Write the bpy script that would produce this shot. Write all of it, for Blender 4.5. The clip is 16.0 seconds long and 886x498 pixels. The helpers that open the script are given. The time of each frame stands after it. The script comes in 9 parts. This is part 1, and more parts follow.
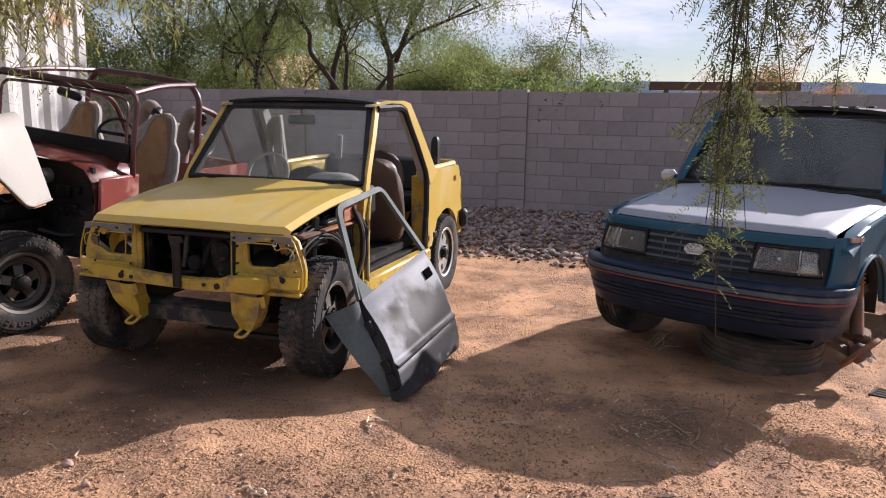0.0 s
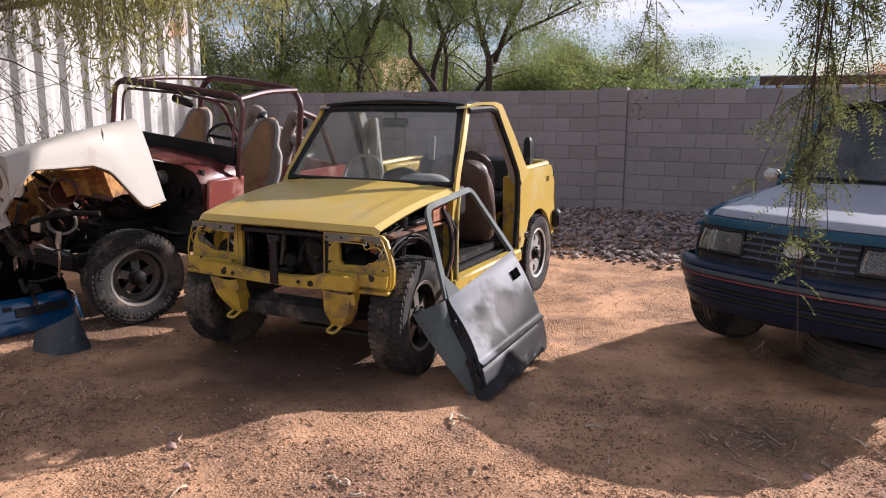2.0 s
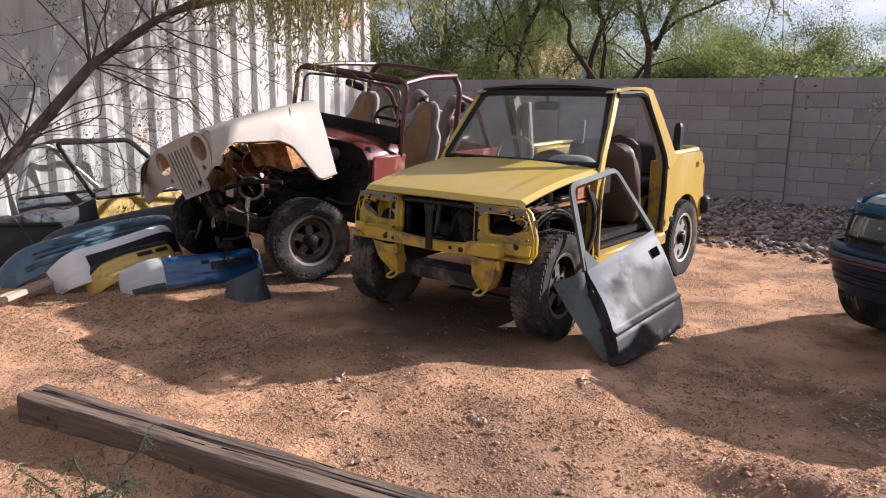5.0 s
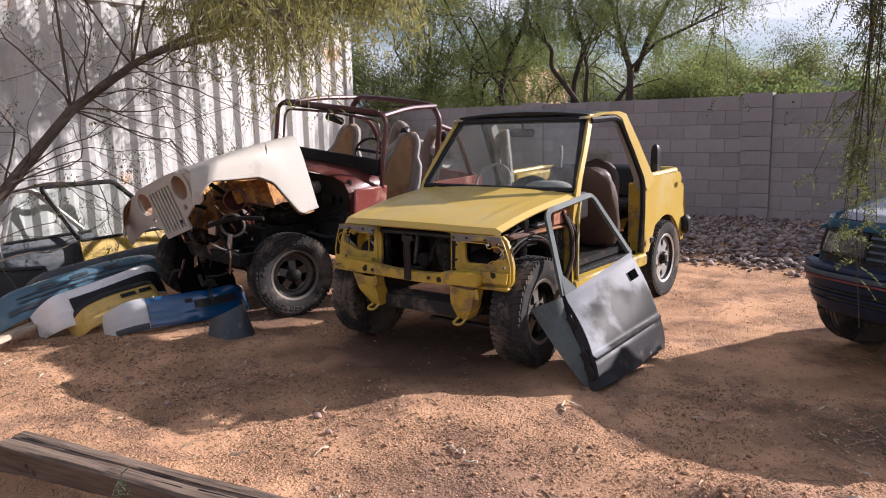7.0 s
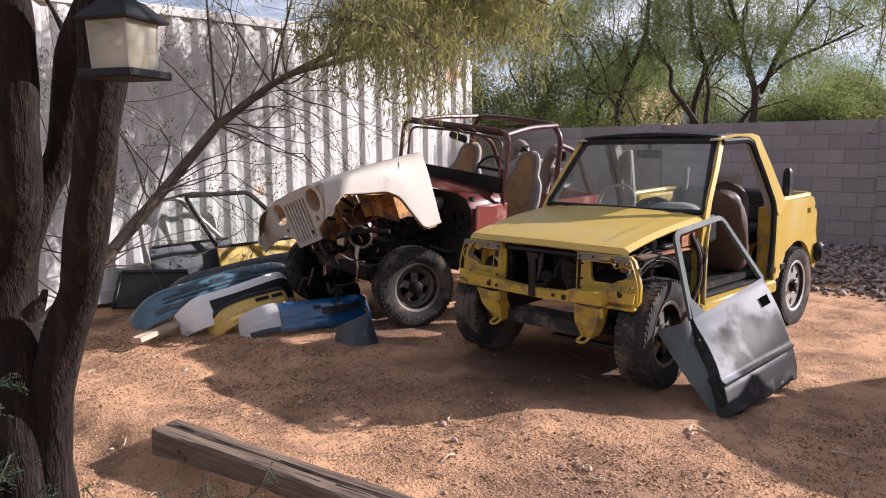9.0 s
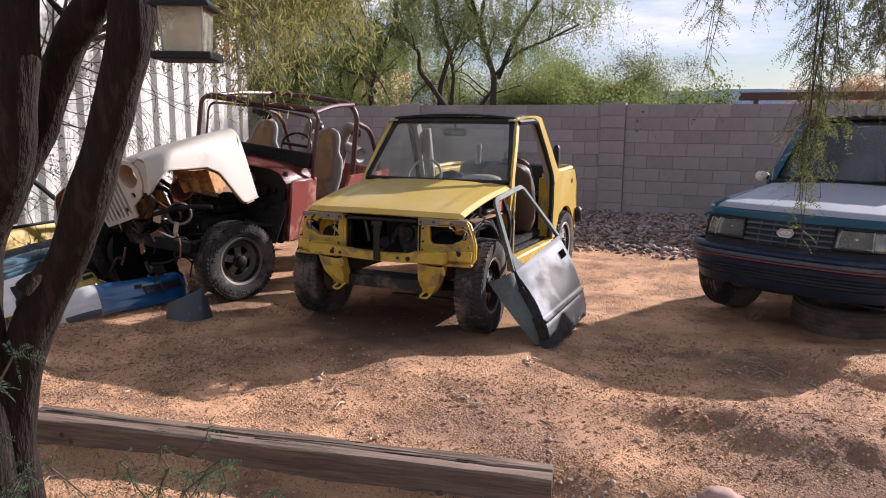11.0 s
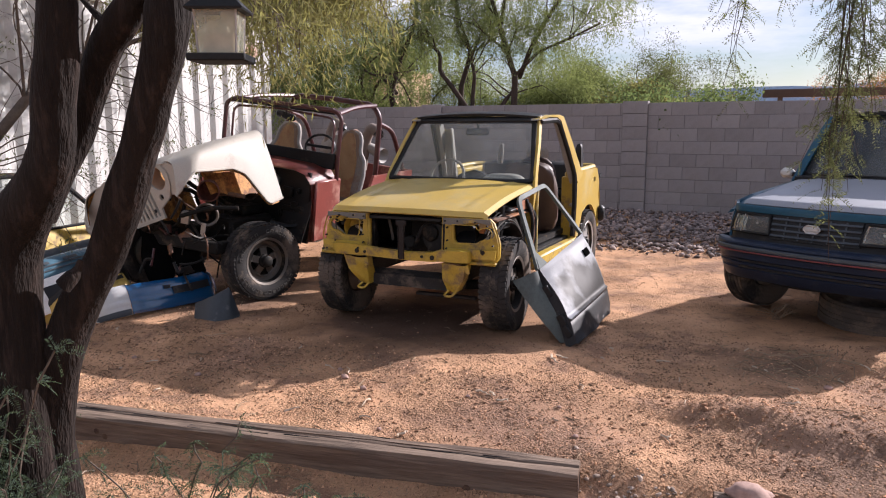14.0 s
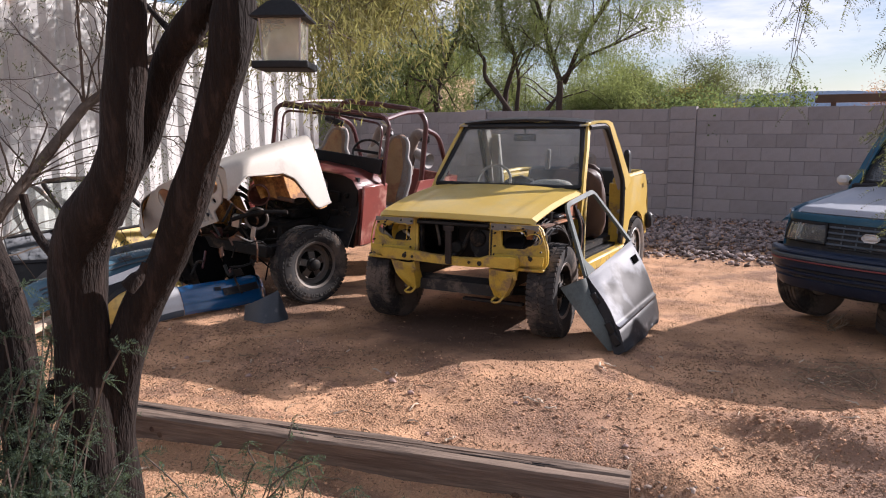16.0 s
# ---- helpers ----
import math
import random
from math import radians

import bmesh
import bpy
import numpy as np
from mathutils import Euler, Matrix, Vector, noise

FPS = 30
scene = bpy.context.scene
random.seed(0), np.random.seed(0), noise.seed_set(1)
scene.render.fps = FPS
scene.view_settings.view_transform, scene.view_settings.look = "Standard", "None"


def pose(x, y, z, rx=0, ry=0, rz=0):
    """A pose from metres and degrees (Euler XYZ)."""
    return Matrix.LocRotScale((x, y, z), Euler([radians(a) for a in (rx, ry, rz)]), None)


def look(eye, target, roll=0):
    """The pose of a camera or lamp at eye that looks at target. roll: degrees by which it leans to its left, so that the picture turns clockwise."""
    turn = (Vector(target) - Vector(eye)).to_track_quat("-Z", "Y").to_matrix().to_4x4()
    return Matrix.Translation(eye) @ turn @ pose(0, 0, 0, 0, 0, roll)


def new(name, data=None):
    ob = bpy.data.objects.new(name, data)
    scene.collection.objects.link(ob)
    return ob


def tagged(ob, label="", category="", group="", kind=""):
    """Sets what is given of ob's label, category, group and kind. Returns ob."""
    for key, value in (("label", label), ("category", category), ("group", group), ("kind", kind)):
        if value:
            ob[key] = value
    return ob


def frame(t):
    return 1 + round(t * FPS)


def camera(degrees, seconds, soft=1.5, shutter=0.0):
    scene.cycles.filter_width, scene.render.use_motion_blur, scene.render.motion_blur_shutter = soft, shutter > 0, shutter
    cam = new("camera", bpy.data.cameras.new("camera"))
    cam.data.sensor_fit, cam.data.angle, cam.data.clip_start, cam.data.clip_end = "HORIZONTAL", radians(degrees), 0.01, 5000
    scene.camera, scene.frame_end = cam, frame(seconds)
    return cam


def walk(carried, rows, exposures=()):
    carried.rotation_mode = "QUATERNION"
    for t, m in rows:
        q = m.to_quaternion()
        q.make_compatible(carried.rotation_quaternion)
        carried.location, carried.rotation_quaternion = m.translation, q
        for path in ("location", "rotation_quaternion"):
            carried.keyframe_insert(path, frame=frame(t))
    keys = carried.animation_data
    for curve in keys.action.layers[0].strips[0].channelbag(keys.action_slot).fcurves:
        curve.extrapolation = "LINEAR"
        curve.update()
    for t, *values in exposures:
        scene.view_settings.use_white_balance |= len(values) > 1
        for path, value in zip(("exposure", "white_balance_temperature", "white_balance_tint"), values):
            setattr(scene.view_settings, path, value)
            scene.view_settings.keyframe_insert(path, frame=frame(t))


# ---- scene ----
# camera and its walk
cam = camera(61.84, 16.0, soft=1.1)
PATH = [
    (0, (2.906, 0.585, 1.557), (2.2758, 2.4485, 1.1949), 1.05),
    (0.5, (2.907, 0.570, 1.554), (2.2004, 2.4005, 1.1664), -0.02),
    (1, (2.901, 0.550, 1.554), (2.1323, 2.3565, 1.1708), -0.11),
    (1.5, (2.904, 0.550, 1.544), (2.0939, 2.3404, 1.1710), 0.28),
    (2, (3.000, 0.584, 1.566), (2.1175, 2.3409, 1.2015), 0.14),
    (2.5, (3.106, 0.641, 1.540), (2.1262, 2.3458, 1.1771), -0.13),
    (3, (3.123, 0.534, 1.569), (2.0446, 2.1790, 1.2055), -0.39),
    (3.5, (3.106, 0.268, 1.568), (1.9421, 1.8544, 1.2084), -0.41),
    (3.7, (3.073, 0.241, 1.543), (1.8812, 1.8067, 1.1842), -0.56),
    (4.23, (3.109, 0.209, 1.539), (1.8763, 1.7396, 1.1671), -0.37),
    (4.75, (3.191, 0.243, 1.531), (1.9591, 1.7702, 1.1405), 0.40),
    (5.28, (3.275, 0.300, 1.526), (2.0670, 1.8432, 1.1259), 1.07),
    (5.8, (3.319, 0.335, 1.530), (2.1381, 1.9027, 1.1443), 0.95),
    (6, (3.318, 0.333, 1.532), (2.1458, 1.9102, 1.1607), 0.62),
    (6.5, (3.337, 0.343, 1.549), (2.1472, 1.9126, 1.2000), -0.49),
    (7, (3.345, 0.334, 1.557), (2.1238, 1.8831, 1.2299), -1.38),
    (7.5, (3.338, 0.325, 1.554), (2.0767, 1.8465, 1.2455), -1.59),
    (8, (3.344, 0.317, 1.555), (2.0076, 1.7751, 1.2557), -1.47),
    (8.2, (3.353, 0.317, 1.563), (1.9796, 1.7391, 1.2629), -1.34),
    (8.62, (3.337, 0.263, 1.561), (1.9141, 1.6381, 1.2711), -0.97),
    (9.04, (3.292, 0.140, 1.557), (1.8626, 1.5120, 1.2848), -0.44),
    (9.46, (3.225, -0.031, 1.552), (1.8382, 1.3872, 1.2960), 0.09),
    (9.88, (3.141, -0.229, 1.549), (1.8592, 1.2848, 1.2969), 0.52),
    (10.3, (3.048, -0.434, 1.547), (1.9501, 1.2158, 1.2795), 0.69),
    (10.5, (3.004, -0.533, 1.543), (2.0210, 1.1860, 1.2603), 0.62),
    (11, (2.902, -0.747, 1.565), (2.0768, 1.0439, 1.2306), 0.37),
    (11.5, (2.929, -0.724, 1.551), (2.2032, 1.1037, 1.1861), 0.36),
    (12, (2.937, -0.727, 1.549), (2.2559, 1.1161, 1.1771), 0.50),
    (12.5, (2.924, -0.748, 1.550), (2.2191, 1.0878, 1.1863), 0.41),
    (13, (2.914, -0.764, 1.555), (2.1464, 1.0490, 1.2048), 0.16),
    (13.5, (2.903, -0.779, 1.552), (2.0761, 1.0099, 1.2138), -0.09),
    (14, (2.897, -0.791, 1.554), (2.0208, 0.9764, 1.2225), -0.24),
    (14.5, (2.885, -0.805, 1.556), (1.9733, 0.9444, 1.2281), -0.28),
    (15, (2.880, -0.804, 1.560), (1.9432, 0.9334, 1.2343), -0.22),
    (15.5, (2.865, -0.809, 1.559), (1.9078, 0.9171, 1.2381), -0.19),
    (16, (2.853, -0.819, 1.559), (1.8794, 0.8994, 1.2410), -0.15),
]
walk(cam, [(t, look(eye, target, roll)) for t, eye, target, roll in PATH], exposures=((0.0, 0.78), (6.0, 0.82), (10.5, 0.85), (13.5, 0.88), (16.0, 0.92)))

# ---- sky and sun ----
SUN_AZ, SUN_EL = 33.0, 26.6          # degrees clockwise from +y, and above the ground
world = bpy.data.worlds.new("sky")
scene.world = world
world.use_nodes = True
wn, wl = world.node_tree.nodes, world.node_tree.links
wn.clear()
w_out = wn.new("ShaderNodeOutputWorld")
w_bg = wn.new("ShaderNodeBackground")
w_bg.inputs["Strength"].default_value = 0.05
w_sky = wn.new("ShaderNodeTexSky")
w_sky.sky_type = "NISHITA"
w_sky.sun_disc = False
w_sky.sun_elevation = radians(SUN_EL)
w_sky.sun_rotation = radians(SUN_AZ)
w_sky.dust_density = 0.5
w_sky.ozone_density = 2.5
# thin streaked cloud over the blue
w_tc = wn.new("ShaderNodeTexCoord")
w_map = wn.new("ShaderNodeMapping")
w_map.inputs["Scale"].default_value = (1.4, 1.4, 7.0)
w_map.inputs["Rotation"].default_value = (0.12, 0.05, 0.4)
w_noise = wn.new("ShaderNodeTexNoise")
w_noise.inputs["Scale"].default_value = 2.2
w_noise.inputs["Detail"].default_value = 6.0
w_noise.inputs["Roughness"].default_value = 0.6
w_ramp = wn.new("ShaderNodeValToRGB")
w_ramp.color_ramp.elements[0].position, w_ramp.color_ramp.elements[1].position = 0.40, 0.60
w_mix = wn.new("ShaderNodeMix")
w_mix.data_type = "RGBA"
w_mix.inputs[7].default_value = (10.5, 10.9, 11.9, 1)
wl.new(w_tc.outputs["Generated"], w_map.inputs["Vector"])
wl.new(w_map.outputs["Vector"], w_noise.inputs["Vector"])
wl.new(w_noise.outputs["Fac"], w_ramp.inputs["Fac"])
w_sep = wn.new("ShaderNodeSeparateXYZ")
w_low = wn.new("ShaderNodeMapRange")
w_low.inputs["From Min"].default_value, w_low.inputs["From Max"].default_value = 0.05, 0.11
w_low.inputs["To Min"].default_value = 0.25
w_mul = wn.new("ShaderNodeMath")
w_mul.operation = "MULTIPLY"
wl.new(w_tc.outputs["Generated"], w_sep.inputs[0])
wl.new(w_sep.outputs["Z"], w_low.inputs["Value"])
wl.new(w_ramp.outputs["Color"], w_mul.inputs[0])
wl.new(w_low.outputs["Result"], w_mul.inputs[1])
wl.new(w_mul.outputs[0], w_mix.inputs[0])
wl.new(w_sky.outputs["Color"], w_mix.inputs[6])
wl.new(w_mix.outputs[2], w_bg.inputs["Color"])
wl.new(w_bg.outputs["Background"], w_out.inputs["Surface"])

sun = new("sun", bpy.data.lights.new("sun", "SUN"))
sun.data.energy, sun.data.angle, sun.data.color = 5.0, radians(0.6), (1.0, 0.95, 0.89)
sun_dir = Vector((math.sin(radians(SUN_AZ)) * math.cos(radians(SUN_EL)), math.cos(radians(SUN_AZ)) * math.cos(radians(SUN_EL)), math.sin(radians(SUN_EL))))
sun.matrix_world = Matrix.Translation((6, 8, 12)) @ sun_dir.to_track_quat("Z", "Y").to_matrix().to_4x4()
scene.view_settings.use_white_balance = True
scene.view_settings.white_balance_temperature = 6250
scene.view_settings.white_balance_tint = 20

# ---- materials ----
def surf(name, base, rough=0.6, metal=0.0, var=0.15, scale=6.0, bump=0.15, fine=80.0, second=None, amount=0.5, second_scale=3.0,
         second_rough=None, coat=0.0, per_object=0.0, per_island=0.0, stretch=(1, 1, 1), dist=0.004, spec=None, patchy=0.0):
    """A procedural surface: a base colour that varies at two scales, a second colour in patches, and fine relief."""
    m = bpy.data.materials.new(name)
    m.use_nodes = True
    nt = m.node_tree
    n, l = nt.nodes, nt.links
    bsdf = n["Principled BSDF"]
    tc = n.new("ShaderNodeTexCoord")
    mp = n.new("ShaderNodeMapping")
    mp.inputs["Scale"].default_value = stretch
    l.new(tc.outputs["Object"], mp.inputs["Vector"])
    big = n.new("ShaderNodeTexNoise")
    big.inputs["Scale"].default_value, big.inputs["Detail"].default_value, big.inputs["Roughness"].default_value = scale, 5.0, 0.6
    small = n.new("ShaderNodeTexNoise")
    small.inputs["Scale"].default_value, small.inputs["Detail"].default_value, small.inputs["Roughness"].default_value = fine, 3.0, 0.65
    l.new(mp.outputs["Vector"], big.inputs["Vector"])
    l.new(mp.outputs["Vector"], small.inputs["Vector"])
    add = n.new("ShaderNodeMath"); add.operation = "ADD"
    l.new(big.outputs["Fac"], add.inputs[0]); l.new(small.outputs["Fac"], add.inputs[1])
    rng = n.new("ShaderNodeMapRange")
    rng.inputs["From Min"].default_value, rng.inputs["From Max"].default_value = 0.65, 1.35
    rng.inputs["To Min"].default_value, rng.inputs["To Max"].default_value = 1 - var, 1 + var
    l.new(add.outputs[0], rng.inputs["Value"])
    value = rng.outputs["Result"]
    for key, strength in (("Object Info", per_object), ("Geometry", per_island)):
        if strength:
            src = n.new("ShaderNodeObjectInfo" if key == "Object Info" else "ShaderNodeNewGeometry")
            r2 = n.new("ShaderNodeMapRange")
            r2.inputs["To Min"].default_value, r2.inputs["To Max"].default_value = 1 - strength, 1 + strength
            l.new(src.outputs["Random" if key == "Object Info" else "Random Per Island"], r2.inputs["Value"])
            mul = n.new("ShaderNodeMath"); mul.operation = "MULTIPLY"
            l.new(value, mul.inputs[0]); l.new(r2.outputs["Result"], mul.inputs[1])
            value = mul.outputs[0]
    colour = n.new("ShaderNodeRGB"); colour.outputs[0].default_value = (*base, 1)
    col = colour.outputs[0]
    if second:
        pn = n.new("ShaderNodeTexNoise")
        pn.inputs["Scale"].default_value, pn.inputs["Detail"].default_value, pn.inputs["Roughness"].default_value = second_scale, 7.0, 0.68
        l.new(mp.outputs["Vector"], pn.inputs["Vector"])
        pr = n.new("ShaderNodeMapRange")
        pr.inputs["From Min"].default_value, pr.inputs["From Max"].default_value = 0.62 - 0.3 * amount, 0.72 - 0.3 * amount
        l.new(pn.outputs["Fac"], pr.inputs["Value"])
        mx = n.new("ShaderNodeMix"); mx.data_type = "RGBA"
        mx.inputs[7].default_value = (*second, 1)
        l.new(pr.outputs["Result"], mx.inputs[0]); l.new(col, mx.inputs[6])
        col = mx.outputs[2]
        if second_rough is not None:
            rr = n.new("ShaderNodeMapRange")
            rr.inputs["To Min"].default_value, rr.inputs["To Max"].default_value = rough, second_rough
            l.new(pr.outputs["Result"], rr.inputs["Value"]); l.new(rr.outputs["Result"], bsdf.inputs["Roughness"])
    sc = n.new("ShaderNodeVectorMath"); sc.operation = "SCALE"
    l.new(col, sc.inputs[0]); l.new(value, sc.inputs["Scale"])
    l.new(sc.outputs["Vector"], bsdf.inputs["Base Color"])
    if not (second and second_rough is not None):
        rv = n.new("ShaderNodeMapRange")
        rv.inputs["From Min"].default_value, rv.inputs["From Max"].default_value = 0.3, 0.7
        rv.inputs["To Min"].default_value, rv.inputs["To Max"].default_value = max(0.02, rough - 0.08), min(1, rough + 0.08)
        l.new(big.outputs["Fac"], rv.inputs["Value"]); l.new(rv.outputs["Result"], bsdf.inputs["Roughness"])
    bsdf.inputs["Specular IOR Level"].default_value = spec if spec is not None else 0.5 if rough < 0.6 else 0.2
    bsdf.inputs["Metallic"].default_value = metal
    bsdf.inputs["Coat Weight"].default_value = coat
    bsdf.inputs["Coat Roughness"].default_value = 0.12
    if bump:
        bp = n.new("ShaderNodeBump")
        bp.inputs["Strength"].default_value, bp.inputs["Distance"].default_value = bump, dist
        height = add.outputs[0]
        if patchy:
            # rough in some places, trodden smooth in others, with crumbs of a second size
            pn2 = n.new("ShaderNodeTexNoise"); pn2.inputs["Scale"].default_value, pn2.inputs["Detail"].default_value = patchy, 4.0
            cr = n.new("ShaderNodeTexVoronoi"); cr.inputs["Scale"].default_value = fine * 0.55
            l.new(mp.outputs["Vector"], pn2.inputs["Vector"]); l.new(mp.outputs["Vector"], cr.inputs["Vector"])
            pm = n.new("ShaderNodeMapRange")
            pm.inputs["From Min"].default_value, pm.inputs["From Max"].default_value = 0.38, 0.64
            pm.inputs["To Min"].default_value, pm.inputs["To Max"].default_value = 0.12, 1.0
            l.new(pn2.outputs["Fac"], pm.inputs["Value"])
            cm = n.new("ShaderNodeMath"); cm.operation = "MULTIPLY_ADD"; cm.inputs[1].default_value = -0.7
            l.new(cr.outputs["Distance"], cm.inputs[0]); l.new(small.outputs["Fac"], cm.inputs[2])
            pr2 = n.new("ShaderNodeMath"); pr2.operation = "MULTIPLY"
            l.new(cm.outputs[0], pr2.inputs[0]); l.new(pm.outputs["Result"], pr2.inputs[1])
            height = pr2.outputs[0]
        l.new(height, bp.inputs["Height"]); l.new(bp.outputs["Normal"], bsdf.inputs["Normal"])
    return m


def glass(name, tint=(0.75, 0.8, 0.8), haze=0.35, haze_colour=(0.55, 0.53, 0.48), rough=0.03):
    """A dusty pane: clear and mirror-like, with a thin film of dirt."""
    m = bpy.data.materials.new(name)
    m.use_nodes = True
    nt = m.node_tree
    n, l = nt.nodes, nt.links
    n.remove(n["Principled BSDF"])
    out = n["Material Output"]
    tr = n.new("ShaderNodeBsdfTransparent"); tr.inputs[0].default_value = (*tint, 1)
    gl = n.new("ShaderNodeBsdfGlossy"); gl.inputs["Roughness"].default_value = rough
    lw = n.new("ShaderNodeLayerWeight"); lw.inputs["Blend"].default_value = 0.5
    pw = n.new("ShaderNodeMath"); pw.operation = "POWER"; pw.inputs[1].default_value = 5.0
    fr = n.new("ShaderNodeMath"); fr.operation = "MULTIPLY_ADD"; fr.inputs[1].default_value, fr.inputs[2].default_value = 0.7, 0.04
    l.new(lw.outputs["Facing"], pw.inputs[0]); l.new(pw.outputs[0], fr.inputs[0])
    df = n.new("ShaderNodeBsdfDiffuse"); df.inputs[0].default_value = (*haze_colour, 1)
    tc = n.new("ShaderNodeTexCoord")
    nz = n.new("ShaderNodeTexNoise"); nz.inputs["Scale"].default_value, nz.inputs["Detail"].default_value = 5.0, 6.0
    l.new(tc.outputs["Object"], nz.inputs["Vector"])
    mr = n.new("ShaderNodeMapRange")
    mr.inputs["From Min"].default_value, mr.inputs["From Max"].default_value = 0.3, 0.75
    mr.inputs["To Min"].default_value, mr.inputs["To Max"].default_value = haze * 0.45, haze * 1.3
    l.new(nz.outputs["Fac"], mr.inputs["Value"])
    m1 = n.new("ShaderNodeMixShader"); m2 = n.new("ShaderNodeMixShader")
    l.new(mr.outputs["Result"], m1.inputs[0]); l.new(tr.outputs[0], m1.inputs[1]); l.new(df.outputs[0], m1.inputs[2])
    l.new(fr.outputs[0], m2.inputs[0]); l.new(m1.outputs[0], m2.inputs[1]); l.new(gl.outputs[0], m2.inputs[2])
    l.new(m2.outputs[0], out.inputs["Surface"])
    return m


def leafy(name, base, var=0.35):
    """Thin leaves that let light through, each island a little different."""
    m = bpy.data.materials.new(name)
    m.use_nodes = True
    nt = m.node_tree
    n, l = nt.nodes, nt.links
    n.remove(n["Principled BSDF"])
    geo = n.new("ShaderNodeNewGeometry")
    tc = n.new("ShaderNodeTexCoord")
    nz = n.new("ShaderNodeTexNoise"); nz.inputs["Scale"].default_value, nz.inputs["Detail"].default_value = 0.9, 3.0
    l.new(tc.outputs["Object"], nz.inputs["Vector"])
    ad = n.new("ShaderNodeMath"); ad.operation = "ADD"
    l.new(geo.outputs["Random Per Island"], ad.inputs[0]); l.new(nz.outputs["Fac"], ad.inputs[1])
    mr = n.new("ShaderNodeMapRange")
    mr.inputs["From Min"].default_value, mr.inputs["From Max"].default_value = 0.2, 1.5
    mr.inputs["To Min"].default_value, mr.inputs["To Max"].default_value = 1 - var, 1 + var
    l.new(ad.outputs[0], mr.inputs["Value"])
    sc = n.new("ShaderNodeVectorMath"); sc.operation = "SCALE"
    sc.inputs[0].default_value = base
    l.new(mr.outputs["Result"], sc.inputs["Scale"])
    df = n.new("ShaderNodeBsdfDiffuse"); ts = n.new("ShaderNodeBsdfTranslucent")
    tint = n.new("ShaderNodeVectorMath"); tint.operation = "MULTIPLY"; tint.inputs[1].default_value = (1.10, 1.10, 0.68)
    l.new(sc.outputs["Vector"], df.inputs["Color"])
    l.new(sc.outputs["Vector"], tint.inputs[0]); l.new(tint.outputs["Vector"], ts.inputs["Color"])
    mx = n.new("ShaderNodeMixShader"); mx.inputs[0].default_value = 0.52
    l.new(df.outputs[0], mx.inputs[1]); l.new(ts.outputs[0], mx.inputs[2])
    l.new(mx.outputs[0], n["Material Output"].inputs["Surface"])
    return m


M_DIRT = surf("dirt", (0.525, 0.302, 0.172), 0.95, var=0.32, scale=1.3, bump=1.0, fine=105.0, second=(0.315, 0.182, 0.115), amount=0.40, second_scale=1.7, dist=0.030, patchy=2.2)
M_CLOD = surf("dirt_clods", (0.47, 0.272, 0.160), 0.95, var=0.2, scale=8, bump=0.5, fine=90, per_island=0.55)
M_CLODD = surf("dark_dirt_clods", (0.30, 0.172, 0.105), 0.95, var=0.25, scale=14, bump=0.8, fine=70, per_island=0.4)
M_TWIG = surf("dry_twigs", (0.28, 0.20, 0.13), 0.9, var=0.2, per_island=0.4)
M_LITTER = surf("dark_leaf_litter", (0.13, 0.08, 0.052), 0.9, var=0.2, per_island=0.5)
M_ROCK = surf("river_rock", (0.245, 0.198, 0.182), 0.8, var=0.2, scale=9, bump=0.4, fine=70, per_object=0.6, second=(0.33, 0.23, 0.18), amount=0.35, second_scale=6)
M_ROCKS = surf("river_rock_bed", (0.238, 0.192, 0.178), 0.8, var=0.2, scale=9, bump=0.4, fine=70, per_island=0.6)
M_PEBBLE = surf("pale_pebbles", (0.36, 0.275, 0.22), 0.85, var=0.15, scale=9, bump=0.3, fine=70, per_island=0.45)
M_BLOCK = surf("grey_block", (0.285, 0.260, 0.260), 0.92, var=0.2, scale=5, bump=0.5, fine=110, per_object=0.11, second=(0.24, 0.218, 0.215), amount=0.3, second_scale=2.5)
M_MORTAR = surf("mortar", (0.165, 0.151, 0.150), 0.95, var=0.15, scale=6, bump=0.5, fine=90)
M_CONT = surf("white_container_paint", (0.52, 0.512, 0.49), 0.5, var=0.12, scale=1.2, bump=0.06, fine=40, second=(0.42, 0.30, 0.22), amount=0.02, second_scale=2.4, second_rough=0.8)
M_STEEL = surf("rusty_steel", (0.16, 0.10, 0.075), 0.8, metal=0.3, var=0.3, scale=7, bump=0.4, second=(0.25, 0.11, 0.05), amount=0.5, second_scale=5)
M_RUSTD = surf("dark_rust_strut", (0.034, 0.027, 0.024), 0.8, var=0.3, scale=9, bump=0.3)
M_YEL = surf("faded_yellow_paint", (0.50, 0.340, 0.064), 0.42, var=0.08, scale=2.2, bump=0.03, fine=120, second=(0.455, 0.335, 0.105), amount=0.4, second_scale=2.2, second_rough=0.55, coat=0.25)
M_YELD = surf("dirty_yellow_paint", (0.45, 0.30, 0.035), 0.5, var=0.2, scale=7, bump=0.08, fine=90, second=(0.24, 0.16, 0.07), amount=0.35, second_scale=6, second_rough=0.75)
M_DUSTB = surf("dusty_black_metal", (0.085, 0.078, 0.070), 0.8, var=0.35, scale=9, bump=0.2, second=(0.17, 0.145, 0.12), amount=0.35, second_scale=8)
M_CREAM = surf("cream_undercoat", (0.52, 0.43, 0.22), 0.6, var=0.15, scale=9, bump=0.05, second=(0.42, 0.29, 0.06), amount=0.35, second_scale=9)
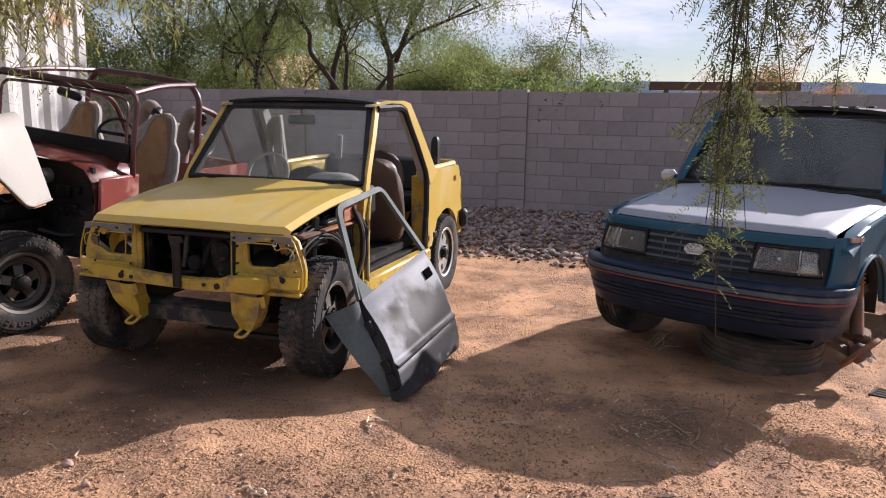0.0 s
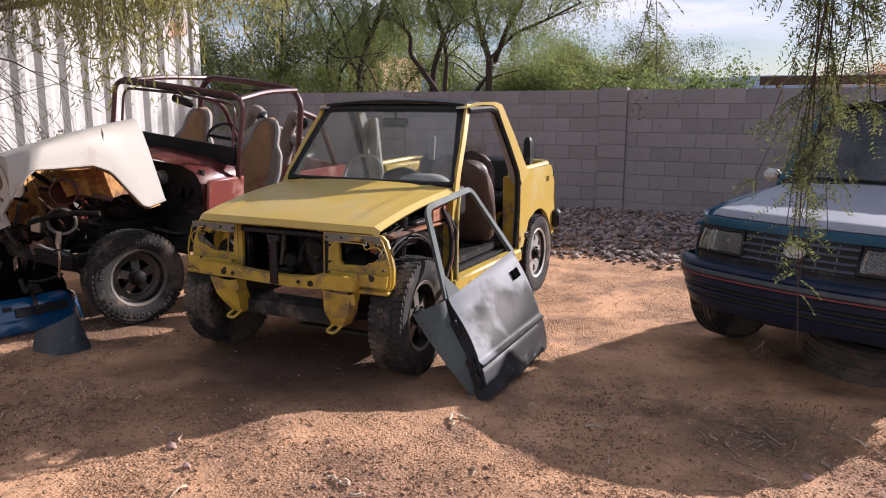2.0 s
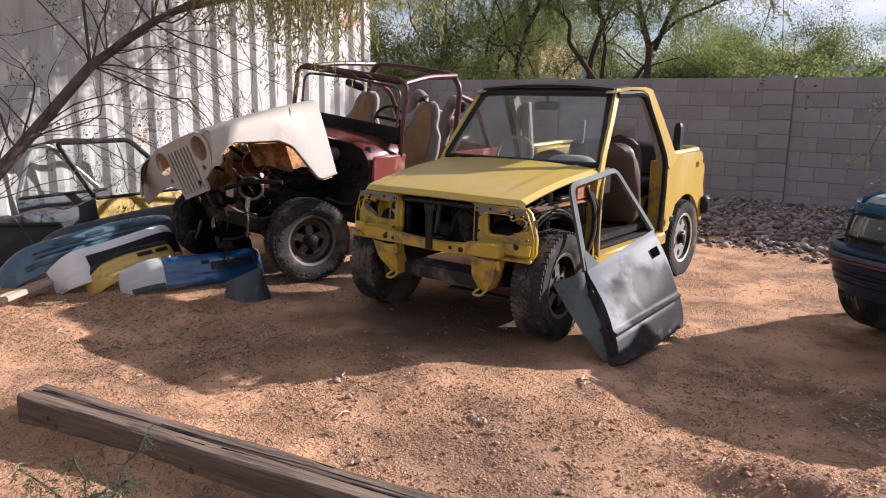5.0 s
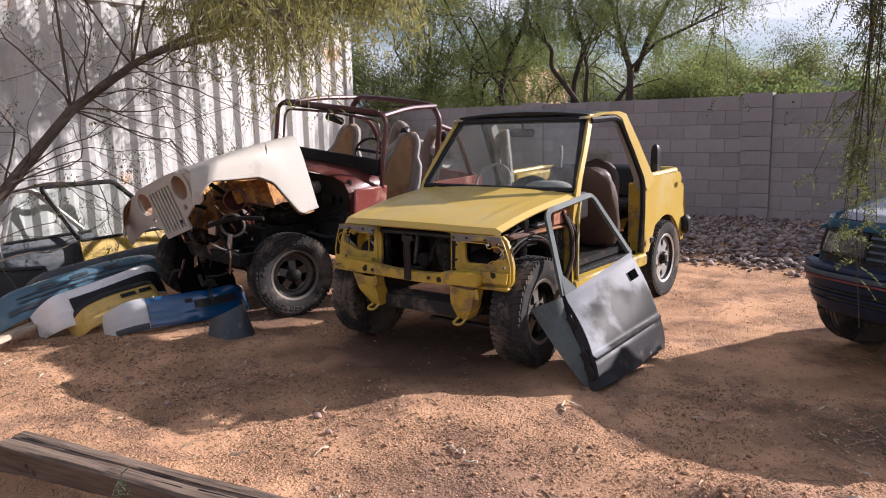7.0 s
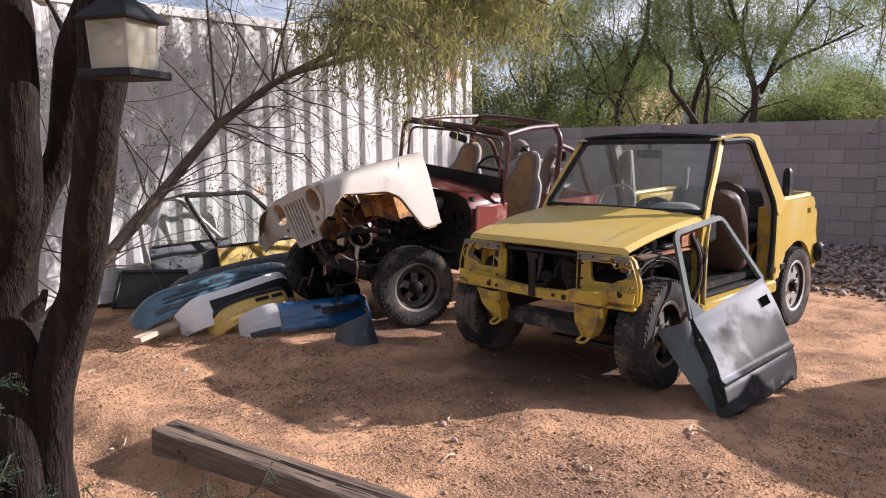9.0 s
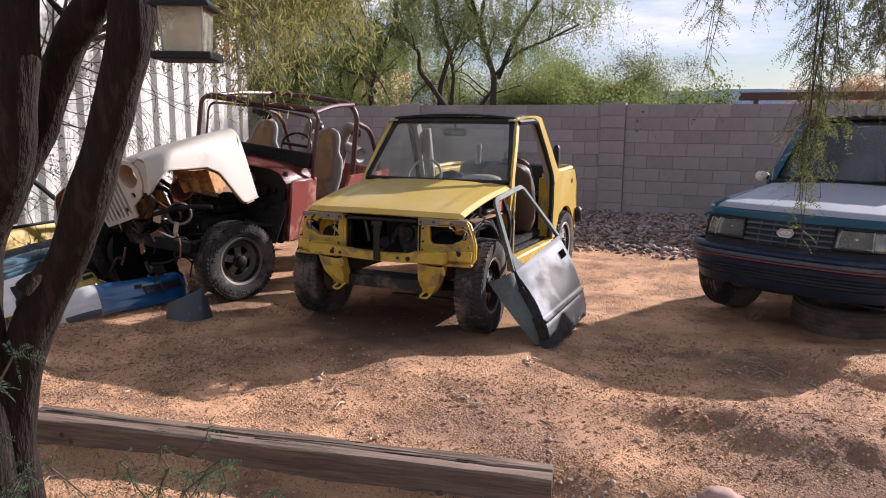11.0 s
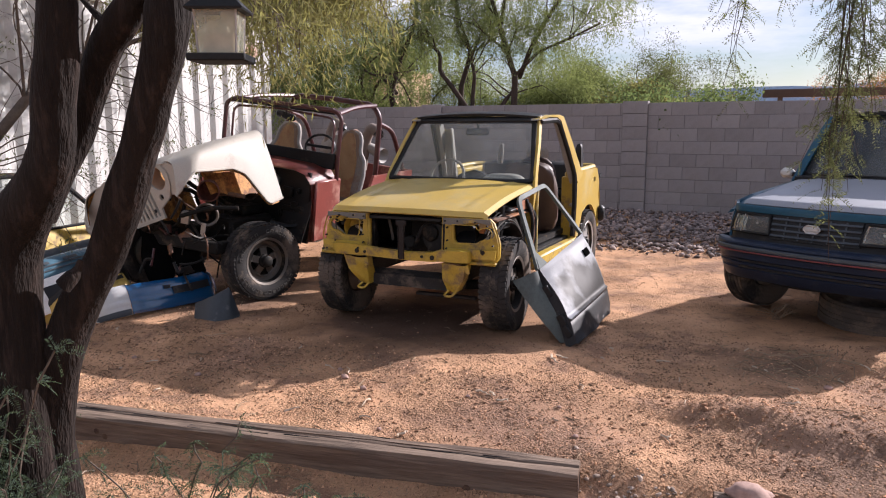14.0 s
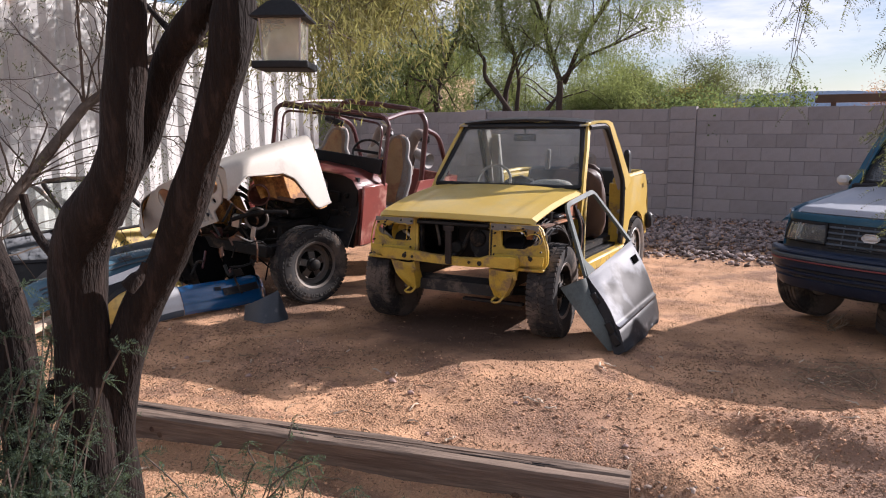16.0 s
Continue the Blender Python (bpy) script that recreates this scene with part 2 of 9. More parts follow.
M_RUSTP = surf("pinkish_rust", (0.36, 0.15, 0.085), 0.75, var=0.3, scale=9, bump=0.2, second=(0.16, 0.07, 0.04), amount=0.4, second_scale=8)
M_PRIMER = surf("grey_primer", (0.17, 0.16, 0.14), 0.6, var=0.15, scale=9, bump=0.08, second=(0.5, 0.34, 0.06), amount=0.25, second_scale=7)
M_BLACK = surf("black_plastic", (0.010, 0.010, 0.011), 0.5, spec=0.3, var=0.25, scale=9, bump=0.12, second=(0.05, 0.042, 0.034), amount=0.15, second_scale=5)
M_ENGINE = surf("oily_metal", (0.014, 0.013, 0.012), 0.6, metal=0.2, var=0.35, scale=9, bump=0.3, second=(0.07, 0.05, 0.035), amount=0.2, second_scale=7)
M_GREYM = surf("dull_aluminium", (0.38, 0.37, 0.35), 0.42, metal=0.7, var=0.15, scale=7, bump=0.1, second=(0.2, 0.16, 0.12), amount=0.25, second_scale=6)
M_TYRE = surf("dusty_rubber", (0.032, 0.030, 0.029), 0.85, var=0.25, scale=7, bump=0.25, fine=90, second=(0.125, 0.098, 0.078), amount=0.45, second_scale=4)
M_TYREB = surf("brown_dusty_rubber", (0.085, 0.070, 0.060), 0.9, var=0.25, scale=7, bump=0.3, fine=90, second=(0.15, 0.112, 0.085), amount=0.5, second_scale=4)
M_LETTER = surf("worn_white_lettering", (0.085, 0.08, 0.073), 0.85, var=0.3, scale=12, bump=0.05)
M_RIM = surf("dusty_alloy", (0.15, 0.132, 0.115), 0.5, metal=0.45, var=0.2, scale=8, bump=0.1, second=(0.16, 0.12, 0.09), amount=0.35, second_scale=7)
M_RIMS = surf("silver_alloy", (0.55, 0.54, 0.52), 0.4, metal=0.6, var=0.1, scale=8, bump=0.05)
M_RED = surf("oxidised_red_paint", (0.20, 0.042, 0.032), 0.42, var=0.2, scale=4, bump=0.06, second=(0.34, 0.15, 0.11), amount=0.3, second_scale=3, second_rough=0.65, coat=0.2)
M_BUCKET = surf("rusty_red_bucket", (0.13, 0.05, 0.04), 0.6, var=0.3, scale=9, bump=0.1, second=(0.22, 0.14, 0.11), amount=0.4, second_scale=6)
M_REDBAR = surf("dark_red_tube_paint", (0.07, 0.018, 0.018), 0.4, var=0.2, scale=8, bump=0.05, coat=0.3)
M_FIBRE = surf("chalky_white_gelcoat", (0.425, 0.395, 0.345), 0.55, spec=0.2, var=0.08, scale=3, bump=0.04, second=(0.37, 0.325, 0.28), amount=0.3, second_scale=3.5)
M_FIBREIN = surf("amber_fibreglass", (0.52, 0.25, 0.065), 0.6, var=0.4, scale=5, bump=0.3, second=(0.20, 0.085, 0.03), amount=0.5, second_scale=6)
M_WELL = surf("pale_tan_plastic", (0.50, 0.33, 0.22), 0.6, var=0.1, scale=5, bump=0.05)
M_TAN = surf("faded_tan_vinyl", (0.34, 0.20, 0.10), 0.7, var=0.15, scale=8, bump=0.15, second=(0.28, 0.13, 0.07), amount=0.35, second_scale=5)
M_GREYVIN = surf("grey_vinyl", (0.33, 0.31, 0.29), 0.7, var=0.15, scale=8, bump=0.12)
M_SEATG = surf("grey_tan_seat_cover", (0.25, 0.205, 0.18), 0.75, var=0.2, scale=8, bump=0.2)
M_SEATT = surf("worn_brown_seat", (0.235, 0.155, 0.112), 0.7, var=0.2, scale=7, bump=0.2, second=(0.26, 0.22, 0.19), amount=0.3, second_scale=4)
M_DKBROWN = surf("dark_brown_vinyl", (0.075, 0.045, 0.035), 0.55, var=0.2, scale=6, bump=0.1)
M_BLUE = surf("teal_blue_paint", (0.009, 0.064, 0.108), 0.35, spec=0.3, var=0.1, scale=3, bump=0.02, second=(0.02, 0.085, 0.13), amount=0.2, second_scale=2)
M_BLUEB = surf("weathered_navy_bumper", (0.011, 0.019, 0.040), 0.45, spec=0.25, var=0.2, scale=4, bump=0.06, second=(0.035, 0.04, 0.052), amount=0.25, second_scale=4)
M_HOODG = surf("sun_bleached_hood", (0.265, 0.275, 0.305), 0.55, var=0.08, scale=2.5, bump=0.04, second=(0.27, 0.29, 0.33), amount=0.35, second_scale=1.6)
M_ROYAL = surf("royal_blue_paint", (0.002, 0.060, 0.165), 0.22, var=0.15, scale=3, bump=0.02, coat=1.0)
M_TEAL = surf("chalky_teal_plastic", (0.075, 0.150, 0.20), 0.22, var=0.15, scale=3, bump=0.05, second=(0.10, 0.17, 0.20), amount=0.25, second_scale=2.5)
M_WHITEP = surf("scuffed_white_plastic", (0.72, 0.70, 0.67), 0.35, var=0.1, scale=4, bump=0.04, second=(0.30, 0.27, 0.24), amount=0.2, second_scale=4)
M_OCHRE = surf("ochre_yellow_plastic", (0.58, 0.39, 0.10), 0.35, var=0.1, scale=4, bump=0.03, second=(0.34, 0.23, 0.07), amount=0.3, second_scale=4)
M_GREYP = surf("grey_bumper_plastic", (0.50, 0.50, 0.49), 0.55, var=0.08, scale=4, bump=0.05)
M_DGREYP = surf("dark_slate_plastic", (0.045, 0.055, 0.066), 0.5, var=0.15, scale=5, bump=0.06, second=(0.09, 0.088, 0.085), amount=0.25, second_scale=4)
M_SLATE = surf("scuffed_slate_plastic", (0.024, 0.030, 0.037), 0.42, var=0.25, scale=6, bump=0.08, second=(0.09, 0.09, 0.09), amount=0.2, second_scale=7)
M_GUNMETAL = surf("grey_black_door_paint", (0.23, 0.236, 0.25), 0.52, spec=0.12, var=0.10, scale=3, bump=0.03, second=(0.15, 0.153, 0.162), amount=0.2, second_scale=2.2)


def tint_patch(m, at, radius, colour, soft=0.04):
    """A cloud of another colour, ragged at its edge, round a point of a surface."""
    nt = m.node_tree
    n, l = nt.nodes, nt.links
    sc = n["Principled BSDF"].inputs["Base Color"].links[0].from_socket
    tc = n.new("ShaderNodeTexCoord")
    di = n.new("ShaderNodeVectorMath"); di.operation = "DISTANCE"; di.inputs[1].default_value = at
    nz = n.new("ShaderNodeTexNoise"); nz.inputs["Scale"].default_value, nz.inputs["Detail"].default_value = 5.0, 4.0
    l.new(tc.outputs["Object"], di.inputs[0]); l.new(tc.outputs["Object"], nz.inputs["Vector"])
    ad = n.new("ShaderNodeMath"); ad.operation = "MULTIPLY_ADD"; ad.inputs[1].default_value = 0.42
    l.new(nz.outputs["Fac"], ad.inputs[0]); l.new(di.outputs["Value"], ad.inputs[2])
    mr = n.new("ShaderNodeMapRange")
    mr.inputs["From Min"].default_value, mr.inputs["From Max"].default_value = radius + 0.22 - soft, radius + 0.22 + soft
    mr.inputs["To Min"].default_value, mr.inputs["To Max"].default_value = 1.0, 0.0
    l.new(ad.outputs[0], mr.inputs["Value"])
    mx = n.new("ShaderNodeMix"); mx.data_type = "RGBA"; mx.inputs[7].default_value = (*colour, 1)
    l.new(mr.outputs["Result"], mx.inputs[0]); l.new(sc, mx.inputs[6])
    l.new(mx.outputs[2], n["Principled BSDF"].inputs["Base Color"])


# shade under yellow car and jeep, with dark soil, put into the dirt colour
tint_patch(M_DIRT, (0.15, 4.25, 0.0), 0.80, (0.115, 0.068, 0.046), 0.40)
tint_patch(M_DIRT, (-1.75, 4.25, 0.0), 0.60, (0.15, 0.09, 0.06), 0.35)
# soft darker patches on the open dirt
tint_patch(M_DIRT, (1.55, 2.75, 0.0), 0.42, (0.28, 0.165, 0.11), 0.35)
tint_patch(M_DIRT, (-0.6, 3.0, 0.0), 0.30, (0.29, 0.17, 0.113), 0.30)
# dark soil and shade beside the bank, both worked into the colour
tint_patch(M_DIRT, (2.85, 4.30, 0.0), 0.30, (0.24, 0.15, 0.10), 0.25)
tint_patch(M_DIRT, (3.10, 3.05, 0.0), 0.50, (0.27, 0.165, 0.112), 0.35)
tint_patch(M_GUNMETAL, (1.385, 4.74, 0.28), 0.235, (0.020, 0.017, 0.016), 0.05)
tint_patch(M_GUNMETAL, (1.365, 4.45, 0.26), 0.15, (0.024, 0.022, 0.021), 0.05)
tint_patch(M_GUNMETAL, (1.40, 4.96, 0.33), 0.14, (0.024, 0.022, 0.021), 0.05)
tint_patch(M_CONT, (0.0, 7.75, 2.62), 0.10, (0.50, 0.20, 0.09), 0.10)
tint_patch(M_CONT, (0.0, 7.30, 2.48), 0.03, (0.50, 0.22, 0.10), 0.08)
tint_patch(M_CONT, (0.0, 4.60, 1.08), 0.02, (0.50, 0.26, 0.12), 0.08)
# near-black without gloss: the shade of hollows is in the colour
M_HOLE = surf("dark_hollow", (0.004, 0.004, 0.004), 1.0, spec=0.0, var=0.2, scale=9, bump=0.05)
M_DOORTRIM = surf("scuffed_black_trim", (0.03, 0.03, 0.032), 0.5, spec=0.14, var=0.25, scale=5, bump=0.08, second=(0.11, 0.10, 0.10), amount=0.25, second_scale=4)
M_SAGE = surf("grey_green_primer", (0.105, 0.122, 0.116), 0.65, spec=0.15, var=0.15, scale=4, bump=0.05, second=(0.08, 0.09, 0.085), amount=0.4, second_scale=3)
M_AMBER = surf("faded_amber_lens", (0.36, 0.24, 0.20), 0.35, var=0.1, bump=0.05)
M_REDLINE = surf("faded_red_stripe", (0.20, 0.055, 0.055), 0.6, var=0.2, bump=0.05)
M_WOOD = surf("weathered_timber", (0.180, 0.132, 0.100), 0.88, var=0.5, scale=5, bump=1.0, fine=34, stretch=(0.10, 1.6, 1.6), second=(0.105, 0.074, 0.056), amount=0.45, second_scale=5, dist=0.01)
M_PLANK = surf("bleached_plank", (0.40, 0.31, 0.23), 0.85, var=0.2, scale=4, bump=0.5, fine=40, stretch=(0.2, 1.5, 1.5))
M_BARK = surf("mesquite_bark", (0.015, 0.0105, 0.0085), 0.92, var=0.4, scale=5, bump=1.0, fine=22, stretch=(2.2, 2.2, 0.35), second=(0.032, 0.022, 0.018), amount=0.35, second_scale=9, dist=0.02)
M_BARKG = surf("grey_brown_bark", (0.10, 0.078, 0.062), 0.9, var=0.3, scale=7, bump=0.6, fine=40)
M_BARKD = surf("dark_far_bark", (0.07, 0.05, 0.04), 0.9, var=0.3, scale=5, bump=0.5, fine=30)
M_LEAF = leafy("feathery_leaves", (0.20, 0.232, 0.118), 0.22)
M_LEAFN = leafy("grey_green_leaflets", (0.115, 0.128, 0.074), 0.3)
M_LEAFBG = leafy("blue_green_leaflets", (0.082, 0.112, 0.086), 0.3)
M_LEAFY = leafy("yellow_green_leaves", (0.235, 0.222, 0.112), 0.22)
M_LEAFD = leafy("dark_green_leaves", (0.13, 0.155, 0.07))
M_LEAFB = leafy("broad_green_leaves", (0.125, 0.165, 0.085), 0.22)
M_LEAFR = leafy("russet_leaves", (0.30, 0.15, 0.09))
M_MOUNT = surf("far_mountains", (0.30, 0.37, 0.48), 1.0, var=0.15, scale=0.02, bump=0.0, fine=0.08)
M_STUCCO = surf("tan_stucco", (0.42, 0.30, 0.20), 0.9, var=0.08, scale=2, bump=0.2)
M_ROOFW = surf("pale_metal_roof", (0.55, 0.58, 0.62), 0.5, var=0.05)
M_DKBEAM = surf("dark_brown_beam", (0.10, 0.066, 0.05), 0.8, var=0.2)
M_LAMPB = surf("weathered_dark_metal", (0.02, 0.021, 0.022), 0.6, metal=0.3, var=0.3, scale=9, bump=0.2)
M_MIRROR = surf("mirror_back", (0.06, 0.06, 0.06), 0.5, var=0.1)
M_LENSG = glass("clouded_lens_glass", tint=(0.85, 0.86, 0.83), haze=0.22, haze_colour=(0.5, 0.5, 0.46), rough=0.08)
M_CHROME = surf("dull_reflector", (0.33, 0.33, 0.31), 0.22, metal=0.9, var=0.1, scale=6, bump=0.05, second=(0.18, 0.17, 0.15), amount=0.3, second_scale=7)
M_CORE = surf("radiator_core", (0.02, 0.02, 0.02), 0.5, metal=0.5, var=0.2, scale=5, bump=0.5, fine=140, stretch=(8, 1, 1))
M_GLASS = glass("dusty_windscreen", tint=(0.9, 0.93, 0.92), haze=0.035, haze_colour=(0.45, 0.44, 0.41))
# haze of the next two panes: dust, and reflected sky painted in with it
M_GLASSD = glass("dark_tinted_windscreen", tint=(0.45, 0.5, 0.52), haze=0.15, haze_colour=(0.34, 0.35, 0.34))
M_GLASSH = glass("hazy_windscreen", tint=(0.88, 0.91, 0.89), haze=0.13, haze_colour=(0.46, 0.45, 0.41))
M_GLASSL = glass("yellowed_lamp_pane", tint=(0.85, 0.85, 0.75), haze=0.5, haze_colour=(0.62, 0.60, 0.48), rough=0.2)

# ---- building helpers ----
def smooth_sharp(bm, angle=38.0):
    bmesh.ops.recalc_face_normals(bm, faces=bm.faces[:])
    lim = radians(angle)
    for f in bm.faces:
        f.smooth = True
    for e in bm.edges:
        if len(e.link_faces) == 2 and e.calc_face_angle(0.0) > lim:
            e.smooth = False


def part(name, bm, material, parent=None, label="", angle=38.0, raw=False):
    """Link a bmesh as one mesh object, under a thing or a part where one is given."""
    if not raw:
        smooth_sharp(bm, angle)
    me = bpy.data.meshes.new(name)
    bm.to_mesh(me)
    bm.free()
    me.materials.append(material)
    ob = new(name, me)
    if parent:
        ob.parent = parent
    if label:
        ob["label"] = label
    return ob


def thing(name, label, category, m=None, group="", kind=""):
    ob = new(name)
    ob.empty_display_size = 0.1
    if m is not None:
        ob.matrix_basis = m
    return tagged(ob, label, category, group, kind)


def box(sx, sy, sz, m=None, bevel=0.0, seg=1, bm=None):
    """A box of full sizes about the origin, moved by m."""
    out = bm or bmesh.new()
    g = bmesh.ops.create_cube(out, size=1.0, matrix=(m or Matrix()) @ Matrix.Diagonal((sx, sy, sz, 1)))
    if bevel:
        es = list({e for v in g["verts"] for e in v.link_edges})
        bmesh.ops.bevel(out, geom=es, offset=bevel, segments=seg, affect="EDGES", profile=0.6)
    return out


def boxes(*rows, bevel=0.0):
    """Several boxes in one mesh: (x, y, z, sx, sy, sz) or with (rx, ry, rz) after."""
    out = bmesh.new()
    for r in rows:
        box(r[3], r[4], r[5], pose(*r[:3], *(r[6:9] if len(r) > 6 else (0, 0, 0))), bevel, bm=out)
    return out


def loft(rings, closed=True, caps=True, bm=None):
    """Skin a list of rings that have the same number of points."""
    out = bm or bmesh.new()
    vs = [[out.verts.new(p) for p in ring] for ring in rings]
    n = len(vs[0])
    for a, b in zip(vs, vs[1:]):
        for i in range(n if closed else n - 1):
            j = (i + 1) % n
            try:
                out.faces.new((a[i], a[j], b[j], b[i]))
            except ValueError:
                pass
    if caps and closed:
        out.faces.new(vs[0][::-1])
        out.faces.new(vs[-1])
    return out


def tube(points, r, seg=8, bm=None, caps=True, radii=None):
    """A round tube along a line of points; radii gives one radius a point."""
    out = bm or bmesh.new()
    pts = [Vector(p) for p in points]
    rings, up = [], None
    for i, p in enumerate(pts):
        d = (pts[min(i + 1, len(pts) - 1)] - pts[max(i - 1, 0)]).normalized()
        if up is None:
            up = d.orthogonal().normalized()
        side = d.cross(up)
        if side.length < 1e-6:
            side = d.orthogonal()
        side.normalize()
        up = side.cross(d).normalized()
        rad = radii[i] if radii else r
        rings.append([p + rad * (math.cos(a) * side + math.sin(a) * up) for a in (2 * math.pi * k / seg for k in range(seg))])
    loft(rings, True, caps, out)
    return out


def bend(points, n=5, r=0.06):
    """Round the corners of a line of points."""
    pts = [Vector(p) for p in points]
    out = [pts[0]]
    for a, b, c in zip(pts, pts[1:], pts[2:]):
        k = min(r, (a - b).length * 0.45, (c - b).length * 0.45)
        p, q = b + (a - b).normalized() * k, b + (c - b).normalized() * k
        out += [(1 - t) ** 2 * p + 2 * t * (1 - t) * b + t * t * q for t in (i / n for i in range(n + 1))]
    return out + [pts[-1]]


def sheet(fn, nu, nv, thick=0.003, bm=None):
    """A sheet of metal: fn(u, v) gives points for u and v from 0 to 1; made solid to the given thickness."""
    out = bmesh.new()
    vs = [[out.verts.new(fn(i / nu, j / nv)) for j in range(nv + 1)] for i in range(nu + 1)]
    for i in range(nu):
        for j in range(nv):
            out.faces.new((vs[i][j], vs[i + 1][j], vs[i + 1][j + 1], vs[i][j + 1]))
    bmesh.ops.recalc_face_normals(out, faces=out.faces[:])
    if thick:
        bmesh.ops.solidify(out, geom=out.faces[:], thickness=thick)
    if bm:
        tmp = bpy.data.meshes.new("tmp")
        out.to_mesh(tmp); out.free(); bm.from_mesh(tmp); bpy.data.meshes.remove(tmp)
        return bm
    return out


def plate(outline, depth, m=None, holes=(), bm=None):
    """A flat plate in the xz plane, cut to an outline with holes, depth thick along y."""
    out = bmesh.new()
    loops = []
    edges = []
    for loop in (outline, *holes):
        vs = [out.verts.new((x, 0, z)) for x, z in loop]
        edges += [out.edges.new((vs[i], vs[(i + 1) % len(vs)])) for i in range(len(vs))]
    bmesh.ops.triangle_fill(out, use_beauty=True, use_dissolve=False, edges=edges)
    g = bmesh.ops.extrude_face_region(out, geom=out.faces[:])
    bmesh.ops.translate(out, verts=[e for e in g["geom"] if isinstance(e, bmesh.types.BMVert)], vec=(0, depth, 0))
    if m is not None:
        out.transform(m)
    if bm:
        tmp = bpy.data.meshes.new("tmp")
        out.to_mesh(tmp); out.free(); bm.from_mesh(tmp); bpy.data.meshes.remove(tmp)
        return bm
    return out


def ring(cx, cz, rx, rz, n=16, a0=0.0, a1=360.0):
    return [(cx + rx * math.cos(radians(a0 + (a1 - a0) * i / n)), cz + rz * math.sin(radians(a0 + (a1 - a0) * i / n))) for i in range(n if a1 - a0 >= 360 else n + 1)]


def rounded(x0, z0, x1, z1, r, n=3):
    out = []
    for cx, cz, a in ((x1 - r, z1 - r, 0), (x0 + r, z1 - r, 90), (x0 + r, z0 + r, 180), (x1 - r, z0 + r, 270)):
        out += [(cx + r * math.cos(radians(a + 90 * i / n)), cz + r * math.sin(radians(a + 90 * i / n))) for i in range(n + 1)]
    return out


def lathe(profile, seg=32, bm=None, m=None):
    """Turn a profile of (radius, y) about the y axis."""
    rings = []
    for k in range(seg):
        a = 2 * math.pi * k / seg
        rings.append([Vector((r * math.cos(a), y, r * math.sin(a))) for r, y in profile])
    out = bmesh.new()
    vs = [[out.verts.new(p) for p in rg] for rg in rings]
    for k in range(seg):
        for i in range(len(profile) - 1):
            a, b = vs[k], vs[(k + 1) % seg]
            out.faces.new((a[i], a[i + 1], b[i + 1], b[i]))
    bmesh.ops.remove_doubles(out, verts=out.verts[:], dist=1e-5)
    if m is not None:
        out.transform(m)
    if bm:
        tmp = bpy.data.meshes.new("tmp")
        out.to_mesh(tmp); out.free(); bm.from_mesh(tmp); bpy.data.meshes.remove(tmp)
        return bm
    return out


def mix(a, b, t):
    return a + (b - a) * t


def curve_at(rows, t):
    """Straight interpolation in rows of (t, value)."""
    for (t0, v0), (t1, v1) in zip(rows, rows[1:]):
        if t <= t1:
            return v0 if t <= t0 else v0 + (v1 - v0) * (t - t0) / (t1 - t0)
    return rows[-1][1]

# ---- ground, wall, container ----
def beam_line(x):
    return 1.80 + (x + 0.75) * 0.245


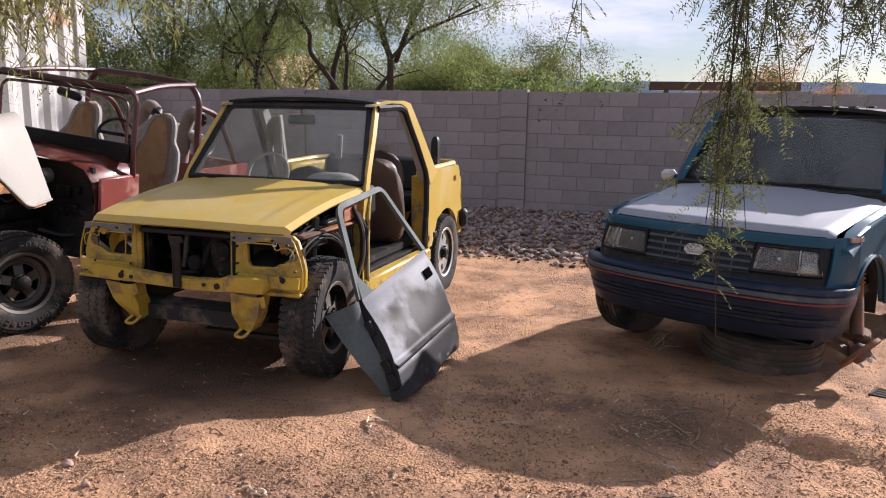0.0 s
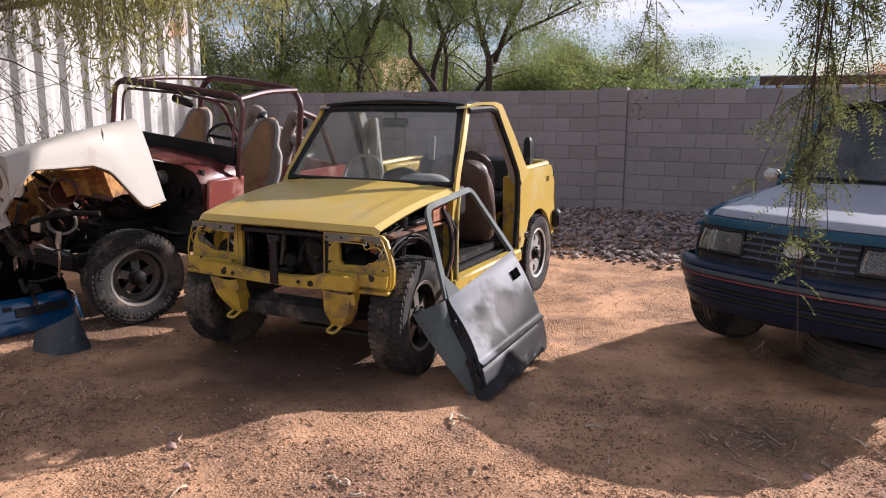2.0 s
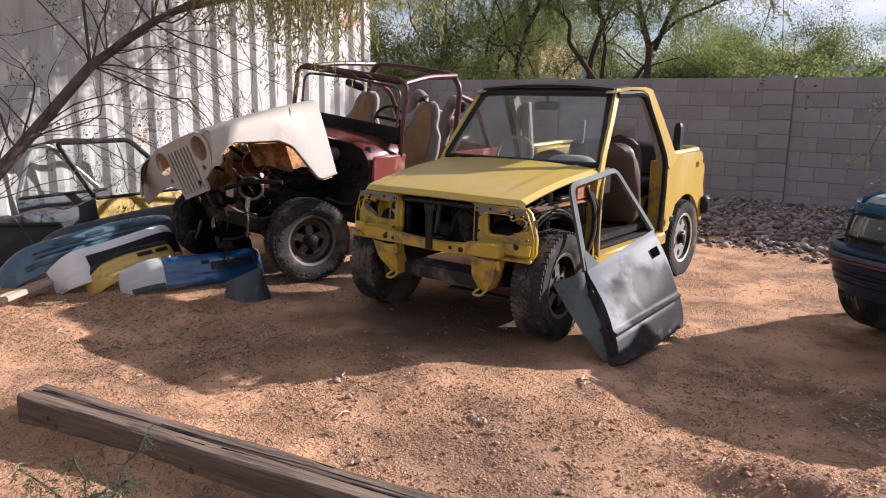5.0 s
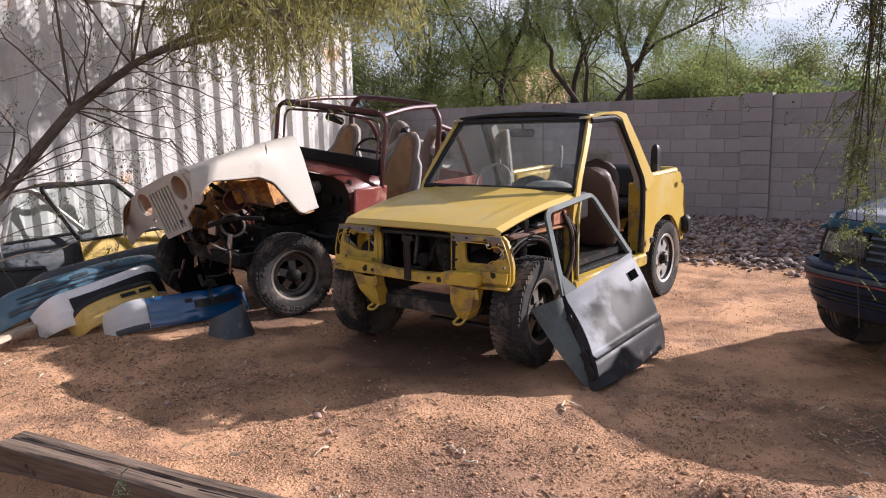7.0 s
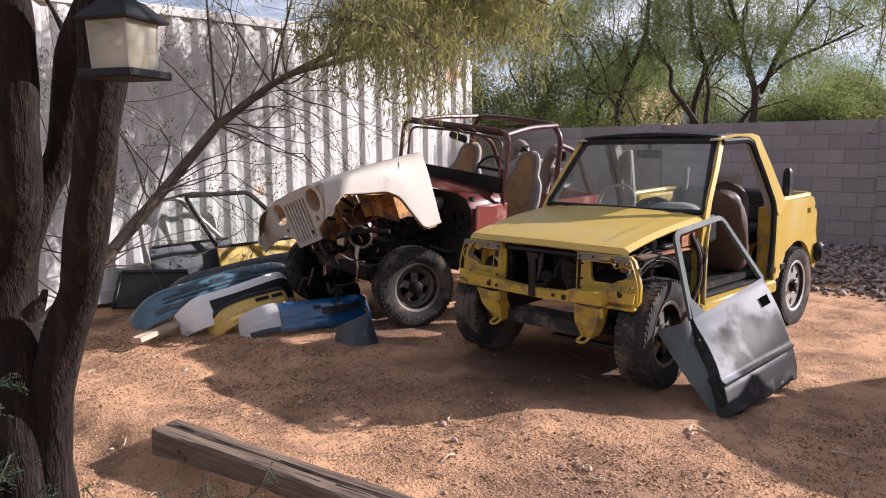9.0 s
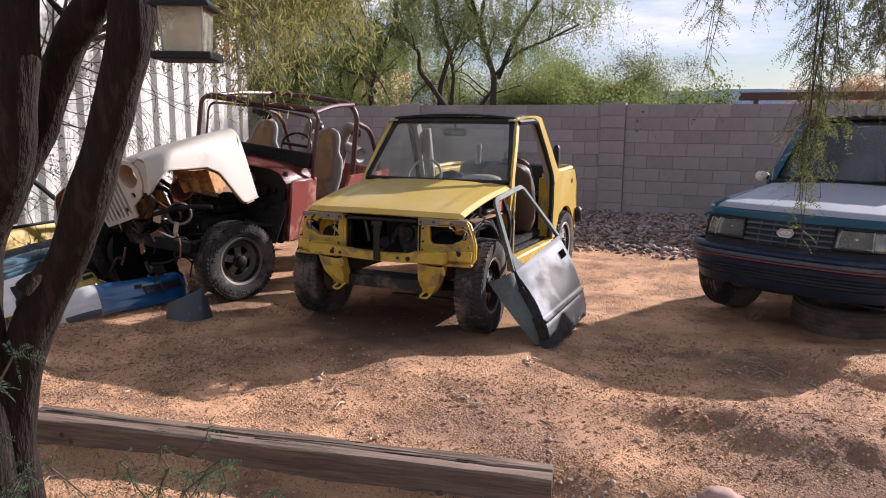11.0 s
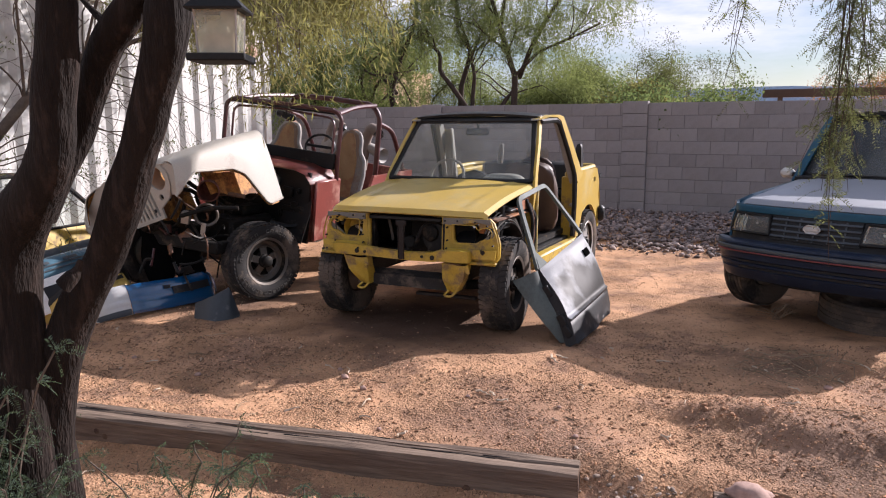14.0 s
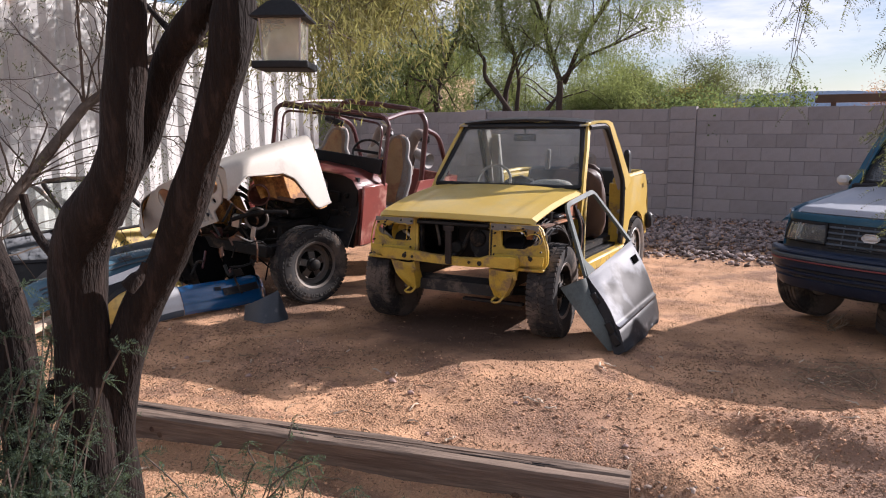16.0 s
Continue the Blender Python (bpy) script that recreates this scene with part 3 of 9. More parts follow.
def ground_z(x, y):
    """The height of the dirt: level round the cars, lower this side of the timbers, banked up under the wall."""
    z = 0.0
    z += curve_at([(7.2, 0.0), (9.0, 0.09), (11.4, 0.13), (14, 0.13)], y)
    edge = beam_line(x)
    s = min(1.0, max(0.0, (3.6 - y) / 1.2))
    z -= 0.06 * s * s * (3 - 2 * s)
    k = min(1.0, max(0.0, (edge - y + 0.10) / 0.35))
    z -= 0.12 * k * k * (3 - 2 * k)
    p = Vector((x, y, 0))
    # a washed-out step this side of the blue car, with a crumbling face
    if x > 1.4 and 2.0 < y < 5.4:
        grow_ = min(1.0, (x - 1.4) / 1.3)
        crest = 3.33 + 0.06 * noise.noise(Vector((x * 1.7, 2, 0))) + 0.03 * noise.noise(Vector((x * 6, 5, 0)))
        f = min(1.0, max(0.0, (crest - y) / 0.24))
        z += grow_ * (0.035 * math.exp(-((y - 3.45) / 0.30) ** 2) - 0.062 * f * f * (3 - 2 * f) * min(1.0, max(0.0, (y - 2.45) / 0.4)))
        rough = grow_ * math.exp(-((y - 3.28) / 0.22) ** 2)
        # the upper bank
        e = min(1.0, max(0.0, (x - 2.75) / 0.6))
        lip = 4.38 + 0.22 * noise.noise(Vector((x * 1.2, 9, 0))) - 0.12 * (x - 3.5)
        g = min(1.0, max(0.0, (y - lip + 0.14) / 0.22))
        z += 0.065 * e * g * g * (3 - 2 * g) * min(1.0, max(0.0, (5.35 - y) / 0.55))
        rough = max(rough, e * math.exp(-((y - lip) / 0.30) ** 2), 0.45 * e * (1.0 if 3.4 < y < 4.9 else 0.0))
        z += rough * (0.022 * noise.noise(p * 7.0) + 0.018 * abs(noise.noise(p * 14.0)) + 0.010 * noise.noise(p * 27.0))
        # a burrow under the step
        z -= 0.30 * math.exp(-((x - 3.76) / 0.085) ** 4 - ((y - 3.16) / 0.06) ** 4)
    z += 0.035 * (noise.noise(p * 0.8)) * min(1, max(0.0, abs(y - 5.4) / 2.0 - 0.3) if y > 3.8 and -3 < x < 4.3 else 1.0)
    near = curve_at([(3.4, 1.0), (4.4, 0.4), (20, 0.4)], y)
    z += near * (0.014 * noise.noise(p * 3.7) + 0.011 * noise.noise(p * 9.0) + 0.006 * noise.noise(p * 19.0))
    # trodden hollows and hummocks in the open dirt
    open_ = curve_at([(1.2, 1.0), (3.3, 1.0), (4.2, 0.25), (20, 0.2)], y)
    z += open_ * 0.030 * noise.noise(Vector((x * 1.1 + 7, y * 2.3, 3.0)))
    return z


def make_ground():
    bm = bmesh.new()
    # fine near the walk, coarse out to the horizon
    xs = [-600, -200, -80, -40, -20, -12, -9] + [-7.5 + 0.05 * i for i in range(int(13.5 / 0.05))] + [6.2, 7, 9, 12, 20, 40, 80, 200, 600]
    ys = [-400, -100, -30, -12, -6, -3, -1.5, -0.5] + [0.0 + 0.035 * i for i in range(int(4.6 / 0.035))] + [4.6 + 0.07 * i for i in range(int(4.4 / 0.07))] + [9.1, 9.4, 9.8, 10.2, 10.7, 11.2, 11.6, 12.2, 13, 15, 20, 30, 60, 150, 400, 1500]
    rows = []
    for y in ys:
        rows.append([bm.verts.new((x, y, ground_z(x, y) if abs(x) < 30 and abs(y) < 30 else 0.0)) for x in xs])
    for a, b in zip(rows, rows[1:]):
        for i in range(len(xs) - 1):
            bm.faces.new((a[i], a[i + 1], b[i + 1], b[i]))
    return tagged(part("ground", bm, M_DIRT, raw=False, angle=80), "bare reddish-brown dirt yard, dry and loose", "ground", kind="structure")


ground = make_ground()

WALL_Y, WALL_TOP, COURSE, BLOCK = 11.5, 1.89, 0.2032, 0.4064
PILASTERS = (-3.61, 0.088, 3.88)          # left edges


def make_wall():
    base = tagged(part("wall_north", boxes((0.5, WALL_Y + 0.10, 0.90, 30, 0.19, 1.95)), M_MORTAR), "long grey concrete-block boundary wall with pilasters", "wall", kind="structure")
    shapes = {}

    def block_mesh(w, h, d):
        key = (round(w, 3), round(h, 3), round(d, 3))
        if key not in shapes:
            b = box(w, d, h, None, 0.003)
            smooth_sharp(b, 30)
            me = bpy.data.meshes.new("block")
            b.to_mesh(me); b.free()
            me.materials.append(M_BLOCK)
            shapes[key] = me
        return shapes[key]

    rnd = random.Random(4)
    spare = bmesh.new()
    for row in range(9):
        z = WALL_TOP - COURSE * (row + 0.5)
        x = 0.5 + 0.36 - BLOCK * 30 + (0.5 * BLOCK * (row % 2))
        while x < 14:
            x0, x1 = x + 0.003, x + BLOCK - 0.003
            x += BLOCK
            pieces = [(x0, x1)]
            for p in PILASTERS:      # blocks stop at the pilasters
                cut = []
                for u0, u1 in pieces:
                    if u1 < p or u0 > p + 0.406:
                        cut.append((u0, u1))
                    else:
                        cut += [(u0, p - 0.004), (p + 0.41, u1)]
                pieces = [c for c in cut if c[1] - c[0] > 0.03]
            for u0, u1 in pieces:
                off = rnd.uniform(-0.003, 0.003)
                if -7.2 < u0 < 4.6:
                    ob = new("block", block_mesh(u1 - u0, COURSE - 0.006, 0.10))
                    ob.location = ((u0 + u1) / 2, WALL_Y + 0.05 + off, z)
                    ob.parent = base
                else:
                    box(u1 - u0, 0.10, COURSE - 0.006, pose((u0 + u1) / 2, WALL_Y + 0.05 + off, z), 0, bm=spare)
    for p in PILASTERS:
        for row in range(9):
            z = WALL_TOP + 0.03 - COURSE * (row + 0.5)
            ob = new("block", block_mesh(0.398, COURSE - 0.007, 0.16))
            ob.location = (p + 0.203, WALL_Y + 0.045 + rnd.uniform(-0.003, 0.003), z)
            ob.parent = base
    rest = part("blocks", spare, M_BLOCK, base)
    rest["kind"] = "stuff"


make_wall()


def make_container():
    """White corrugated steel container: trapezoid ribs, rails and a corner post."""
    c = thing("shipping_container", "white corrugated steel shipping container with dappled tree shade", "container", pose(-4.4, 0, 0), kind="")
    y0, y1, z0, z1 = -4.0, 8.0, 0.14, 2.93
    pitch, deep = 0.278, 0.036
    rings = []
    pts = []
    y = y0
    while y < y1 - 0.1:
        pts += [(-deep, y), (-deep, y + 0.072), (0.0, y + 0.072 + 0.068), (0.0, y + 0.072 + 0.068 + 0.070)]
        y += pitch
    pts = [p for p in pts if p[1] < y1] + [(0.0, y1 + 0.02)]
    bm = loft([[Vector((x, yy, z)) for x, yy in pts] for z in (z0, z1)], closed=False, caps=False)
    part("side_panel", bm, M_CONT, c, angle=20)
    part("top_rail", boxes((-0.02, (y0 + y1) / 2, z1 + 0.05, 0.07, y1 - y0, 0.10), bevel=0.006), M_CONT, c)
    part("bottom_rail", boxes((-0.02, (y0 + y1) / 2, z0 - 0.06, 0.08, y1 - y0, 0.14), bevel=0.006), M_CONT, c)
    part("corner_post", boxes((-0.05, y1 + 0.06, (z0 + z1) / 2, 0.16, 0.14, z1 - z0 + 0.2), bevel=0.012), M_CONT, c)
    part("roof", boxes((-1.25, (y0 + y1) / 2, z1 + 0.06, 2.36, y1 - y0, 0.05)), M_CONT, c)
    part("end_panel", boxes((-1.25, y1 + 0.06, (z0 + z1) / 2, 2.2, 0.05, z1 - z0)), M_CONT, c)
    part("end_panel", boxes((-1.25, y0 - 0.0, (z0 + z1) / 2, 2.2, 0.05, z1 - z0)), M_CONT, c)
    part("side_panel", boxes((-2.42, (y0 + y1) / 2, (z0 + z1) / 2, 0.04, y1 - y0, z1 - z0)), M_CONT, c)
    for yy in (y0 + 0.6, 3.2, y1 - 0.4):
        part("support_timber", boxes((-0.6, yy, 0.0, 1.2, 0.2, 0.16), bevel=0.01), M_WOOD, c)


make_container()

# ---- wheels ----
def tyre_mesh(r, w, rim_r, rugged=True):
    """A tyre about the y axis: carcass, ribs on the shoulder and blocks of tread."""
    h = w / 2
    prof = [(rim_r, -h * 0.78), (rim_r + 0.012, -h * 0.86), (mix(rim_r, r, 0.45), -h * 1.02), (mix(rim_r, r, 0.80), -h * 0.98), (r - 0.018, -h * 0.86), (r - 0.010, -h * 0.6),
            (r - 0.008, 0.0), (r - 0.010, h * 0.6), (r - 0.018, h * 0.86), (mix(rim_r, r, 0.80), h * 0.98), (mix(rim_r, r, 0.45), h * 1.02), (rim_r + 0.012, h * 0.86), (rim_r, h * 0.78), (rim_r - 0.02, h * 0.6), (rim_r - 0.02, -h * 0.6), (rim_r, -h * 0.78)]
    bm = lathe(prof, 48)
    if not rugged:
        for y in (-0.7, -0.35, 0.0, 0.35, 0.7):
            lathe([(r - 0.012, y * h - h * 0.12), (r, y * h - h * 0.12), (r, y * h + h * 0.12), (r - 0.012, y * h + h * 0.12)], 48, bm=bm)
    return bm


def tread_mesh(r, w, lugs=54):
    """Blocks of tread in four rows round a tyre."""
    h, bm = w / 2, bmesh.new()
    for k in range(lugs):
        a = 360.0 * k / lugs
        for y, da, sy, sk in ((-h * 0.74, 0.0, h * 0.44, 14), (-h * 0.24, 0.45, h * 0.36, -22), (h * 0.24, 0.1, h * 0.36, 22), (h * 0.74, 0.5, h * 0.44, -14)):
            m = pose(0, 0, 0, 0, a + da * 360.0 / lugs, 0) @ pose(0, y, r - 0.009 - (0.006 if abs(y) > h * 0.5 else 0), 0, 0, sk)
            box(2 * math.pi * r / lugs * 0.74, sy, 0.014, m, 0, bm=bm)
    return bm


def lettering(r0, r1, y, spans):
    """Raised bars of worn white lettering round a sidewall; spans in degrees."""
    bm = bmesh.new()
    for a0, a1, n in spans:
        for k in range(n):
            a = mix(a0, a1, (k + 0.5) / n)
            wdt = radians(abs(a1 - a0) / n) * r1 * 0.62
            rm, hh = (r0 + r1) / 2, (r1 - r0)
            m = pose(0, 0, 0, 0, -a, 0) @ pose(rm, y + 0.001, 0)
            kind = k % 3
            if kind != 1:
                box(hh, 0.004, 0.006, m @ pose(0, 0, -wdt * 0.4), bm=bm)
            if kind != 2:
                box(hh, 0.004, 0.006, m @ pose(0, 0, wdt * 0.4), bm=bm)
            box(0.006, 0.004, wdt * 0.8, m @ pose(hh * 0.45, 0, 0), bm=bm)
            if kind:
                box(0.006, 0.004, wdt * 0.8, m @ pose(-hh * 0.45 if kind == 1 else 0, 0, 0), bm=bm)
    return bm


def add_wheel(parent, m, r=0.36, w=0.21, rim_r=0.20, spokes=5, rim_mat=None, rugged=True, letters=(), tyre_mat=None, deep=0.02, barrel_mat=None, hub_r=0.034, star=1.0):
    """A wheel whose outer face looks along -y of m: rim, spokes, hub and tyre."""
    h = w / 2
    bm = lathe([(rim_r + 0.012, -h * 0.84), (rim_r - 0.006, -h * 0.82), (rim_r - 0.02, -h * 0.6), (rim_r - 0.03, -h * 0.1), (rim_r - 0.03, h * 0.7), (0.02, h * 0.72)], 40)
    arms = []
    if spokes:
        for k in range(spokes):
            a = 360.0 * k / spokes
            ringa = [[Vector((x, y, z)) for x, y, z in ((-wd, -h * dd, z), (wd, -h * dd, z), (wd * 0.8, -h * dd + 0.03, z), (-wd * 0.8, -h * dd + 0.03, z))]
                     for z, wd, dd in ((0.03, 0.038, 0.50 - deep), (0.09 * star, 0.030, 0.42), ((rim_r - 0.03) * star, 0.048 * star, 0.30), ((rim_r - 0.012) * star, 0.055 * star, 0.36))]
            sp = loft(ringa)
            sp.transform(pose(0, 0, 0, 0, a, 0))
            arms.append(sp)
    lathe([(0.0, -h * 0.62), (0.05, -h * 0.62), (0.062, -h * 0.55), (0.062, -h * 0.3), (0.09, -h * 0.3), (0.09, h * 0.5)], 24, bm=bm)
    wheel = part("wheel", bm, barrel_mat or rim_mat or M_RIM, parent, "dusty wheel with a cast alloy rim" if spokes else "silver steel wheel with oval holes")
    wheel.matrix_basis = m
    if not spokes:
        # a pressed steel disc with six oval windows
        holes = []
        for k in range(6):
            a = 2 * math.pi * (k + 0.5) / 6
            row = []
            for j in range(14):
                b = 2 * math.pi * j / 14
                rr, tt = rim_r * 0.66 + 0.032 * math.cos(b), 0.026 * math.sin(b)
                row.append((rr * math.cos(a) - tt * math.sin(a), rr * math.sin(a) + tt * math.cos(a)))
            holes.append(row)
        part("rim_disc", plate(ring(0, 0, rim_r - 0.012, rim_r - 0.012, 40), 0.012, pose(0, -h * 0.52, 0), holes), rim_mat or M_RIM, wheel, "silver steel disc with oval holes")
    if barrel_mat:
        part("rim_lip", lathe([(rim_r - 0.012, -h * 0.80), (rim_r + 0.008, -h * 0.87), (rim_r + 0.014, -h * 0.80)], 40), rim_mat or M_RIM, wheel)
    if star < 1:
        part("rim_dish", lathe([(rim_r - 0.010, -h * 0.80), (rim_r * 0.93, -h * 0.62), (rim_r * 0.86, -h * 0.30), (rim_r * 0.74, -h * 0.24), (rim_r * star * 1.02, -h * 0.34), (rim_r * star * 0.96, -h * 0.28)], 40), rim_mat or M_RIM, wheel, "dusty deep-dished rim")
    for sp in arms:
        part("spoke", sp, rim_mat or M_RIM, wheel)
    part("tyre", tyre_mesh(r, w, rim_r, rugged=rugged), tyre_mat or M_TYRE, wheel, "worn black tyre, grey with dust", angle=30)
    if rugged:
        part("tread", tread_mesh(r, w), tyre_mat or M_TYRE, wheel, angle=30)["kind"] = "stuff"
    hub = lathe([(0.0, -h * 0.95), (hub_r * 0.82, -h * 0.95), (hub_r, -h * 0.9), (hub_r, -h * 0.6)], 20)
    for k in range(5):
        a = 2 * math.pi * k / 5
        lathe([(0.0, -0.012), (0.009, -0.012), (0.009, 0.012)], 6, bm=hub, m=pose(0.048 * math.cos(a), -h * 0.68, 0.048 * math.sin(a)))
    part("hub", hub, M_ENGINE, wheel)
    if letters:
        for span in letters:
            part("lettering", lettering(mix(rim_r, r, 0.40), mix(rim_r, r, 0.58), -h * 1.03, (span,)), M_LETTER, wheel, "worn grey raised sidewall lettering")["kind"] = "stuff"
    return wheel


RIGHT, LEFT = pose(0, 0, 0, 0, 0, 90), pose(0, 0, 0, 0, 0, -90)       # outer face to +x, to -x


# ---- body panels shared by the two small off-roaders ----
def arch_side(y_cut, arch_y, arch_r, y_end, z_low, z_top, arch_z=0.34, tail=None):
    """The outline of a rear quarter with its wheel opening, as (y, z)."""
    pts = [(y_cut, z_low)]
    a0 = math.degrees(math.asin(max(-1, min(1, (z_low - arch_z) / arch_r))))
    for i in range(13):
        a = radians(mix(180 - a0, a0, i / 12))
        pts.append((arch_y + arch_r * math.cos(a), arch_z + arch_r * math.sin(a)))
    pts += (tail or [(y_end - 0.03, z_low), (y_end, z_low + 0.2), (y_end - 0.02, z_low + 0.48), (y_end - 0.10, z_top)]) + [(y_cut, z_top)]
    return pts


def windscreen(base_half, top_half, y0, z0, y1, z1, inset=0.05):
    def f(u, v):
        x = 2 * u - 1
        bow = 0.035 * (x * x)
        return Vector((x * (mix(base_half, top_half, v) - inset), mix(y0, y1, v) + bow, mix(z0, z1, v)))
    return f


HORN = {-1: -0.40, 1: 0.447}          # where the two bumper brackets stand


def yellow_suv():
    car = thing("small_suv", "faded yellow two-door open off-roader with stripped front", "car", pose(0.17, 4.37, 0, 0, 0, 0.6))
    Y = M_YEL
    def hood(u, v):
        x = 2 * u - 1
        y = mix(-0.372 + 0.035 * x * x + 0.03 * x ** 8, 0.61, v)
        half = mix(0.668, 0.705, v)
        z = mix(0.922, 1.066, v ** 0.95) + 0.030 * (1 - x * x) * (0.35 + 0.65 * v) + 0.016 * math.sin(math.pi * min(1, v * 1.1))
        z -= 0.030 * max(0.0, 1 - v / 0.03) ** 1.5 + 0.024 * max(0.0, (abs(x) - 0.955) / 0.045) ** 1.6
        z += 0.006 * math.exp(-((abs(x) - 0.74) / 0.035) ** 2) * min(1, v * 6) - 0.004 * math.exp(-((abs(x) - 0.66) / 0.05) ** 2) * min(1, v * 6)
        return Vector((x * half, y, z))
    part("hood", sheet(hood, 40, 34, 0.014), Y, car, "faded yellow bonnet, dull and sun-worn", angle=30)
    # headlamp panels: a broad plate with one keyhole opening, primer along its top
    keyhole = [(0.410, 0.712), (0.403, 0.815), (0.415, 0.826), (0.590, 0.828), (0.606, 0.818), (0.612, 0.800), (0.628, 0.796), (0.645, 0.806), (0.668, 0.813), (0.695, 0.811), (0.716, 0.799), (0.727, 0.780), (0.727, 0.758), (0.716, 0.739), (0.696, 0.727), (0.668, 0.724), (0.640, 0.718), (0.615, 0.700), (0.590, 0.690), (0.430, 0.688)]
    for s in (-1, 1):
        wide = 1.0 if s > 0 else 0.93
        outline = [(0.335, 0.872), (0.690, 0.872), (0.722, 0.845), (0.755, 0.760), (0.772, 0.690), (0.770, 0.600), (0.750, 0.565), (0.690, 0.552), (0.390, 0.552), (0.345, 0.580), (0.330, 0.640)]
        flip = [[(s * wide * x, z) for x, z in (o if s > 0 else o[::-1])] for o in (outline, keyhole)]
        bm = plate(flip[0], 0.022, pose(0, -0.348, 0.012, -3, 0, 0), flip[1:])
        lp = part("lamp_panel", bm, M_YELD, car, "yellow headlamp panel with one empty keyhole opening")
        rim = [(s * wide * x, -0.355 - 0.003, z + 0.012) for x, z in keyhole]
        part("hole_rim", tube(rim + rim[:2], 0.0035, 6), M_YELD, lp)
        outer = [(s * wide * x, -0.352, z + 0.012) for x, z in outline]
        part("panel_flange", tube(outer + outer[:2], 0.005, 6), M_YELD, lp, "pressed yellow edge flange")
        part("upper_flange", sheet(lambda u, v, s=s: Vector((s * wide * mix(0.345, 0.715, u), -0.362 + 0.004 * math.sin(9 * u), mix(0.842 - 0.010 * math.sin(7 * u) + 0.012 * u, 0.886, v))), 16, 3, 0.006), M_PRIMER, lp, "bare grey primer strip")
        part("lamp_shelf", loft([[Vector((s * wide * x, y, z)) for x, z in ((0.36, 0.665), (0.76, 0.665), (0.75, 0.60), (0.38, 0.59))] for y in (-0.365, -0.352)]), M_YELD, lp)
        # what shows inside: a bent inner plate and the dark cavity
        part("inner_plate", loft([[Vector((s * wide * x, y, z)) for x, y, z in row] for row in (((0.54, -0.26, 0.66), (0.75, -0.31, 0.66), (0.75, -0.30, 0.82)), ((0.56, -0.25, 0.66), (0.76, -0.30, 0.66), (0.76, -0.29, 0.82)))]), M_PRIMER, lp, "grey bent plate behind the opening")
        part("lamp_bucket", lathe([(0.100, 0.0), (0.088, 0.07), (0.04, 0.11), (0.0, 0.11)], 20, m=pose(s * 0.47, -0.28, 0.755)), M_YELD if s < 0 else M_BLACK, lp)
        for bx, bz in ((0.36, 0.862), (0.46, 0.866), (0.60, 0.862), (0.69, 0.840), (0.735, 0.700), (0.37, 0.660), (0.645, 0.660), (0.66, 0.635), (0.375, 0.815), (0.375, 0.72), (0.62, 0.845)):
            part("bolt_hole", lathe([(0.0, -0.006), (0.007, -0.006), (0.007, 0.012)], 8, m=pose(s * wide * bx, -0.364, bz)), M_BLACK, lp)
        part("lower_lip", boxes((s * 0.55, -0.33, 0.562, 0.40, 0.06, 0.022, 6, 0, s * 3), bevel=0.008), M_YELD, car)
        # inner wheel housing, engine bay side and its rusty seams
        def hous(u, v, s=s):
            a = mix(42, 168, u)
            return Vector((s * mix(0.40, 0.70, v), 0.02 - 0.40 * math.cos(radians(a)), 0.42 + 0.40 * math.sin(radians(a))))
        part("wheel_housing", sheet(hous, 16, 4, 0.006), M_BLACK, car, "black dusty inner wheel housing")
        part("bay_side", boxes((s * 0.60, 0.18, 0.80, 0.05, 0.86, 0.07), (s * 0.66, 0.20, 0.86, 0.09, 0.80, 0.02, 0, s * 6, 0), bevel=0.008), M_STEEL if s > 0 else M_BLACK, car)
        # the bumper bracket: a pressed face that narrows downwards, its side folded back, rusty at the foot
        def horn(u, v, s=s):
            half = curve_at([(0, 0.040), (0.12, 0.050), (0.45, 0.082), (0.75, 0.094), (1, 0.098)], v)
            q = 2 * u - 1
            back = 0.10 * max(0.0, (abs(q) - 0.72) / 0.28) ** 1.3
            x = HORN[s] + (0.065 if s < 0 else -0.037) * (1 - v) ** 1.3 + half * min(1.0, abs(q) / 0.72) * math.copysign(1, q)
            return Vector((x, -0.405 + back + 0.05 * (1 - v) ** 2 + 0.004 * math.sin(9 * v + 5 * u), mix(0.335, 0.552, v) + 0.006 * math.sin(7 * u)))
        h_ = part("frame_horn", sheet(horn, 20, 16, 0.005), M_YELD, car, "yellow chipped bumper bracket", angle=40)
        foot = HORN[s] + (0.065 if s < 0 else -0.037)
        part("horn_foot", tube(bend([(foot - 0.02, -0.36, 0.345), (foot - 0.05, -0.40, 0.312), (foot + 0.02, -0.41, 0.308), (foot + 0.04, -0.36, 0.35)], 4, 0.03), 0.009, 6), M_YELD, h_, "bent chipped hook")
        part("horn_flange", boxes((HORN[s] + 0.105, -0.40, 0.52, 0.030, 0.008, 0.065, 0, -12, 30), bevel=0.003), M_YELD, h_)
        part("frame_rail", boxes((s * 0.42, 1.1, 0.44, 0.08, 2.6, 0.12), bevel=0.01), M_ENGINE, car)
        part("sill", boxes((s * 0.70, 1.20, 0.41, 0.09, 1.30, 0.10), bevel=0.015), M_YELD, car)
        # door pillar at the bulkhead
        part("hinge_pillar", loft([[Vector((s * x, y, z)) for x, y in ((0.725, ya), (0.725, yb), (0.66, yb), (0.66, ya))] for z, ya, yb in ((0.38, 0.54, 0.63), (0.80, 0.53, 0.61), (1.04, 0.57, 0.67))]), M_YELD, car)
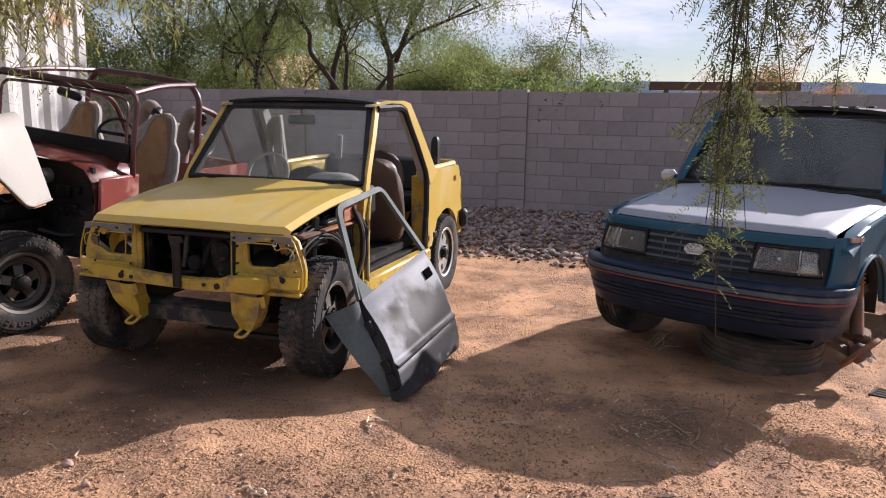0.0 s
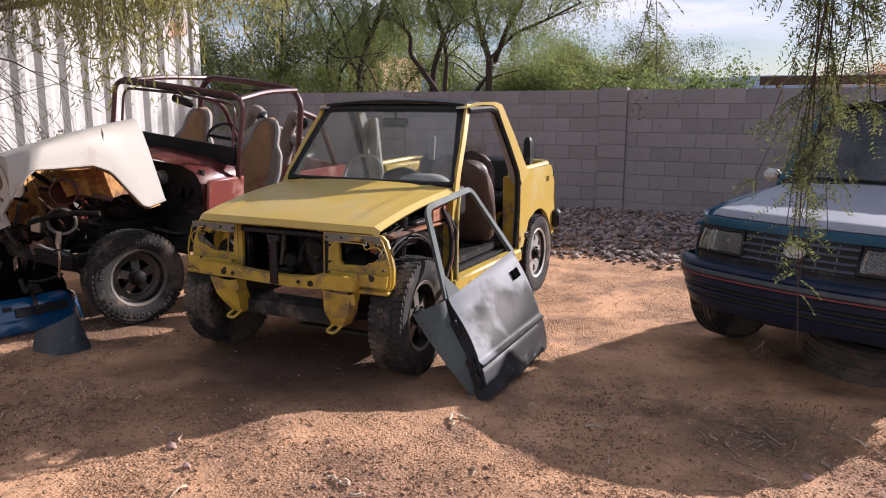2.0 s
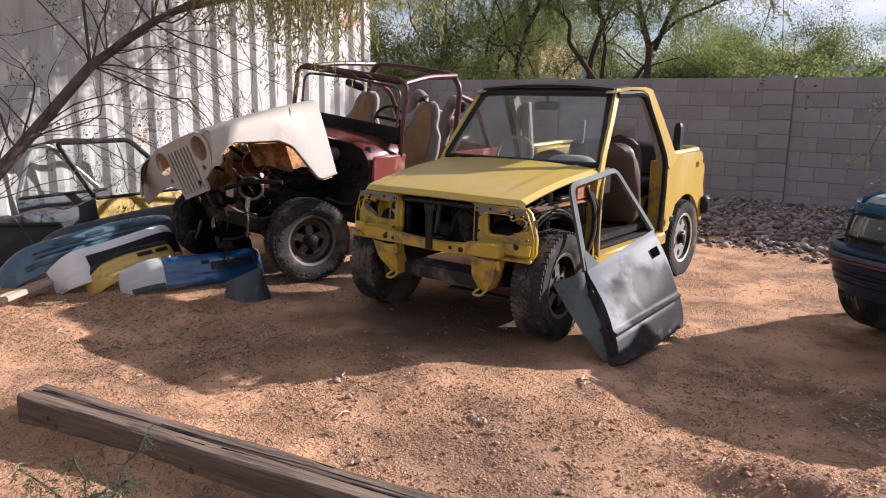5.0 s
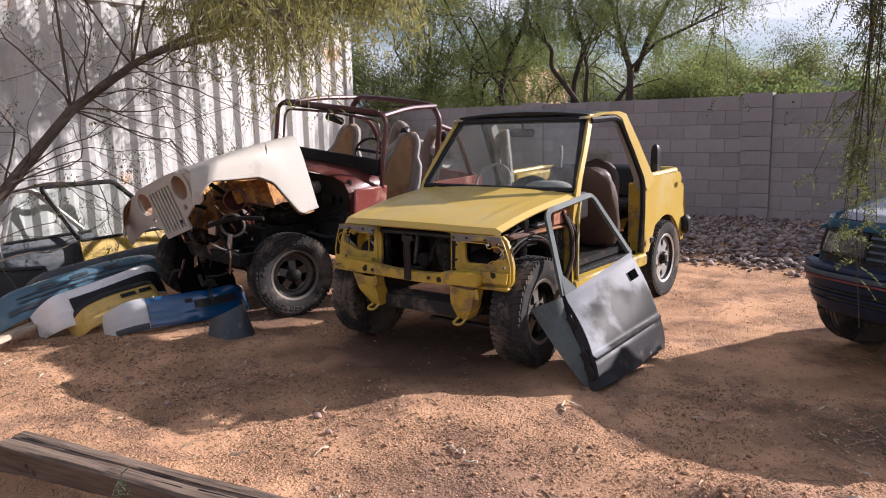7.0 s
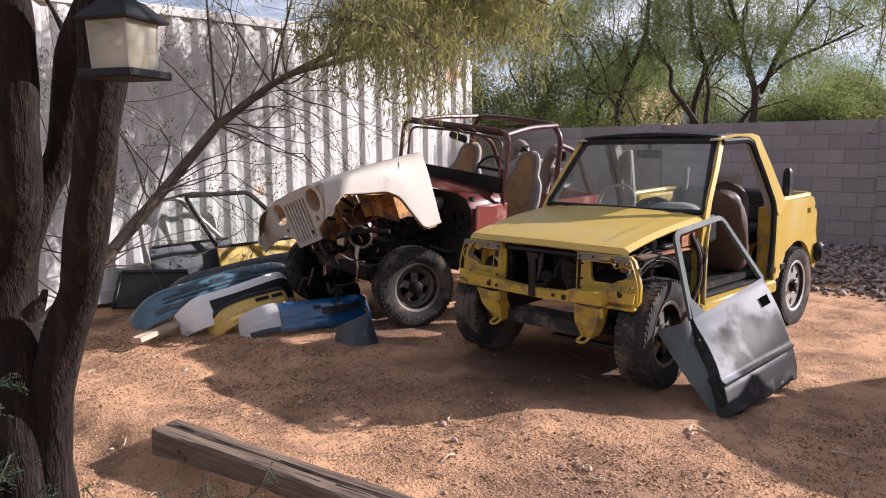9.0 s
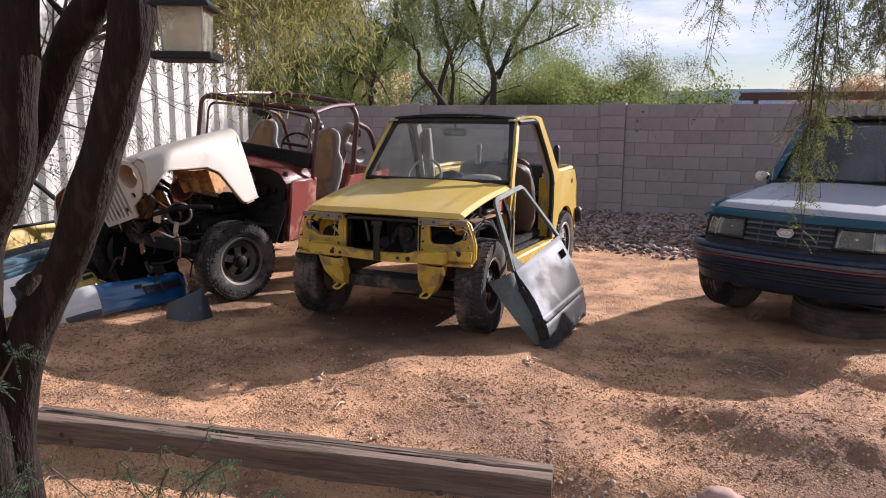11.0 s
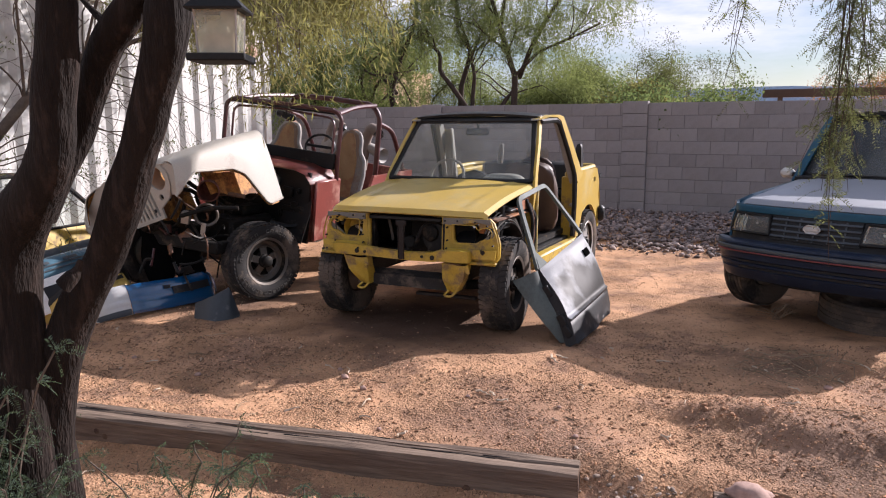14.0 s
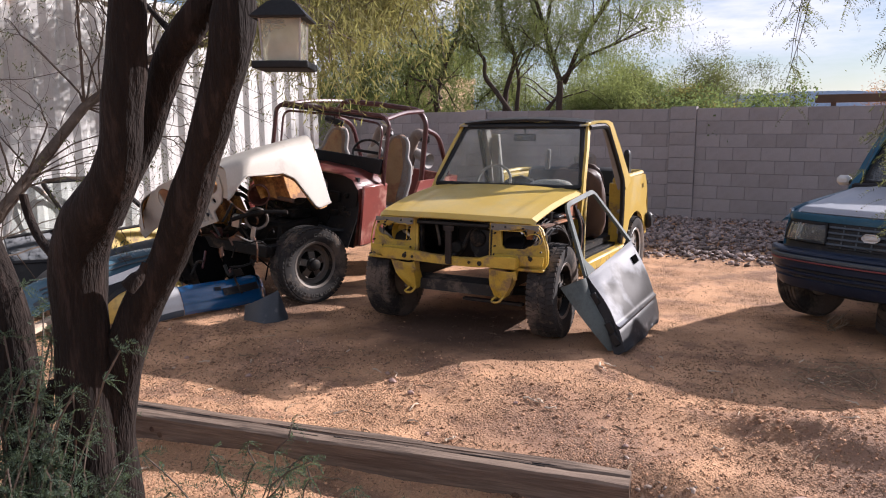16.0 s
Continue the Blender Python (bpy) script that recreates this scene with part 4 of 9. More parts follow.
        # windscreen pillar
        part("windscreen_pillar", loft([[Vector((s * (x + dx), y + dy, z)) for dx, dy in ((-0.004, 0.03), (0.022, 0.015), (0.024, 0.075), (-0.004, 0.08))] for x, y, z in ((0.695, 0.58, 1.02), (0.675, 0.66, 1.16), (0.635, 0.84, 1.40), (0.595, 0.98, 1.58), (0.585, 1.02, 1.62))]), Y, car)
        # side rail over the door and the sloping hoop behind it
        rail = [(0.60, 0.99, 1.595), (0.615, 1.25, 1.625), (0.63, 1.42, 1.625), (0.645, 1.50, 1.60), (0.672, 1.67, 1.37), (0.705, 1.84, 1.10), (0.720, 1.885, 1.02)]
        wid = (0.02, 0.022, 0.028, 0.040, 0.060, 0.085, 0.092)
        part("side_hoop", loft([[Vector((s * (x + dx), y + k * w_, z + k * w_ * 0.55)) for dx, k in ((0.02, -0.6), (0.025, 1.0), (-0.05, 1.0), (-0.045, -0.6))] for (x, y, z), w_ in zip(rail, wid)]), Y, car, "yellow sloping roll hoop panel")
        part("hoop_trim", loft([[Vector((s * (x + dx), y + k * w_, z + k * w_ * 0.55)) for dx, k in ((0.012, -0.72), (0.012, 0.5), (-0.062, 0.9), (-0.058, -0.72))] for (x, y, z), w_ in zip(rail, wid)]), M_GREYVIN, car, "pale grey inner hoop trim")
        part("pillar_trim", tube([(s * 0.672, 0.66, 1.03), (s * 0.615, 0.90, 1.40), (s * 0.575, 1.06, 1.585)], 0.022, 8), M_GREYVIN, car)
        seal = [(s * 0.62, 1.02, 1.575), (s * 0.635, 1.40, 1.59), (s * 0.65, 1.46, 1.565), (s * 0.685, 1.63, 1.32), (s * 0.715, 1.79, 1.07), (s * 0.715, 1.80, 0.80), (s * 0.71, 1.77, 0.48)]
        part("door_seal", tube(bend(seal, 4, 0.06), 0.024, 6), M_BLACK, car)
        # quarter panel with wheel opening
        q = plate(arch_side(1.82, 2.32, 0.385, 2.80, 0.45, 1.095, 0.365, [(2.77, 0.45), (2.80, 0.62), (2.785, 0.80), (2.755, 0.94), (2.71, 1.03), (2.64, 1.085)]), 0.04, pose(s * 0.718 + (0.0 if s > 0 else 0.04), 0, 0, 0, 0, 90))
        bmesh.ops.bevel(q, geom=[e for e in q.edges if len(e.link_faces) == 2 and e.calc_face_angle(0) > 1.0], offset=0.012, segments=2, affect="EDGES")
        part("quarter_panel", q, Y, car, "yellow rear quarter panel")
        part("quarter_inner", boxes((s * 0.60, 2.31, 0.92, 0.05, 0.80, 0.36), bevel=0.02), M_YELD, car)
        part("lock_pillar", boxes((s * 0.65, 1.845, 0.74, 0.15, 0.05, 0.62), bevel=0.008), M_YELD, car, "yellow door lock pillar")
        part("belt_rail", tube(bend([(s * 0.69, 2.0, 1.10), (s * 0.70, 2.58, 1.115), (s * 0.62, 2.70, 1.115)], 4, 0.08), 0.026, 8), Y, car)
        part("side_mark", boxes((s * 0.760, 2.61, 1.02, 0.006, 0.07, 0.04)), M_BLACK, car)
        part("pinch_trim", boxes((s * 0.760, 1.90, 0.57, 0.012, 0.08, 0.045), bevel=0.004), M_BLACK, car)
        part("bumper_end", boxes((s * 0.74, 2.765, 0.60, 0.08, 0.12, 0.17), bevel=0.03), M_BLACK, car, "black rear bumper end")
        part("strut_bar", tube([(s * 0.66, 0.0, 0.95), (s * 0.63, 0.0, 0.6), (s * 0.55, 0.02, 0.36)], 0.03, 8), M_ENGINE, car)
        part("wheel_well", sheet(lambda u, v, s=s: Vector((s * mix(0.46, 0.715, v), 2.32 - 0.40 * math.cos(math.pi * u), 0.375 + 0.40 * math.sin(math.pi * u))), 14, 2, 0.01), M_BLACK, car)
    part("latch", lathe([(0, -0.01), (0.02, -0.01), (0.02, 0.01)], 10, m=pose(0.68, 1.815, 0.78)), M_GREYM, car)
    part("sticker", boxes((0.69, 1.819, 0.62, 0.05, 0.004, 0.12)), M_GREYVIN, car, "faded pale sticker")
    part("upper_brace", boxes((0.0, -0.30, 0.858, 0.62, 0.05, 0.03), bevel=0.006), M_BLACK, car)
    # bent cross bar
    bar = []
    for x, y, z, hgt in ((-0.60, -0.375, 0.622, 0.05), (-0.55, -0.40, 0.614, 0.088), (-0.42, -0.405, 0.612, 0.092), (-0.30, -0.40, 0.606, 0.078), (-0.10, -0.40, 0.594, 0.068), (0.10, -0.40, 0.590, 0.068), (0.28, -0.40, 0.596, 0.074), (0.34, -0.405, 0.610, 0.090), (0.50, -0.405, 0.614, 0.092), (0.565, -0.40, 0.614, 0.088), (0.575, -0.385, 0.614, 0.06)):
        bar.append([Vector((x, y + dy, z + dz * hgt)) for dy, dz in ((-0.025, -0.45), (-0.028, 0.45), (0.0, 0.5), (0.03, 0.45), (0.03, -0.5), (0.0, -0.5))])
    cross = part("cross_bar", loft(bar), M_YELD, car, "bent yellow front cross bar with dark holes")
    for x, z, rr in ((-0.36, 0.603, 0.018), (-0.29, 0.600, 0.011), (0.20, 0.596, 0.011), (0.285, 0.594, 0.018), (-0.35, 0.625, 0.009), (0.66, 0.648, 0.016)):
        part("hole", lathe([(0.0, -0.003), (rr, -0.003), (rr, 0.01)], 12, m=pose(x, -0.432 if z < 0.64 else -0.372, z)), M_BLACK, cross)
    part("centre_strut", boxes((0.03, -0.43, 0.70, 0.046, 0.018, 0.27), (0.03, -0.43, 0.838, 0.082, 0.02, 0.035), (0.010, -0.441, 0.69, 0.008, 0.012, 0.24), (0.050, -0.441, 0.69, 0.008, 0.012, 0.24), bevel=0.004), M_RUSTD, car, "rusty brown upright strut")
    part("lower_cross_member", loft([[Vector((x, y, z)) for y, z in ((-0.30, 0.41), (-0.16, 0.43), (-0.16, 0.33), (-0.30, 0.325))] for x in (-0.44, -0.15, 0.15, 0.44)]), M_TYRE, car)
    part("axle_beam", tube([(-0.62, 0.0, 0.34), (-0.2, -0.02, 0.32), (0.1, -0.02, 0.30), (0.62, 0.0, 0.34)], 0.04, 10), M_ENGINE, car)
    part("skid_bar", boxes((0.30, -0.22, 0.27, 0.50, 0.05, 0.022), bevel=0.004), M_RUSTD, car)
    # engine bay
    part("radiator_support", boxes((-0.31, -0.24, 0.72, 0.025, 0.05, 0.32), (0.31, -0.24, 0.72, 0.025, 0.05, 0.32), (0.0, -0.20, 0.875, 0.62, 0.03, 0.02), bevel=0.006), M_BLACK, car)
    part("alternator", lathe([(0.0, -0.05), (0.03, -0.05), (0.035, -0.03), (0.075, -0.025), (0.082, 0.0), (0.082, 0.06), (0.06, 0.09), (0.0, 0.09)], 18, m=pose(0.20, -0.12, 0.80)), M_GREYM, car, "dusty pale alternator")
    part("timing_cover", boxes((0.18, -0.04, 0.70, 0.16, 0.05, 0.26), (0.14, -0.05, 0.62, 0.10, 0.06, 0.08), bevel=0.02), M_DUSTB, car)
    for k, (px, pz, qx, qz) in enumerate(((-0.24, 0.86, -0.20, 0.66), (-0.18, 0.84, -0.08, 0.70), (-0.10, 0.82, -0.14, 0.62), (0.10, 0.66, 0.16, 0.58), (0.12, 0.60, 0.26, 0.60))):
        part("bay_pipe", tube(bend([(px, -0.16, pz), ((px + qx) / 2 + 0.03, -0.19, (pz + qz) / 2), (qx, -0.15, qz)], 4, 0.05), (0.012, 0.008, 0.016, 0.007, 0.010)[k], 6), M_BLACK if k % 2 else M_DUSTB, car)
    eng = part("engine", boxes((0.05, 0.22, 0.66, 0.34, 0.5, 0.34), (0.05, 0.2, 0.86, 0.26, 0.44, 0.08), (-0.28, 0.3, 0.74, 0.22, 0.3, 0.2), bevel=0.03), M_ENGINE, car, "dark oily engine")
    part("pulley", lathe([(0.0, -0.03), (0.05, -0.03), (0.065, -0.02), (0.065, 0.02)], 20, m=pose(0.16, -0.19, 0.74)), M_ENGINE, eng)
    part("pulley", lathe([(0.0, -0.03), (0.04, -0.03), (0.05, -0.02), (0.05, 0.02)], 20, m=pose(-0.02, -0.19, 0.66)), M_ENGINE, eng)
    part("fan", lathe([(0.0, -0.02), (0.11, -0.01), (0.12, 0.01)], 24, m=pose(0.20, -0.18, 0.70)), M_BLACK, eng)
    part("hose", tube(bend([(0.24, -0.17, 0.84), (0.1, -0.2, 0.80), (0.0, -0.18, 0.60), (-0.2, -0.17, 0.58)], 5, 0.08), 0.018, 8), M_BLACK, eng)
    part("hose", tube(bend([(-0.6, -0.1, 0.74), (-0.46, -0.24, 0.76), (-0.40, -0.22, 0.70)], 5, 0.06), 0.014, 8), M_GREYM, eng)
    part("battery", boxes((0.47, 0.12, 0.80, 0.2, 0.26, 0.2), bevel=0.015), M_BLACK, car)
    part("air_box", boxes((0.52, 0.36, 0.82, 0.2, 0.2, 0.18), bevel=0.03), M_BLACK, car)
    part("bay_hose", tube(bend([(0.60, 0.0, 0.88), (0.66, 0.2, 0.90), (0.62, 0.42, 0.84), (0.66, 0.5, 0.7)], 5, 0.08), 0.025, 8), M_BLACK, car)
    lattice = part("vent_panel", boxes((0.650, 0.50, 0.74, 0.01, 0.17, 0.27)), M_BLACK, car, "black vent panel with pale dusty lattice")
    for k in range(6):
        part("lattice_bar", boxes((0.659, 0.50, 0.635 + 0.042 * k, 0.008, 0.17, 0.007)), M_DUSTB, lattice)
    for k in range(5):
        part("lattice_bar", boxes((0.661, 0.43 + 0.035 * k, 0.74, 0.008, 0.007, 0.25)), M_DUSTB, lattice)
    for k in range(5):
        part("housing_rib", tube([(0.705 - 0.012 * k, 0.02 - (0.42 + 0.022 * k) * math.cos(radians(a)), 0.40 + (0.42 + 0.022 * k) * math.sin(radians(a))) for a in range(48, 150, 10)], 0.006, 5), M_DUSTB if k % 2 else M_BLACK, car)
    part("hinge_flange", tube([(0.735, 0.60, 0.40), (0.74, 0.585, 0.70), (0.735, 0.61, 0.92), (0.725, 0.66, 1.04)], 0.012, 6), M_CREAM, car, "cream scraped body flange")
    for k, (y, r) in enumerate(((0.50, 0.014), (0.53, 0.010), (0.56, 0.016), (0.60, 0.009))):
        part("wiring_loom", tube(bend([(0.70, y - 0.06, 0.96 - 0.02 * k), (0.735, y, 0.82), (0.73, y + 0.02, 0.62), (0.70, y - 0.03, 0.47)], 4, 0.06), r, 6), M_BLACK if k != 1 else M_STEEL, car)
    part("bay_mount", boxes((0.66, -0.08, 0.84, 0.07, 0.14, 0.05, 0, 10, 0), (0.65, 0.14, 0.9, 0.1, 0.16, 0.02), (0.67, 0.03, 0.80, 0.03, 0.2, 0.05), bevel=0.006), M_BLACK, car)
    part("rust_plate", boxes((0.685, 0.44, 0.925, 0.02, 0.26, 0.10, 0, 0, 3), (0.665, 0.30, 0.90, 0.06, 0.10, 0.012, 0, 10, 0), bevel=0.006), M_RUSTP, car, "rust-brown scraped body seam")
    part("inner_apron", boxes((-0.64, 0.13, 0.72, 0.02, 0.84, 0.32), (-0.52, -0.10, 0.66, 0.22, 0.02, 0.36), bevel=0.006), M_BLACK, car, "black inner wing apron")
    part("bulkhead", boxes((0, 0.56, 0.74, 1.34, 0.05, 0.60), bevel=0.02), M_BLACK, car)
    part("cowl", boxes((0, 0.62, 1.035, 1.38, 0.12, 0.05), bevel=0.015), M_BLACK, car)
    # windscreen
    f = windscreen(0.69, 0.572, 0.62, 1.085, 0.985, 1.582, 0.012)
    pane = part("windscreen", sheet(f, 12, 4, 0.005), M_GLASSH, car, "hazy dust-filmed windscreen")
    pane.visible_shadow = False
    edge = [f(u, v) for u, v in ((0, 0), (0.5, 0), (1, 0), (1, 0.5), (1, 1), (0.5, 1), (0, 1), (0, 0.5))]
    part("windscreen_seal", tube(bend(edge + edge[:2], 3, 0.04), 0.021, 6), M_BLACK, car, "black rubber windscreen seal")
    part("wiper", tube([(-0.30, 0.60, 1.07), (-0.05, 0.605, 1.075), (0.16, 0.605, 1.07)], 0.008, 5), M_BLACK, car)
    part("wiper", tube([(0.12, 0.60, 1.07), (0.36, 0.605, 1.075), (0.56, 0.615, 1.07)], 0.008, 5), M_BLACK, car)
    part("header_rail", loft([[Vector((x, y + 0.03 * (x / 0.6) ** 2, z)) for y, z in ((0.975, 1.565), (0.985, 1.605), (1.06, 1.625), (1.06, 1.58))] for x in (-0.59, -0.3, 0.0, 0.3, 0.59)]), M_BLACK, car)

    def roof(u, v):
        x = 2 * u - 1
        return Vector((0.585 * x, mix(1.02, 1.56, v), 1.622 + 0.030 * (1 - x * x) + 0.022 * math.sin(math.pi * min(1, v * 1.25))))
    part("roof_panel", sheet(roof, 16, 10, 0.02), M_BLACK, car, "black targa roof panel")
    part("rear_header", boxes((0.0, 1.56, 1.60, 1.2, 0.09, 0.05, 20, 0, 0), bevel=0.015), Y, car)
    # cabin
    part("cabin_floor", boxes((0, 1.6, 0.46, 1.30, 2.0, 0.04)), M_BLACK, car)
    part("tailgate", boxes((0, 2.72, 0.80, 1.36, 0.06, 0.60), bevel=0.02), Y, car)
    part("rear_rail", tube([(-0.62, 2.70, 1.115), (0.62, 2.70, 1.115)], 0.026, 8), Y, car)
    part("dashboard", loft([[Vector((x, y, z)) for y, z in ((0.68, 1.05), (0.86, 1.08), (0.98, 1.04), (1.0, 0.86), (0.70, 0.80))] for x in (-0.64, -0.2, 0.2, 0.54)]), M_GREYVIN, car, "pale dusty dashboard")
    part("dash_end", boxes((0.59, 0.84, 0.95, 0.08, 0.28, 0.20), bevel=0.02), M_BLACK, car)
    part("dash_hood", sheet(lambda u, v: Vector((0.32 + 0.20 * math.copysign(abs(math.cos(2 * math.pi * u)) ** 0.7, math.cos(2 * math.pi * u)) * math.sin(math.pi * mix(0.5, 0.98, v)) ** 0.6, 0.92 + 0.10 * math.sin(2 * math.pi * u) * math.sin(math.pi * mix(0.5, 0.98, v)) ** 0.6, 1.06 + 0.07 * -math.cos(math.pi * mix(0.5, 0.98, v)))), 24, 8, 0.0), M_GREYVIN, car, "rounded pale instrument hood")
    sw = [(-0.33 + 0.17 * math.cos(a), 1.13 + 0.06 * math.sin(a), 1.08 + 0.15 * math.sin(a)) for a in (2 * math.pi * k / 20 for k in range(22))]
    part("steering_wheel", tube(sw, 0.013, 6), M_GREYVIN, car)
    def seat(x, mat, lean, lab, top=1.26):
        def shape(u, v):
            a = 2 * math.pi * u
            w_ = 0.235 * (1 - 0.10 * v) * (1 - max(0.0, (v - 0.62) / 0.38) ** 2.6) ** 0.5
            cx, cy = math.cos(a), math.sin(a)
            cx, cy = math.copysign(abs(cx) ** 0.45, cx), math.copysign(abs(cy) ** 0.7, cy)
            y = 1.52 + (0.16 + lean) * v + 0.065 * cy * (1 - 0.5 * v * v)
            if cy < 0:
                y += 0.022 * (1 - min(1, abs(cx) * 1.25) ** 2)
            return Vector((x + w_ * cx, y, mix(0.58, top, v)))
        b = part("seat_back", sheet(shape, 32, 20, 0.0), mat, car, lab)
        bmesh_seat = loft([[Vector((x + dx * 0.25, y, z)) for dx, z in ((-1, 0.52), (-1.0, 0.60), (-0.85, 0.655), (0, 0.63), (0.85, 0.655), (1.0, 0.60), (1, 0.52))] for y in (1.06, 1.10, 1.16, 1.45, 1.56)])
        if x < 0:
            part("seat_cushion", bmesh_seat, mat, car)
        else:
            bmesh_seat.free()
        return b
    seat(-0.33, M_BLACK, 0.10, "dark vinyl seat back", 1.10)
    seat(0.36, M_DKBROWN, 0.0, "dark brown vinyl seat back")
    def slump(u, v):
        a, b = 2 * math.pi * u, math.pi * mix(0.03, 0.97, v)
        k = math.sin(b) ** 0.45
        cx, cy = math.cos(a), math.sin(a)
        cx, cy = math.copysign(abs(cx) ** 0.55, cx), math.copysign(abs(cy) ** 0.7, cy)
        h = math.copysign(abs(math.cos(b)) ** 0.6, math.cos(b))
        fold = 1 + 0.05 * math.sin(3 * a + 2 * b) + 0.03 * math.sin(7 * a + 9 * b)
        return Vector((0.41 + 0.245 * cx * k * fold, 1.44 + 0.095 * cy * k * fold - 0.13 * h - 0.04 * h * h, 0.88 + 0.33 * h + 0.015 * math.sin(5 * a) * k))
    drape = sheet(slump, 36, 28, 0.0)
    part("seat_cover", drape, M_DKBROWN, car, "dark reddish-brown vinyl seat cover slumped over")
    part("seat_headrest", boxes((0.36, 1.72, 1.26, 0.22, 0.07, 0.15), bevel=0.035), M_GREYVIN, car)
    part("belt_column", boxes((-0.56, 1.70, 1.24, 0.10, 0.06, 0.55, 0, -6, 0), (-0.53, 1.66, 1.2, 0.035, 0.03, 0.34), bevel=0.012), M_GREYVIN, car, "pale grey belt column")
    part("belt_buckle", boxes((-0.02, 1.72, 1.27, 0.05, 0.04, 0.20, 0, 4, 0), bevel=0.012), M_GREYVIN, car)
    part("rear_bench", boxes((0.0, 2.15, 0.80, 1.0, 0.5, 0.16), (0.0, 2.40, 1.0, 1.0, 0.14, 0.34, -12, 0, 0), bevel=0.05), M_BLACK, car)
    part("spare_pad", loft([[Vector((0.60 + dx, 2.34 + dy, z)) for dx, dy in ((-0.032 * k, -0.03 * k), (0.032 * k, -0.03 * k), (0.034 * k, 0.04 * k), (-0.034 * k, 0.04 * k))] for z, k in ((1.0, 1.0), (1.2, 1.0), (1.31, 0.92), (1.345, 0.6), (1.355, 0.2))]), M_BLACK, car, "black padded hoop end")
    part("mirror", boxes((0.02, 1.03, 1.49, 0.22, 0.035, 0.065), bevel=0.015), M_MIRROR, car)
    part("mirror_stem", tube([(0.02, 1.05, 1.50), (0.02, 1.03, 1.57)], 0.010, 6), M_MIRROR, car)
    part("underbody", boxes((0, 1.2, 0.52, 1.2, 2.4, 0.05)), M_ENGINE, car)
    part("rear_axle", tube([(-0.62, 2.32, 0.345), (0.62, 2.32, 0.345)], 0.045, 10), M_ENGINE, car)
    # wheels
    add_wheel(car, pose(0.70, 0.0, 0.358, 0, 0, 4) @ RIGHT, 0.36, 0.215, 0.205, letters=((200, 250, 6),), barrel_mat=M_ENGINE)
    add_wheel(car, pose(-0.70, 0.0, 0.358, 0, 0, 4) @ LEFT, 0.36, 0.215, 0.205)
    add_wheel(car, pose(0.635, 2.32, 0.345) @ RIGHT, 0.345, 0.20, 0.21, spokes=0, rim_mat=M_RIMS, barrel_mat=M_ENGINE)
    add_wheel(car, pose(-0.635, 2.32, 0.345) @ LEFT, 0.345, 0.20, 0.21, spokes=0, rim_mat=M_RIMS, barrel_mat=M_ENGINE)
    return car


yellow_suv()


